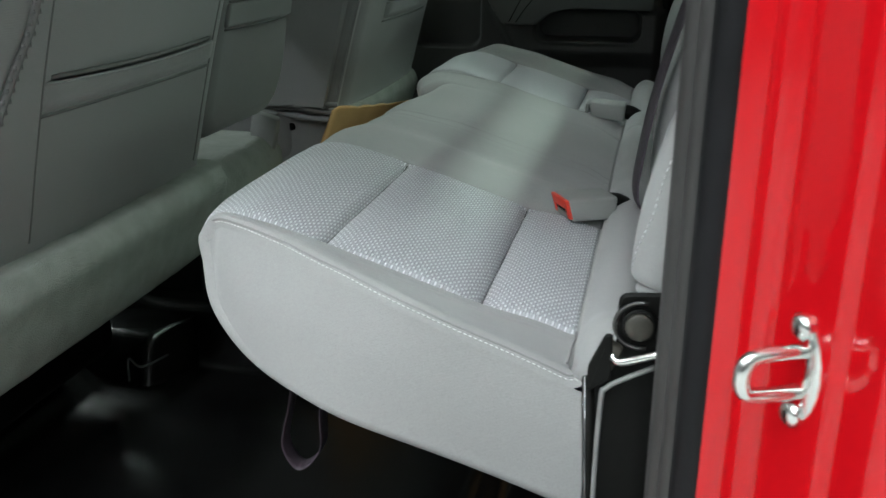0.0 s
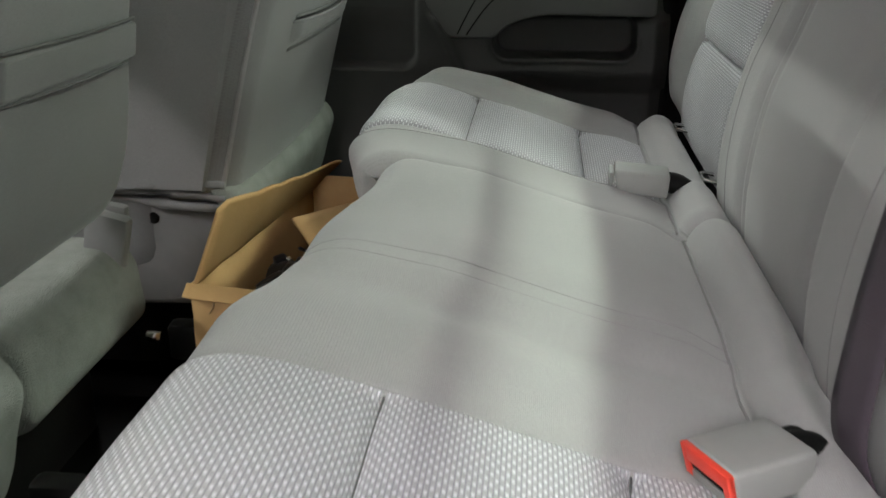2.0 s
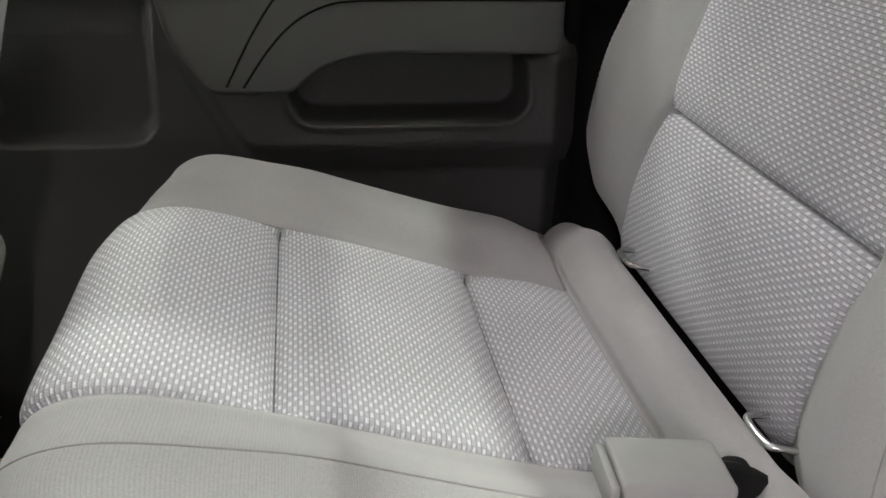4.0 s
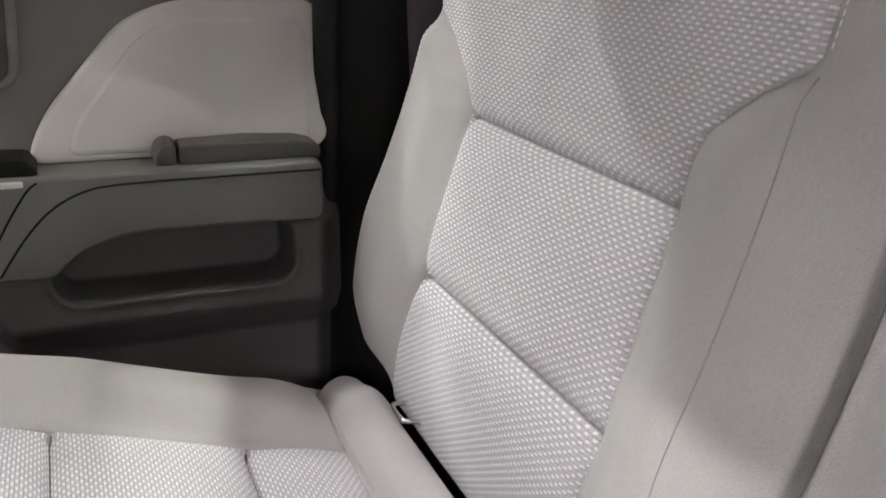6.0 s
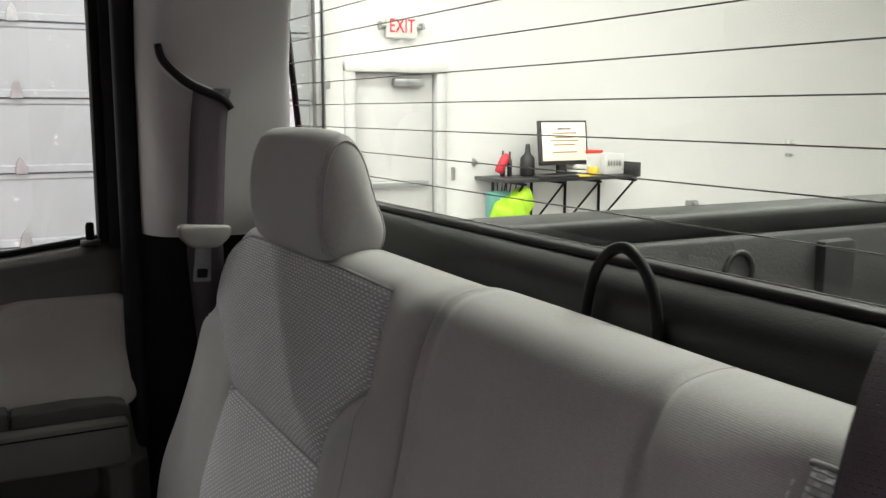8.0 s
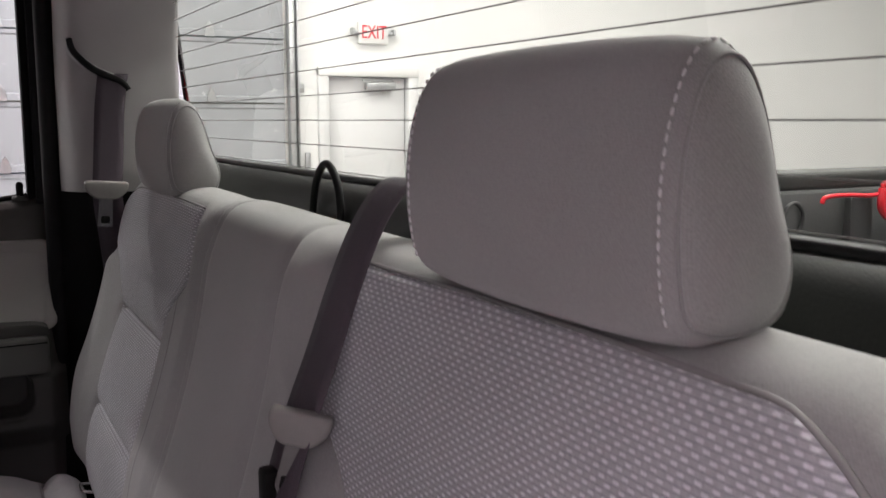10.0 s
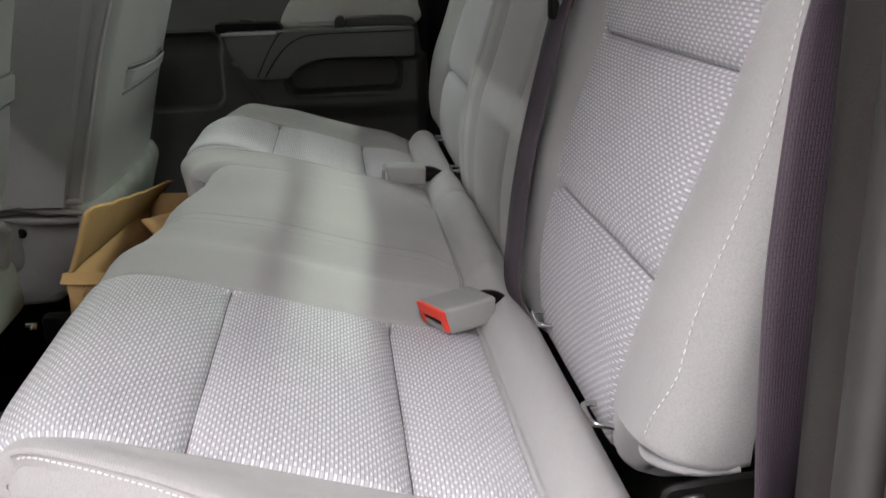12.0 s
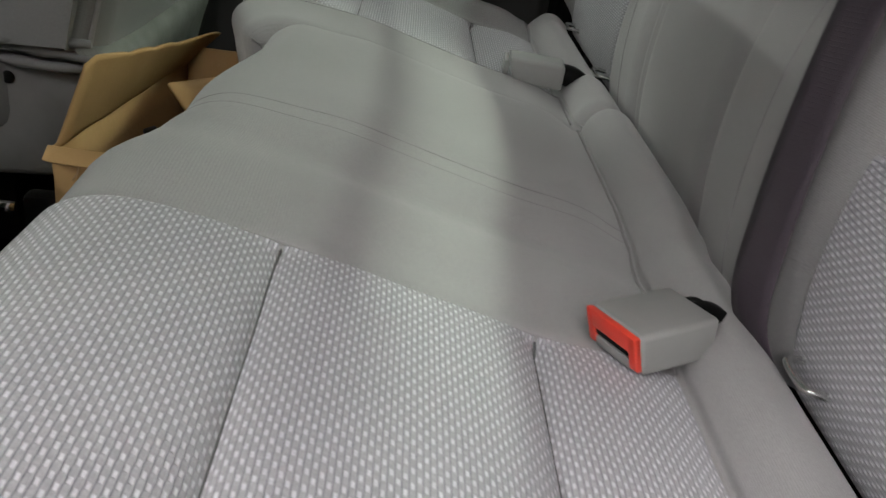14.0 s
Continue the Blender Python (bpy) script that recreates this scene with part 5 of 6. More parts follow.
    stitches("stitching", row, 0.0036, 0.0020, 0.0005, THREAD, body, "row of white stitches")

    def seam_line(name, pts, r, mat=PIPING):
        part(name, tube(pts, r, 5), mat, body)
    seam_line("seam", [surf(back_knot(z), y_wing - 0.002, 0.0003) for z in steps(0.43, 0.82, 50)], 0.0009)
    for y in ((y_seam, -y_far) if centre else (y_seam,)):
        seam_line("seam", [surf(i, y, 0.0004) for i in steps(2 * NB, 12.5 * NB, 90)], 0.0009)
    # added black board: gives the open side of the backrest its deep shade
    part("back_board", rbox((0.070, y_out - 0.05 - y_in, 0.38), 0.004, 1, (0.636, s * (y_out - 0.05 + y_in) / 2, 0.61)), BLACK_TRIM, body, "black board inside the backrest")
    # rolled lower edge of the outer bolster
    if not centre:
        return surf
    roll = curve_points([(0.507, s * (y_out - 0.082), 0.490), (0.496, s * (y_out - 0.068), 0.492), (0.491, s * (y_out - 0.046), 0.497), (0.495, s * (y_out - 0.022), 0.504), (0.509, s * (y_out - 0.006), 0.508), (0.532, s * (y_out - 0.003), 0.509)], 8)
    part("rolled_edge", tube(roll, lambda t: 0.0046 - 0.0018 * t, 10), CLOTH, body)
    return surf


def headrest(s, y, x, z, thing):
    """A padded headrest on two posts: front panel between two flank panels, with stitched seams."""
    hr = empty("headrest", "grey cloth headrest", "headrest")
    for key in ("label", "category"):
        if key in hr:
            del hr[key]
    hr["label"] = "padded grey cloth headrest"
    hr.parent = thing
    hr.location = (x, y, z)
    prof = curve_points([(x * 0.66, z * 0.86, 0) for x, z, _ in [(-0.046, 0.012, 0), (-0.054, 0.05, 0), (-0.052, 0.095, 0), (-0.040, 0.132, 0), (-0.022, 0.149, 0), (-0.001, 0.146, 0), (0.017, 0.122, 0), (0.034, 0.075, 0), (0.050, 0.035, 0), (0.042, 0.008, 0), (0.012, -0.002, 0), (-0.026, 0.0, 0)]], 5, closed=True)
    c = Vector((0.0, 0.063, 0))
    half = 0.126
    r = 0.017
    cols = []
    for a in steps(-70, 0, 6):
        cols.append((-half + r + r * math.sin(radians(a)), r * (1 - math.cos(radians(a)))))
    for k in range(1, 12):
        cols.append((-half + r + (2 * half - 2 * r) * k / 12, 0.0))
    for a in steps(0, 70, 6):
        cols.append((half - r + r * math.sin(radians(a)), r * (1 - math.cos(radians(a)))))
    n = len(prof)

    def ring(yy, deep):
        out = []
        for p in prof:
            d = (c - p)
            q = p + d * (deep / 0.05)
            crown = 0.004 * (1 - (yy / half) ** 2)
            q = q - d.normalized() * crown
            far = max(abs(yy) - half + 0.045, 0.0) / 0.045
            out.append(Vector((q.x, yy, c.y + (q.y - c.y) * (1 - 0.07 * far * far))))
        return out
    verts, faces, uvs = [], [], []
    rings = [ring(*q) for q in cols]
    run = [0.0]
    for a, b in zip(prof, prof[1:]):
        run.append(run[-1] + (b - a).length)
    for k, rg in enumerate(rings):
        for j, p in enumerate(rg):
            verts.append(p)
            uvs.append((cols[k][0], run[j]))
    for k in range(len(rings) - 1):
        for j in range(n):
            faces.append((k * n + j, (k + 1) * n + j, (k + 1) * n + (j + 1) % n, k * n + (j + 1) % n))
    link("pad", mesh_of("pad", verts, faces, uvs), CLOTH, hr)
    # bulging flanks
    for e in (-1, 1):
        rim = ring(e * (half - r + r * math.sin(radians(70))), r * (1 - math.cos(radians(70))))
        rim.append(rim[0])
        mid = Vector((0.0, e * (half - r + r * math.sin(radians(70))), 0.060))

        def dome(k, j, rim=rim, mid=mid, e=e):
            q = mid.lerp(rim[j], k)
            return Vector((q.x, q.y + e * 0.0085 * (1 - k ** 2.2), q.z))
        sheet("side_panel", dome, [1.0, 0.94, 0.86, 0.74, 0.6, 0.42, 0.22, 0.002], list(range(len(rim))), CLOTH, hr, uv=lambda k, j: (dome(k, j).x, dome(k, j).z), flip=e < 0)
    for e in (-1, 1):
        yy = e * (half - r * 0.30)
        rg = ring(yy, r * 0.27 - 0.001)
        part("seam", tube(rg, 0.0010, 5, closed=True), CLOTH, hr)
        rg2 = ring(e * (half - r * 0.75), r * 0.034 - 0.0008)
        stitches("stitching", rg2[:34], 0.0036, 0.0018, 0.00075 if s < 0 else 0.0005, THREAD if s < 0 else GREY_THREAD, hr, "row of white stitches")
    for e in (-1, 1):
        part("post", tube([(0.0, e * 0.062, 0.03), (0.004, e * 0.062, -0.06)], 0.006, 10), BLACK_STEEL, hr, "black steel post")
        part("guide", rbox((0.034, 0.036, 0.016), 0.006, 2, (0.002, e * 0.062, -0.006)), BUCKLE_GREY, hr, "grey plastic post guide")
    return hr


double_seat = empty("rear_bench_seat", "grey cloth two-place bench section with ribbed insert, beside the open door", "rear seat", (0, 0, 0))
single_seat = empty("rear_single_seat", "grey cloth single rear seat with ribbed inserts beside the far door", "rear seat", (0, 0, 0))
make_cushion(-1, 0.290, 0.607, 0.722, -0.163, True, double_seat)
make_cushion(1, 0.345, 0.613, 0.735, 0.167, False, single_seat)
make_back(-1,
    [(0.42, 0.288), (0.583, 0.294), (0.729, 0.287), (0.757, 0.277), (0.775, 0.258), (0.795, 0.222), (0.815, 0.188), (0.83, 0.180), (0.95, 0.186)],
    [(0.42, 0.530), (0.50, 0.562), (0.583, 0.594), (0.729, 0.604), (0.769, 0.610), (0.799, 0.626), (0.817, 0.650), (0.835, 0.680), (0.86, 0.70), (0.95, 0.70)],
    [(0.42, 0.575), (0.45, 0.590), (0.497, 0.618), (0.508, 0.712), (0.70, 0.712), (0.78, 0.700), (0.86, 0.687), (0.93, 0.667)],
    0.180, 0.085, -0.163, True, double_seat)
make_back(1,
    [(0.42, 0.352), (0.467, 0.345), (0.583, 0.320), (0.729, 0.331), (0.758, 0.333), (0.775, 0.327), (0.79, 0.313), (0.803, 0.296), (0.822, 0.262), (0.832, 0.255), (0.95, 0.249)],
    [(0.42, 0.690), (0.47, 0.672), (0.583, 0.634), (0.729, 0.646), (0.755, 0.664), (0.785, 0.704), (0.815, 0.755), (0.84, 0.77), (0.95, 0.77)],
    [(0.42, 0.688), (0.45, 0.712), (0.508, 0.780), (0.522, 0.788), (0.60, 0.787), (0.70, 0.780), (0.81, 0.774), (0.85, 0.765), (0.88, 0.745), (0.905, 0.712), (0.93, 0.690)],
    0.252, 0.174, 0.167, False, single_seat)
headrest(-1, -0.455, 0.624, 0.922, double_seat)
headrest(1, 0.507, 0.630, 0.914, single_seat)

# hinge bracket beside the bench, at the open door
br = empty("seat_hinge_bracket", "black steel seat hinge bracket with plated bolt", "bracket", (0.49, -0.727, 0.20))
plate = rounded([(-0.034, -0.06), (-0.034, 0.20), (-0.030, 0.246), (-0.014, 0.270), (-0.014, 0.316), (0.06, 0.322), (0.085, 0.24), (0.085, -0.06)], 0.008, 4)
part("plate", prism(plate, 0.006, 0.002, 1, pose(0, 0, 0, 90, 0, 0)), BLACK_STEEL, br)
part("post", tube([(-0.0335, -0.006, 0.243), (-0.028, -0.006, 0.13), (-0.026, -0.006, -0.06)], 0.005, 10), BLACK_STEEL, br, "black steel post")
# the highlight down the black post, modelled as a thin bright tube
part("post_edge", tube([(-0.036, -0.0105, 0.246), (-0.0305, -0.0105, 0.13), (-0.0285, -0.0105, -0.06)], 0.0011, 8), BLADE_STEEL, br, "worn bright edge")
part("flange", tube(curve_points([(0.017, -0.014, 0.262), (-0.006, -0.014, 0.249), (-0.0185, -0.014, 0.240), (-0.0225, -0.014, 0.226), (-0.024, -0.014, 0.13), (-0.0235, -0.014, -0.06)], 6), 0.0022, 8), GREY_EDGE, br, "pale steel edge of the bent flange")
part("bush", tube([(0.005 - 0.021 * math.sin(radians(a)), -0.010, 0.293 + 0.019 * math.cos(radians(a))) for a in steps(-10, 190, 16)], 0.0017, 8), DULL_STEEL, br, "worn rim of the pivot bush")
part("washer", (lambda b: (b.transform(Matrix.Translation((0.003, -0.006, 0.293)) @ pose(0, 0, 0, 90, 0, 0)), b)[1])(lathe([(0.001, 0), (0.0135, 0), (0.0135, 0.003), (0.012, 0.004), (0.001, 0.004)], (0, 0, 0), 24)), BLACK_STEEL, br)
part("bolt", (lambda b: (b.transform(Matrix.Translation((0.003, -0.010, 0.293)) @ pose(0, 0, 0, 90, 0, 0)), b)[1])(lathe([(0.001, 0), (0.0108, 0), (0.0108, 0.004), (0.0102, 0.0048), (0.004, 0.005), (0.001, 0.005)], (0, 0, 0), 28)), MATTE_ZINC, br, "dull plated bolt head")
part("lever", tube(curve_points([(-0.017, -0.010, 0.272), (-0.014, -0.016, 0.266), (-0.004, -0.019, 0.267), (0.038, -0.022, 0.284)], 6), 0.0034, 10), CHROME, br, "bright plated lever")
part("pivot_housing", rbox((0.016, 0.012, 0.034), 0.004, 2, (-0.021, -0.010, 0.262), (0, 24, 0)), MATTE_ZINC, br, "worn dark pivot housing")
part("tongue_plate", prism(rounded([(-0.034, 0.235), (-0.016, 0.249), (-0.016, 0.286), (-0.022, 0.286), (-0.034, 0.258)], 0.003, 3), 0.005, 0.001, 1, Matrix.Translation((0, -0.012, 0)) @ pose(0, 0, 0, 90, 0, 0)), BLACK_STEEL, br)

# child seat anchor bars in the gap of the seat
for (ax, ay, az) in ((0.488, -0.334, 0.456), (0.488, -0.530, 0.454), (0.488, 0.355, 0.450), (0.489, 0.615, 0.452)):
    an = empty("anchor_bar", "small bright steel child seat anchor bar", "anchor bar", (ax, ay, az), "child seat anchor bars")
    part("bar", tube(curve_points([(0.03, -0.020, -0.005), (0.006, -0.018, 0), (0.0, -0.012, 0), (0.0, 0.012, 0), (0.006, 0.018, 0), (0.03, 0.020, -0.005)], 5), 0.0026, 8), CHROME, an)

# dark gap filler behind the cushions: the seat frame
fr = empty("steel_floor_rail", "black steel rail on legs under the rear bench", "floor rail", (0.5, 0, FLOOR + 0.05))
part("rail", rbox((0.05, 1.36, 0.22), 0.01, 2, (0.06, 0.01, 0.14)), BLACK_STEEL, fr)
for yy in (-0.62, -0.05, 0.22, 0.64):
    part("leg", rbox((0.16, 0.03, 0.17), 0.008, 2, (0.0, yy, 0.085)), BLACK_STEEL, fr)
lp = curve_points([(0.16, -0.60, 0.385), (0.146, -0.602, 0.31), (0.136, -0.60, 0.262), (0.153, -0.60, 0.236), (0.177, -0.60, 0.262), (0.180, -0.60, 0.31), (0.19, -0.60, 0.375)], 8)
ls = strap("release_strap", lp, (0, 1, 0), 0.022, 0.0016, BELT)
tagged(ls, "black webbing pull loop hanging under the bench", "strap")


# ---- belts and buckles ----
def buckle(name, label, at, yaw, pitch, red):
    bk = empty(name, label, "buckle", at, "seat belt buckles")
    bk.matrix_world = Matrix.Translation(at) @ pose(0, 0, 0, 0, pitch, yaw)
    shell = rbox((0.067, 0.047, 0.029), 0.004, 3, (0.0335, 0, 0))

    def slant(b):
        for v in b.verts:
            v.co.x += 0.32 * (0.0145 - v.co.z) * max(1 - v.co.x / 0.05, 0)
        return b
    shell = slant(shell)
    part("shell", shell, BUCKLE_GREY, bk)
    if red:
        part("button", slant(join(rbox((0.006, 0.044, 0.013), 0.0015, 2, (-0.0012, 0, 0.0070)), rbox((0.006, 0.007, 0.024), 0.0015, 2, (-0.0012, -0.0185, 0.001)), rbox((0.006, 0.007, 0.024), 0.0015, 2, (-0.0012, 0.0185, 0.001)))), BUCKLE_RED, bk, "red release button")
        part("slot", slant(rbox((0.004, 0.035, 0.005), 0.001, 1, (-0.0008, 0.0, -0.002))), BLACK_TRIM, bk, "black tongue slot")
        part("slot_lip", slant(rbox((0.005, 0.033, 0.008), 0.0015, 2, (-0.0010, 0.0, -0.009))), BUCKLE_GREY, bk, "pale grey lower lip")
    else:
        part("button", rbox((0.006, 0.042, 0.017), 0.002, 2, (-0.0015, 0, 0.002)), BUCKLE_GREY, bk)
    part("stalk", tube(curve_points([(0.062, 0, 0), (0.080, 0, -0.002), (0.102, 0, -0.02), (0.108, 0, -0.06)], 5), 0.013, 10), BLACK_TRIM, bk, "black sleeve")
    part("cap", rbox((0.018, 0.028, 0.016), 0.006, 2, (0.078, 0.004, 0.001)), BLACK_TRIM, bk)
    return bk


buckle("belt_buckle", "grey belt buckle with red button lying on the seat", (0.386, -0.3055, 0.453), 30, 1, True)
buckle("belt_buckle", "grey belt buckle lying on the far seat", (0.372, 0.305, 0.462), -4, 4, False)

# centre belt, from the shelf behind the near headrest down to the seat gap
cb = empty("center_seat_belt", "dark grey belt slanting over the backrest with a hanging tongue", "seat belt", (0.6, -0.25, 0.93))
pts = curve_points([(0.700, -0.217, 0.90), (0.686, -0.217, 0.945), (0.663, -0.216, 0.969), (0.640, -0.216, 0.970), (0.614, -0.223, 0.944), (0.591, -0.230, 0.902), (0.570, -0.234, 0.85), (0.550, -0.235, 0.80), (0.534, -0.236, 0.75), (0.514, -0.245, 0.68), (0.493, -0.258, 0.60), (0.479, -0.270, 0.52), (0.476, -0.280, 0.465), (0.500, -0.285, 0.42)], 6)
band = strap("webbing", [p - Vector((0.6, -0.25, 0.93)) for p in pts], (-0.22, 1, 0), 0.041, 0.0016, BELT, cb)


def tongue(parent, m, bright=False):
    """A latch tongue: grey moulded top with the webbing through it, and a bright plate."""
    a = prism(rounded([(-0.034, 0.004), (-0.036, 0.020), (0.036, 0.020), (0.034, 0.004), (0.018, -0.010), (-0.018, -0.010)], 0.008, 4), 0.013, 0.004, 3, m @ pose(0, 0.0065, 0, 90, 0, 0))
    top = part("tongue_grip", a, BELT_PLASTIC, parent, "grey moulded grip")
    blade = prism(rounded([(-0.011, -0.005), (-0.0125, -0.056), (0.0125, -0.056), (0.011, -0.005)], 0.004, 3), 0.0026, 0.0008, 1, m @ pose(0, 0.0015, 0, 90, 0, 0))
    part("blade", blade, BLADE_STEEL if bright else DULL_STEEL, top, "polished steel latch plate")
    hole = prism(rounded([(-0.007, -0.038), (-0.007, -0.050), (0.007, -0.050), (0.007, -0.038)], 0.002, 2), 0.0032, 0, 1, m @ pose(0, 0.0018, 0, 90, 0, 0))
    part("latch_hole", hole, BLACK_TRIM, top, "dark latch hole")


tongue(cb, Matrix.Translation(Vector((0.5455, -0.247, 0.797)) - Vector((0.6, -0.25, 0.93))) @ pose(0, 0, 0, 0, 0, -24) @ pose(0, 0, 0, 8, 14, 0) @ Matrix.Diagonal((0.66, 0.85, 0.9, 1)))
part("keeper", rbox((0.012, 0.018, 0.03), 0.003, 2, tuple(Vector((0.530, -0.226, 0.752)) - Vector((0.6, -0.25, 0.93)))), BLACK_TRIM, cb, "black plastic keeper")
part("guide", rbox((0.05, 0.07, 0.03), 0.008, 3, tuple(Vector((0.700, -0.217, 0.925)) - Vector((0.6, -0.25, 0.93)))), BLACK_TRIM, cb, "black belt guide")

# outer belts
pb_ = empty("seat_belt", "dark grey belt hanging from the pillar slot with its tongue", "seat belt", (0.58, 0.77, 1.1), "outer seat belts")
O = Vector((0.58, 0.77, 1.1))
pts = curve_points([(0.592, 0.778, 1.094), (0.588, 0.768, 1.085), (0.580, 0.762, 1.03), (0.574, 0.758, 0.95), (0.570, 0.755, 0.90), (0.574, 0.768, 0.86), (0.583, 0.790, 0.80), (0.592, 0.800, 0.70), (0.594, 0.803, 0.55), (0.594, 0.80, 0.40)], 6)
strap("webbing", [p - O for p in pts], (1, -0.05, 0.0), 0.047, 0.0016, BELT, pb_)
tongue(pb_, Matrix.Translation(Vector((0.567, 0.748, 0.898)) - O) @ pose(0, 0, 0, 4, 4, 4), True)

db_ = empty("seat_belt", "dark grey belt beside the open door, turned towards the cab", "seat belt", (0.55, -0.78, 1.1), "outer seat belts")
O2 = Vector((0.55, -0.78, 1.1))
pts = curve_points([(0.575, -0.785, 1.094), (0.570, -0.775, 1.08), (0.560, -0.768, 1.00), (0.548, -0.765, 0.93), (0.543, -0.766, 0.86), (0.535, -0.766, 0.75), (0.531, -0.766, 0.65), (0.531, -0.764, 0.55), (0.526, -0.764, 0.48), (0.535, -0.764, 0.34)], 6)
TURN_OF = [(0.34, 70), (0.48, 48), (0.56, 20), (0.66, 8), (0.76, 14), (0.87, 56), (0.95, 40), (1.1, 5)]
ac = [Vector((math.cos(radians(along(TURN_OF, p.z))), math.sin(radians(along(TURN_OF, p.z))), 0)) for p in pts]
strap("webbing", [p - O2 for p in pts], ac, 0.047, 0.0016, BELT, db_)
hang = Vector((0, 0, -1)).rotation_difference(Vector((0.006, 0.030, -0.060))).to_matrix().to_4x4()
tongue(db_, Matrix.Translation(Vector((0.536, -0.747, 0.920)) - O2) @ hang @ pose(0, 0, 0, 0, 0, 48) @ Matrix.Diagonal((0.55, 0.65, 0.80, 1)))

# tether loop on the shelf behind the bench
tl = tube(curve_points([(0.678, 0.000, 0.88), (0.680, 0.001, 0.925), (0.681, 0.013, 0.957), (0.680, 0.037, 0.973), (0.679, 0.062, 0.958), (0.678, 0.074, 0.925), (0.676, 0.074, 0.88)], 8), 0.0042, 10)
tagged(part("tether_loop", tl, RUBBER), "black rubber-covered tether loop behind the backrest", "tether loop")


# red cargo strap hung along the inside of the load bed
cs = empty("cargo_strap", "red webbing cargo strap hung along the bed side", "strap", (2.4, 0.746, 0.82))
part("webbing", tube(curve_points([(-0.115, 0.0, -0.012), (-0.10, -0.002, 0.004), (-0.02, -0.004, 0.006), (0.07, -0.004, 0.002), (0.11, -0.012, 0.012)], 6), 0.006, 8), TAIL_RED, cs)
part("bundle", join(*[tube(curve_points([(0.10 + 0.006 * k, -0.014 - 0.004 * k, 0.03), (0.14 + 0.004 * k, -0.022, 0.015), (0.13, -0.018 - 0.004 * k, -0.055), (0.095, -0.016, -0.03), (0.10, -0.014, 0.02)], 6), 0.011, 8) for k in range(3)]), TAIL_RED, cs, "bunched red webbing")

# ---- front seats, seen from behind ----

def front_back(name, label, y0, y1, x_off, top, pocket, hr, r=0.045, foot=0.004):
    """A front seat's back: a padded shell with a map pocket and a carpeted foot, and its inboard flank."""
    th = empty(name, label, "front seat", (0, 0, 0), "front seats")
    yc, hw = (y0 + y1) / 2, (y1 - y0) / 2
    rear = [(-0.26, 0.446), (-0.18, 0.446), (-0.112, 0.450), (-0.102, 0.468), (-0.078, 0.56), (-0.05, 0.66), (-0.012, 0.78), (0.025, 0.90), (0.036, top - 0.04), (0.028, top - 0.008), (0.0, top + 0.008), (-0.08, top + 0.010), (-0.16, top - 0.01), (-0.22, top - 0.06), (-0.31, 0.75), (-0.40, 0.50), (-0.43, 0.44), (-0.435, 0.405)]
    line = [Vector((p.x, 0, p.y)) for p in curve_points([Vector((x + x_off, z, 0)) for x, z in rear], 6)]

    def f(i, v):
        p, _ = line_at(line, i)
        kind, a = v
        narrow = 0.05 * smooth_step(p.z, 0.70, top)
        w = hw - narrow
        if kind == "m":
            y, deep = (w - r) * a, 0.0
        else:
            sg = -1 if kind == "l" else 1
            y, deep = sg * (w - r + r * math.sin(radians(a))), r * (1 - math.cos(radians(a)))
        crown = 0.012 * (1 - (y / hw) ** 2)
        sgn = 1 if p.x > (-0.15 + x_off + 0.3 * (p.z - 0.6)) else -1
        return Vector((p.x + sgn * (crown - deep), yc + y, p.z - (deep * 0.6 if p.z > top - 0.03 else 0)))
    vs = [("l", a) for a in steps(90, 10, 8)] + [("m", a) for a in steps(-1, 1, 20)] + [("r", a) for a in steps(10, 90, 8)]
    us = [k * 0.5 for k in range(2 * (len(line) - 1) + 1)]
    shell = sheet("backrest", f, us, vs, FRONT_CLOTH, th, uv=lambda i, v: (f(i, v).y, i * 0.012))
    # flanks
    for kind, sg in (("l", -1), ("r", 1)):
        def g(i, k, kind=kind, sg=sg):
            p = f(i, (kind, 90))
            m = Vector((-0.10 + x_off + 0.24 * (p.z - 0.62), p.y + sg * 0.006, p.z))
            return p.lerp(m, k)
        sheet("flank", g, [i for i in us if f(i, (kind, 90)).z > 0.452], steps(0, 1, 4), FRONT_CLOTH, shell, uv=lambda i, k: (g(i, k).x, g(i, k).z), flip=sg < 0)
    for kind in ("l", "r"):
        row = [f(i, (kind, 55)) + Vector((0.001, 0, 0)) for i in steps(13, 8 * 6, 60)]
        part("piping", tube(row, 0.003, 6), PIPING, shell, "grey piping")
    if pocket:
        zl, zt, w, shift = pocket

        def pk(a, b):
            y = -w + 2 * w * b + shift
            sag = 0.003 * math.sin(math.pi * b)
            z = zl + (zt - zl) * a - sag * a
            i = next(q for q in range(14, len(line)) if line[q].z >= z)
            p, _ = line_at(line, i - (line[i].z - z) / max(line[i].z - line[i - 1].z, 1e-6))
            e = min(a * (zt - zl), b * 2 * w, (1 - b) * 2 * w)
            out_ = 0.010 * smooth_step(e, -0.002, 0.016) + 0.004 * math.sin(math.pi * b) * a
            crown = 0.012 * (1 - (y / hw) ** 2)
            return Vector((p.x + crown + out_ - 0.002, yc + y, z))
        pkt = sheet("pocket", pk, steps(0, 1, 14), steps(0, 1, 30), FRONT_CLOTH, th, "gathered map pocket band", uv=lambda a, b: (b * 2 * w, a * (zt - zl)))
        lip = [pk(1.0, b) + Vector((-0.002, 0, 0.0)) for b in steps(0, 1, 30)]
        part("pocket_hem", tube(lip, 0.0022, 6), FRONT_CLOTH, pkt)
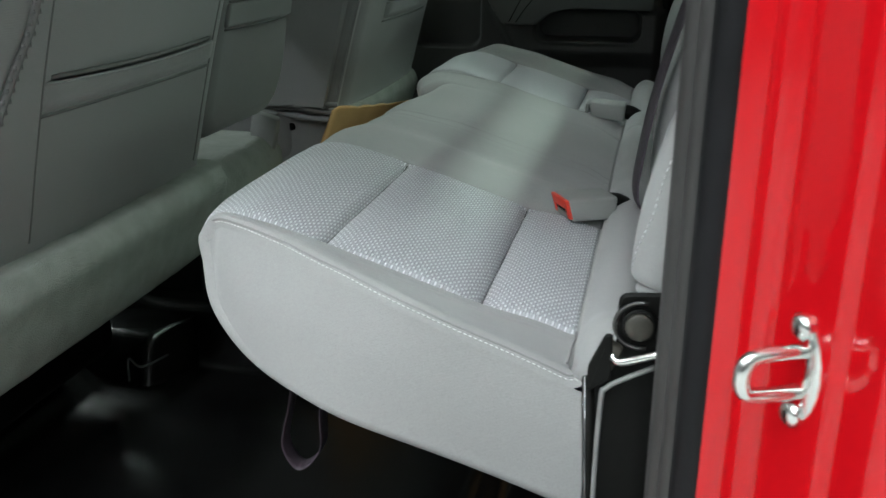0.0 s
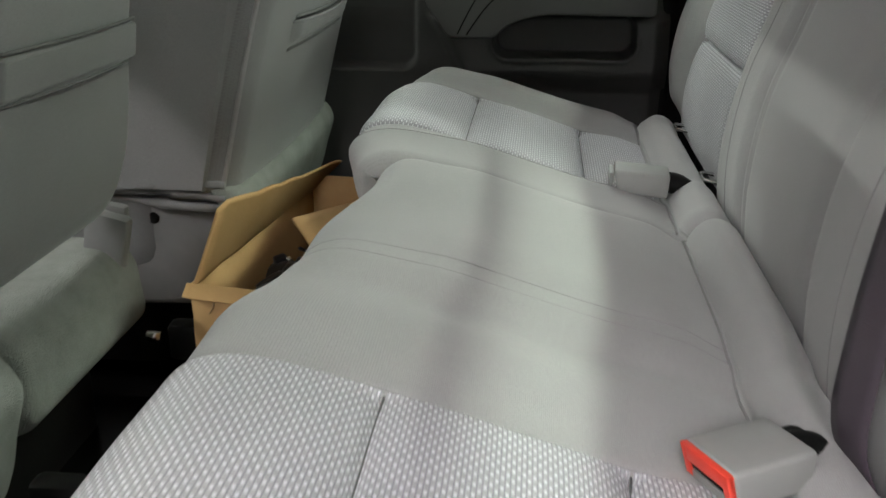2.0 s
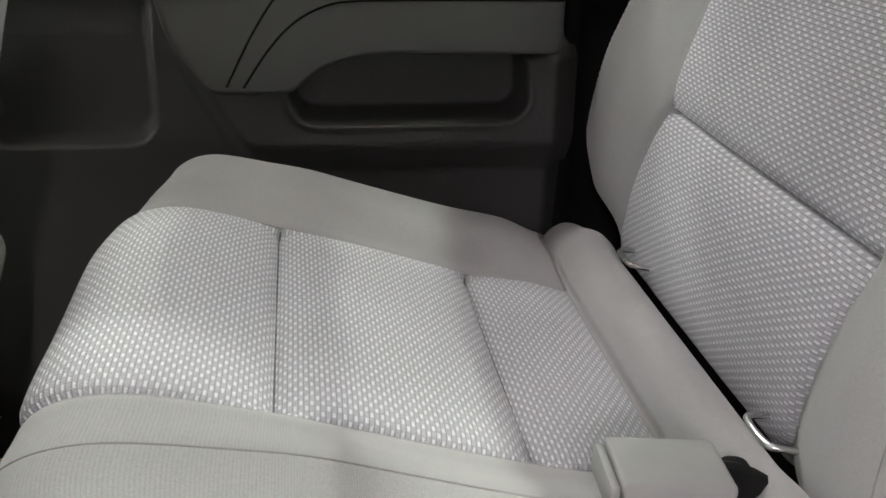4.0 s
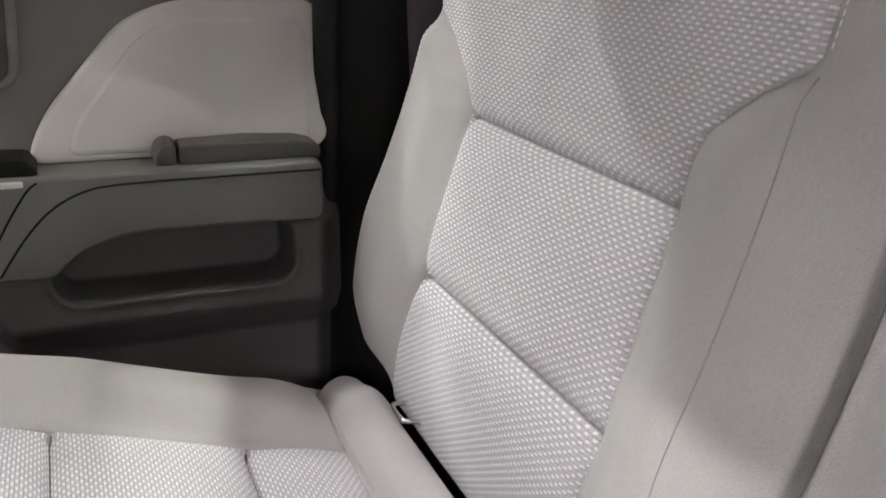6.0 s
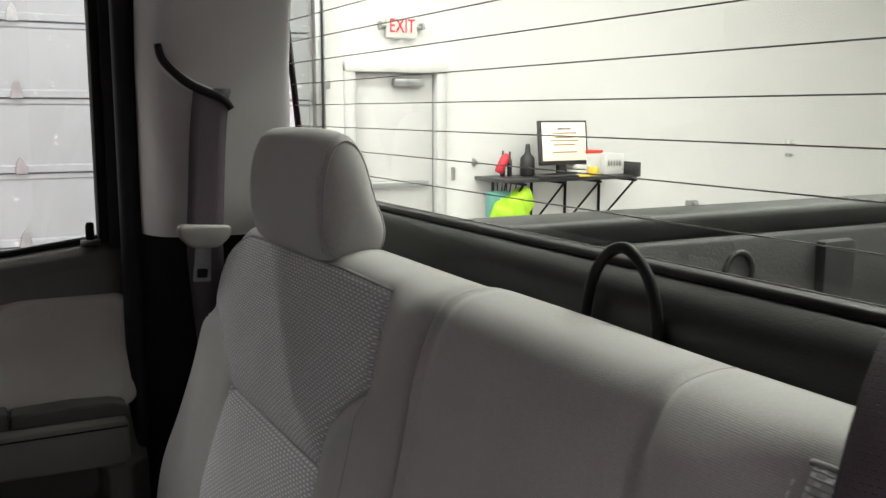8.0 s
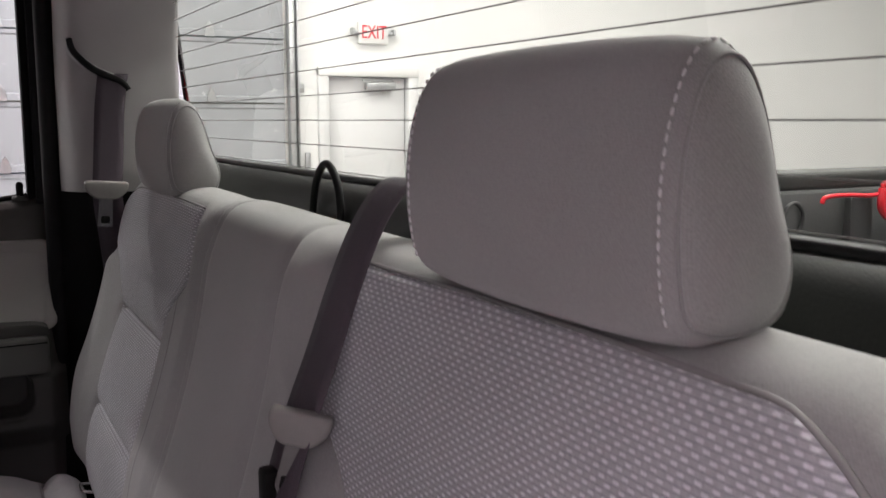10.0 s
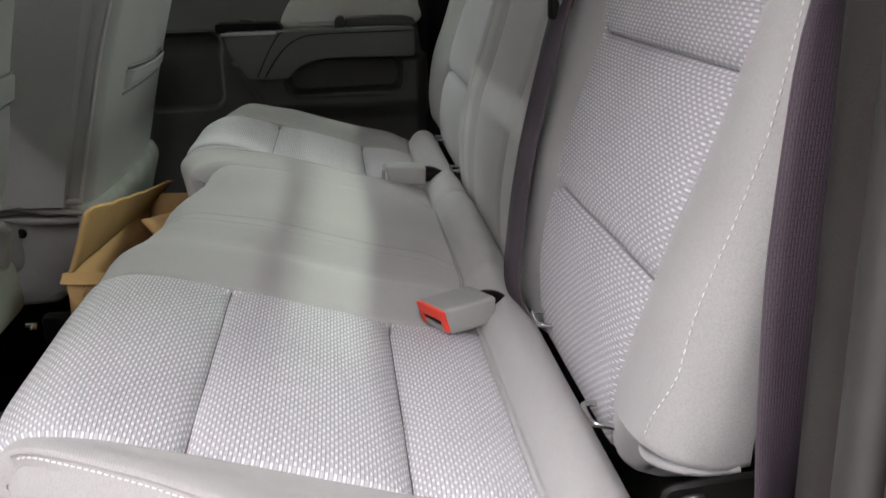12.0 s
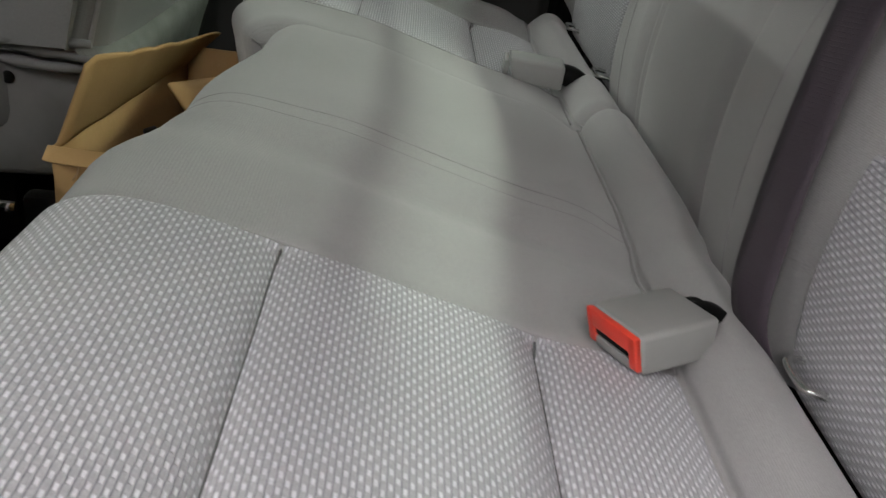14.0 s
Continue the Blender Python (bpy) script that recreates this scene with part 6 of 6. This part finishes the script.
        # the shade inside the pocket mouth, drawn as a dark tube
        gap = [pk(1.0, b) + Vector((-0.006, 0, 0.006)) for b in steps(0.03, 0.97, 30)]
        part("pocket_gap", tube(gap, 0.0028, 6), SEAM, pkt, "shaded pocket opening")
        low = [pk(0.0, b) + Vector((0.001, 0, -0.001)) for b in steps(0, 1, 30)]
        part("pocket_seam", tube(low, 0.0022, 6), SEAM, pkt)
        for b in (0.0, 1.0) if x_off < 0 else ():
            side = [f(i, ("m", (pk(0.5, b).y - yc) / (hw - r - 0.05 * smooth_step(line_at(line, i)[0].z, 0.70, top)))) for i in steps(18, 46, 40)]
            part("panel_seam", tube(side, 0.0012, 5), SEAM, shell)
    # carpeted foot
    cp = [(-0.135, 0.457), (-0.094, 0.456), (-0.080, 0.447), (-0.074, 0.425), (-0.085, 0.39), (-0.097, 0.350), (-0.110, 0.325), (-0.14, 0.310)]
    cl = [Vector((p.x + x_off + foot, 0, p.y)) for p in curve_points([Vector((x, z, 0)) for x, z in cp], 6)]

    def cf(i, b):
        p = cl[int(i)]
        y = -hw + 2 * hw * b
        if not 0 <= b <= 1:
            return Vector((p.x - (0.16 if foot > 0 else 0.03), yc + max(min(y, hw), -hw), p.z))
        c2 = 0.006 * (1 - (y / hw) ** 4)
        return Vector((p.x + c2 - 0.010 * (1 - smooth_step(min(b, 1 - b), 0, 0.02)), yc + y, p.z + 0.0015 * noise.noise((y * 40, p.z * 40, 1))))
    sheet("carpet_foot", cf, range(len(cl)), [-0.1] + steps(0, 1, 60) + [1.1], CARPET, th, "pale grey carpeted lower panel", flip=True, uv=lambda i, b: (b, i * 0.01))
    if hr:
        hb2 = rbox((0.11, 0.27, 0.17), 0.04, 4, (0.0 + x_off, yc, top + 0.105), (0, -8, 0))
        part("headrest", hb2, FRONT_CLOTH, th, "padded grey headrest")
        for e in (-1, 1):
            part("post", tube([(0.0 + x_off, yc + e * 0.06, top - 0.02), (0.0 + x_off, yc + e * 0.06, top + 0.05)], 0.006, 8), BLACK_STEEL, th)
    # seat cushion in front
    part("cushion", rbox((0.52, 2 * hw - 0.02, 0.16), 0.05, 4, (-0.45 + x_off, yc, 0.40)), FRONT_CLOTH, th)
    part("base", rbox((0.40, 2 * hw - 0.14, 0.16), 0.02, 2, (-0.44 + x_off, yc, 0.25)), BLACK_TRIM, th, "black seat base")
    return th


front_back("driver_seat", "grey cloth front seat with map pocket and carpeted foot", -0.74, -0.195, -0.038, 0.98, (0.603, 0.634, 0.183, 0.038), True)
front_back("passenger_seat", "grey cloth front passenger seat seen from behind", 0.235, 0.755, 0.022, 0.985, (0.604, 0.637, 0.165, 0.02), True, 0.032, -0.018)

# zip fastener down the outer edge of the driver's seat
zp = empty("seat_zip", "dark grey zip fastener down the seat cover's edge", "zip", (0, 0, 0))
teeth = []
tape = []
for k in range(46):
    z = 0.50 + 0.0098 * k
    x = along([(0.46, -0.143), (0.56, -0.116), (0.66, -0.088), (0.78, -0.050), (0.90, -0.013), (0.98, -0.006)], z)
    x, zy = x + 0.009, along([(0.46, -0.715), (0.58, -0.690), (0.69, -0.643), (0.98, -0.60)], z)
    tape.append((x, zy, z))
    for dy in (-0.0042, 0.0042):
        teeth.append(rbox((0.0025, 0.0044, 0.0046), 0, 1, (x + 0.0015, zy + dy, z)))
part("teeth", join(*teeth), SEAM, zp)
part("zip_tape", tube(tape, 0.004, 6), SEAM, zp)

# folded centre seat between them
jump = empty("center_front_seat", "narrow grey cloth folding centre seat", "front seat", (-0.2, 0.02, 0.4), "front seats")
JO = Vector((-0.2, 0.02, 0.4))


def lean_back(bm):
    """Tilts a panel drawn in y and z backwards, like the folded seat's back."""
    for v in bm.verts:
        y, z, d = v.co.x, v.co.y, v.co.z
        v.co = Vector((-0.152 + 0.26 * (z - 0.486) + d - 0.10 + 0.010 * math.sin(math.pi * min(max((y + 0.19) / 0.29, 0), 1)), y, z)) - JO
    return bm


shape = rounded([(-0.19, 0.505), (-0.165, 0.476), (0.050, 0.478), (0.086, 0.497), (0.104, 0.545), (0.090, 0.60), (0.066, 0.655), (0.052, 0.70), (0.045, 0.86), (-0.19, 0.86)], 0.034, 6)
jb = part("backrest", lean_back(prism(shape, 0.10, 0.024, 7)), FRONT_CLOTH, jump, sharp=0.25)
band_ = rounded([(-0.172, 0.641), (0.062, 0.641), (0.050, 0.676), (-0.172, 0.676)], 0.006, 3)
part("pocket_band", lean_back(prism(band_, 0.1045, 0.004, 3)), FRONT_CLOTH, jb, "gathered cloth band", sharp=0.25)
for zz, rr in ((0.6780, 0.0016), (0.6385, 0.0012)):
    gap_ = bmesh.new()
    for y in steps(-0.170, 0.050, 14):
        gap_.verts.new((y, zz, 0.1005))
    row_ = [v.co.copy() for v in lean_back(gap_).verts]
    gap_.free()
    part("seam_band", tube(row_, rr, 6), SEAM, jb)
cons = rounded([(-0.45, 0.420), (-0.45, 0.300), (-0.188, 0.312), (-0.168, 0.330), (-0.174, 0.398), (-0.196, 0.420)], 0.022, 5)
part("console", prism(cons, 0.262, 0.013, 7, Matrix.Translation(Vector((0, 0.160, 0)) - JO) @ pose(0, 0, 0, 90, 0, 0)), CARPET, jump, "pale carpeted box under the seat", sharp=0.25)
part("hinge_arm", rbox((0.05, 0.022, 0.09), 0.008, 2, tuple(Vector((-0.196, 0.128, 0.415)) - JO), (0, 14, 0)), SIDE_GREY, jump, "grey hinge arm")
part("hinge_arm", rbox((0.05, 0.016, 0.16), 0.006, 2, tuple(Vector((-0.220, 0.166, 0.380)) - JO), (0, 10, 0)), SIDE_GREY, jump, "grey hinge arm")
part("base", rbox((0.24, 0.20, 0.16), 0.01, 2, (-0.15, 0.0, -0.19)), BLACK_TRIM, jump, "black base")
part("bolt", tube([(0.018, 0.150, -0.112), (0.034, 0.152, -0.114)], 0.007, 8), CHROME, jump, "small bright bolt")
# side cover of the passenger seat
cover = rounded([(-0.40, 0.462), (-0.092, 0.458), (-0.098, 0.41), (-0.122, 0.34), (-0.150, 0.292), (-0.40, 0.285)], 0.012, 4)
sc = tagged(part("seat_side_cover", prism(cover, 0.03, 0.008, 3, Matrix.Translation((0, 0.282, 0)) @ pose(0, 0, 0, 90, 0, 0)), SIDE_GREY, sharp=0.25), "grey plastic side cover with a screw hole", "seat cover")
part("screw_hole", (lambda b: (b.transform(Matrix.Translation((-0.192, 0.2535, 0.410)) @ pose(0, 0, 0, 90, 0, 0)), b)[1])(lathe([(0.001, 0), (0.0075, 0), (0.0075, 0.003), (0.001, 0.003)], (0, 0, 0), 14)), BLACK_TRIM, sc, "black screw hole")
for k in range(3):
    fold = [(-0.38 + 0.048 * j, 0.237 + 0.004 * k - 0.003 * math.sin(2.1 * j + 2 * k), 0.455 - 0.011 * k - 0.005 * math.sin(0.9 * j + 1.3 * k)) for j in range(7)]
    part("cloth_skirt", tube(curve_points(fold, 6), lambda t, k=k: 0.0055 + 0.0022 * math.sin(9 * t + k) * math.sin(23 * t + 2 * k), 8), FRONT_CLOTH, sc, "wrinkled cloth skirt")
# ---- cardboard box between the seats ----
bx = empty("cardboard_box", "open brown cardboard box with one flap up", "box", (-0.03, 0.27, 0.19))


def board(corners, t=0.004, torn=0.0, k=6):
    """A sheet of corrugated board over four corners, with its thickness; torn: how uneven its last edge is."""
    p = [Vector(c) for c in corners]
    n = (p[1] - p[0]).cross(p[3] - p[0]).normalized() * t
    bm = bmesh.new()
    grid = []
    for lay in (0, 1):
        rows_ = []
        for i in range(k + 1):
            r_ = []
            for j in range(k + 1):
                q = p[0].lerp(p[1], i / k).lerp(p[3].lerp(p[2], i / k), j / k * (1 + torn * (noise.noise((i * 0.8, 3.1, 0.5)) + 0.6 * noise.noise((i * 2.3, 0.7, 1.9)))))
                q = q + n * lay + n.normalized() * 0.0025 * noise.noise((q.x * 16, q.y * 16, q.z * 16))
                r_.append(bm.verts.new(q))
            rows_.append(r_)
        grid.append(rows_)
    for i in range(k):
        for j in range(k):
            bm.faces.new((grid[0][i][j], grid[0][i][j + 1], grid[0][i + 1][j + 1], grid[0][i + 1][j]))
            bm.faces.new((grid[1][i][j], grid[1][i + 1][j], grid[1][i + 1][j + 1], grid[1][i][j + 1]))
    for i in range(k):
        for a, b in (((i, 0), (i + 1, 0)), ((i + 1, k), (i, k)), ((0, i + 1), (0, i)), ((k, i), (k, i + 1))):
            bm.faces.new((grid[0][a[0]][a[1]], grid[0][b[0]][b[1]], grid[1][b[0]][b[1]], grid[1][a[0]][a[1]]))
    return bm


O3 = Vector((-0.03, 0.27, 0.19))
X0, X1, Y0, Y1, Z0, Z1 = -0.081, 0.064, 0.082, 0.43, 0.19, 0.396


def in_box(p):
    """The box stands turned a little about its front corner."""
    c = Vector((X0, Y0, 0))
    return c + Matrix.Rotation(radians(-8), 3, "Z") @ (Vector(p) - c)


def bpart(name, corners, label="", torn=0.0):
    return part(name, board([in_box(c) - O3 for c in corners], torn=torn, k=18 if torn else 6), CARD, bx, label, sharp=0.4)


bpart("front_wall", [(X0, Y0, Z0), (X1, Y0, Z0), (X1, Y0, Z1), (X0, Y0, Z1)])
bpart("back_wall", [(X0, Y1, Z0), (X0, Y1, Z1 + 0.022), (X1, Y1, Z1 + 0.022), (X1, Y1, Z0)])
bpart("side_wall", [(X0, Y0, Z0), (X0, Y0, Z1), (X0, Y1, Z1), (X0, Y1, Z0)])
bpart("side_wall", [(X1, Y0, Z0), (X1, Y1, Z0), (X1, Y1, Z1), (X1, Y0, Z1)])
bpart("bottom", [(X0, Y0, Z0), (X0, Y1, Z0), (X1, Y1, Z0), (X1, Y0, Z0)])
part("flap", board([Vector(c) - O3 for c in ((-0.081, 0.080, 0.398), (-0.036, 0.425, 0.398), (0.004, 0.450, 0.436), (-0.052, 0.096, 0.480))], torn=0.07, k=18), CARD, bx, "upright cardboard flap with a torn edge", sharp=0.4)
part("flap", board([Vector(c) - O3 for c in ((0.057, 0.116, 0.400), (0.080, 0.372, 0.394), (0.061, 0.345, 0.410), (0.006, 0.172, 0.441))]), CARD, bx, "cardboard flap bent inwards", sharp=0.4)
bpart("flap", [(X0 - 0.006, Y0 - 0.003, Z1 + 0.003), (X1, Y0 - 0.003, Z1 + 0.002), (X1, Y0 - 0.016, Z1 - 0.015), (X0 - 0.008, Y0 - 0.012, Z1 - 0.010)], "torn cardboard flap hanging out", torn=0.06)
for tx, tz in ((0.018, 0.03), (0.052, 0.055), (0.075, 0.02), (0.098, 0.045)):
    part("tape_crease", tube([in_box((X0 + tx, Y0 - 0.0045, Z1 - tz)) - O3, in_box((X0 + tx + 0.006, Y0 - 0.006, Z1 - tz + 0.008)) - O3, in_box((X0 + tx + 0.008, Y0 - 0.0045, Z1 - tz + 0.018)) - O3], 0.0012, 5), TAPE, bx, "shiny crease of packing tape")
part("tape", board([in_box(c) - O3 for c in ((X0 + 0.055, Y0 - 0.0015, Z0 + 0.05), (X0 + 0.125, Y0 - 0.0015, Z0 + 0.05), (X0 + 0.12, Y0 - 0.0015, Z1 - 0.002), (X0 + 0.07, Y0 - 0.0015, Z1 - 0.002))], t=0.0006), TAPE, bx, "clear packing tape")
# things in the box
def bent_plate(at, turn, size, curl):
    """A thin moulded shell, curled along its length, with thickness."""
    w, d = size
    rows_ = [[(u * w / 2, v * d / 2, curl * (1 - v * v) - 0.3 * curl * u * u) for u in steps(-1, 1, 6)] for v in steps(-1, 1, 10)]
    bm = bmesh.new()
    lay = [[[bm.verts.new((x, y, z + h)) for x, y, z in r_] for r_ in rows_] for h in (0.0, 0.004)]
    n, k = len(rows_) - 1, len(rows_[0]) - 1
    for i in range(n):
        for j in range(k):
            bm.faces.new((lay[0][i][j], lay[0][i + 1][j], lay[0][i + 1][j + 1], lay[0][i][j + 1]))
            bm.faces.new((lay[1][i][j], lay[1][i][j + 1], lay[1][i + 1][j + 1], lay[1][i + 1][j]))
    for i in range(n):
        for j, a, b in ((0, i, i + 1), (k, i + 1, i)):
            bm.faces.new((lay[0][a][j], lay[1][a][j], lay[1][b][j], lay[0][b][j]))
    for j in range(k):
        for i, a, b in ((0, j + 1, j), (n, j, j + 1)):
            bm.faces.new((lay[0][i][a], lay[1][i][a], lay[1][i][b], lay[0][i][b]))
    bm.transform(pose(*at, *turn))
    return bm


rnd = random.Random(11)
for k in range(9):
    at = (rnd.uniform(-0.045, 0.015), 0.118 + 0.019 * k + rnd.uniform(-0.008, 0.008), rnd.uniform(0.318, 0.338))
    g = part("plastic_fitting", bent_plate(at, (rnd.uniform(-35, 35), rnd.uniform(-35, 35), rnd.uniform(0, 180)), (rnd.uniform(0.03, 0.05), rnd.uniform(0.06, 0.10)), rnd.uniform(0.012, 0.028)), GADGET, sharp=0.4)
    tagged(g, "curved black plastic fitting loose in the cardboard box", "fitting", "fittings in the box")
for k in range(8):
    w, d, h = rnd.uniform(0.02, 0.035), rnd.uniform(0.04, 0.08), rnd.uniform(0.018, 0.03)
    at = (rnd.uniform(-0.05, 0.02), rnd.uniform(0.12, 0.30), 0.295 + 0.007 * k)
    g = part("plastic_clip", join(rbox((w, d, h), 0.005, 2, (0, 0, 0)), rbox((w * 0.5, d * 0.3, h * 1.6), 0.004, 2, (0, d * 0.25, 0.004))), GADGET)
    g.matrix_world = pose(*at, rnd.uniform(-30, 30), rnd.uniform(-30, 30), rnd.uniform(0, 180))
    tagged(g, "glossy black plastic clip lying in the cardboard box", "clip", "clips in the box")
for gx, gy, gz in ((-0.018, 0.405, 0.340), (-0.040, 0.288, 0.330)):
    g = empty("metal_knob", "small pale metal knob in the cardboard box", "knob", (gx, gy, gz), "knobs in the box")
    part("head", lathe([(0.001, 0.020), (0.008, 0.019), (0.0115, 0.013), (0.0115, 0.006), (0.007, 0.002)], (0, 0, 0), 14), CHROME, g)
    part("stem", lathe([(0.004, -0.05), (0.006, -0.03), (0.006, 0.004)], (0, 0, 0), 10), GADGET, g, "black stem")
for pts_ in ([(-0.06, 0.13, 0.34), (-0.03, 0.17, 0.362), (0.0, 0.21, 0.366), (0.01, 0.27, 0.355), (-0.03, 0.33, 0.345)], [(-0.05, 0.20, 0.345), (-0.015, 0.19, 0.368), (0.02, 0.16, 0.362), (0.03, 0.12, 0.34)]):
    tagged(part("black_cable", tube(curve_points(pts_, 8), 0.0026, 6), GADGET), "thin black cable curled in the cardboard box", "cable", "cables in the box")
# seat wire on the floor and seat rail ends
tagged(part("floor_wire", tube(curve_points([(-0.245, -0.30, 0.135), (-0.245, -0.295, 0.17), (-0.235, -0.28, 0.15), (-0.20, -0.26, 0.165)], 6), 0.0016, 6), DULL_STEEL), "thin loose wire on the black floor", "wire")
for yy in (-0.13, 0.20):
    tagged(part("seat_rail_end", join(rbox((0.05, 0.03, 0.05), 0.008, 2, (-0.14, yy, 0.27)), rbox((0.02, 0.02, 0.025), 0.006, 2, (-0.108, yy, 0.262))), BLACK_STEEL), "dull steel end of a front seat rail", "seat rail")
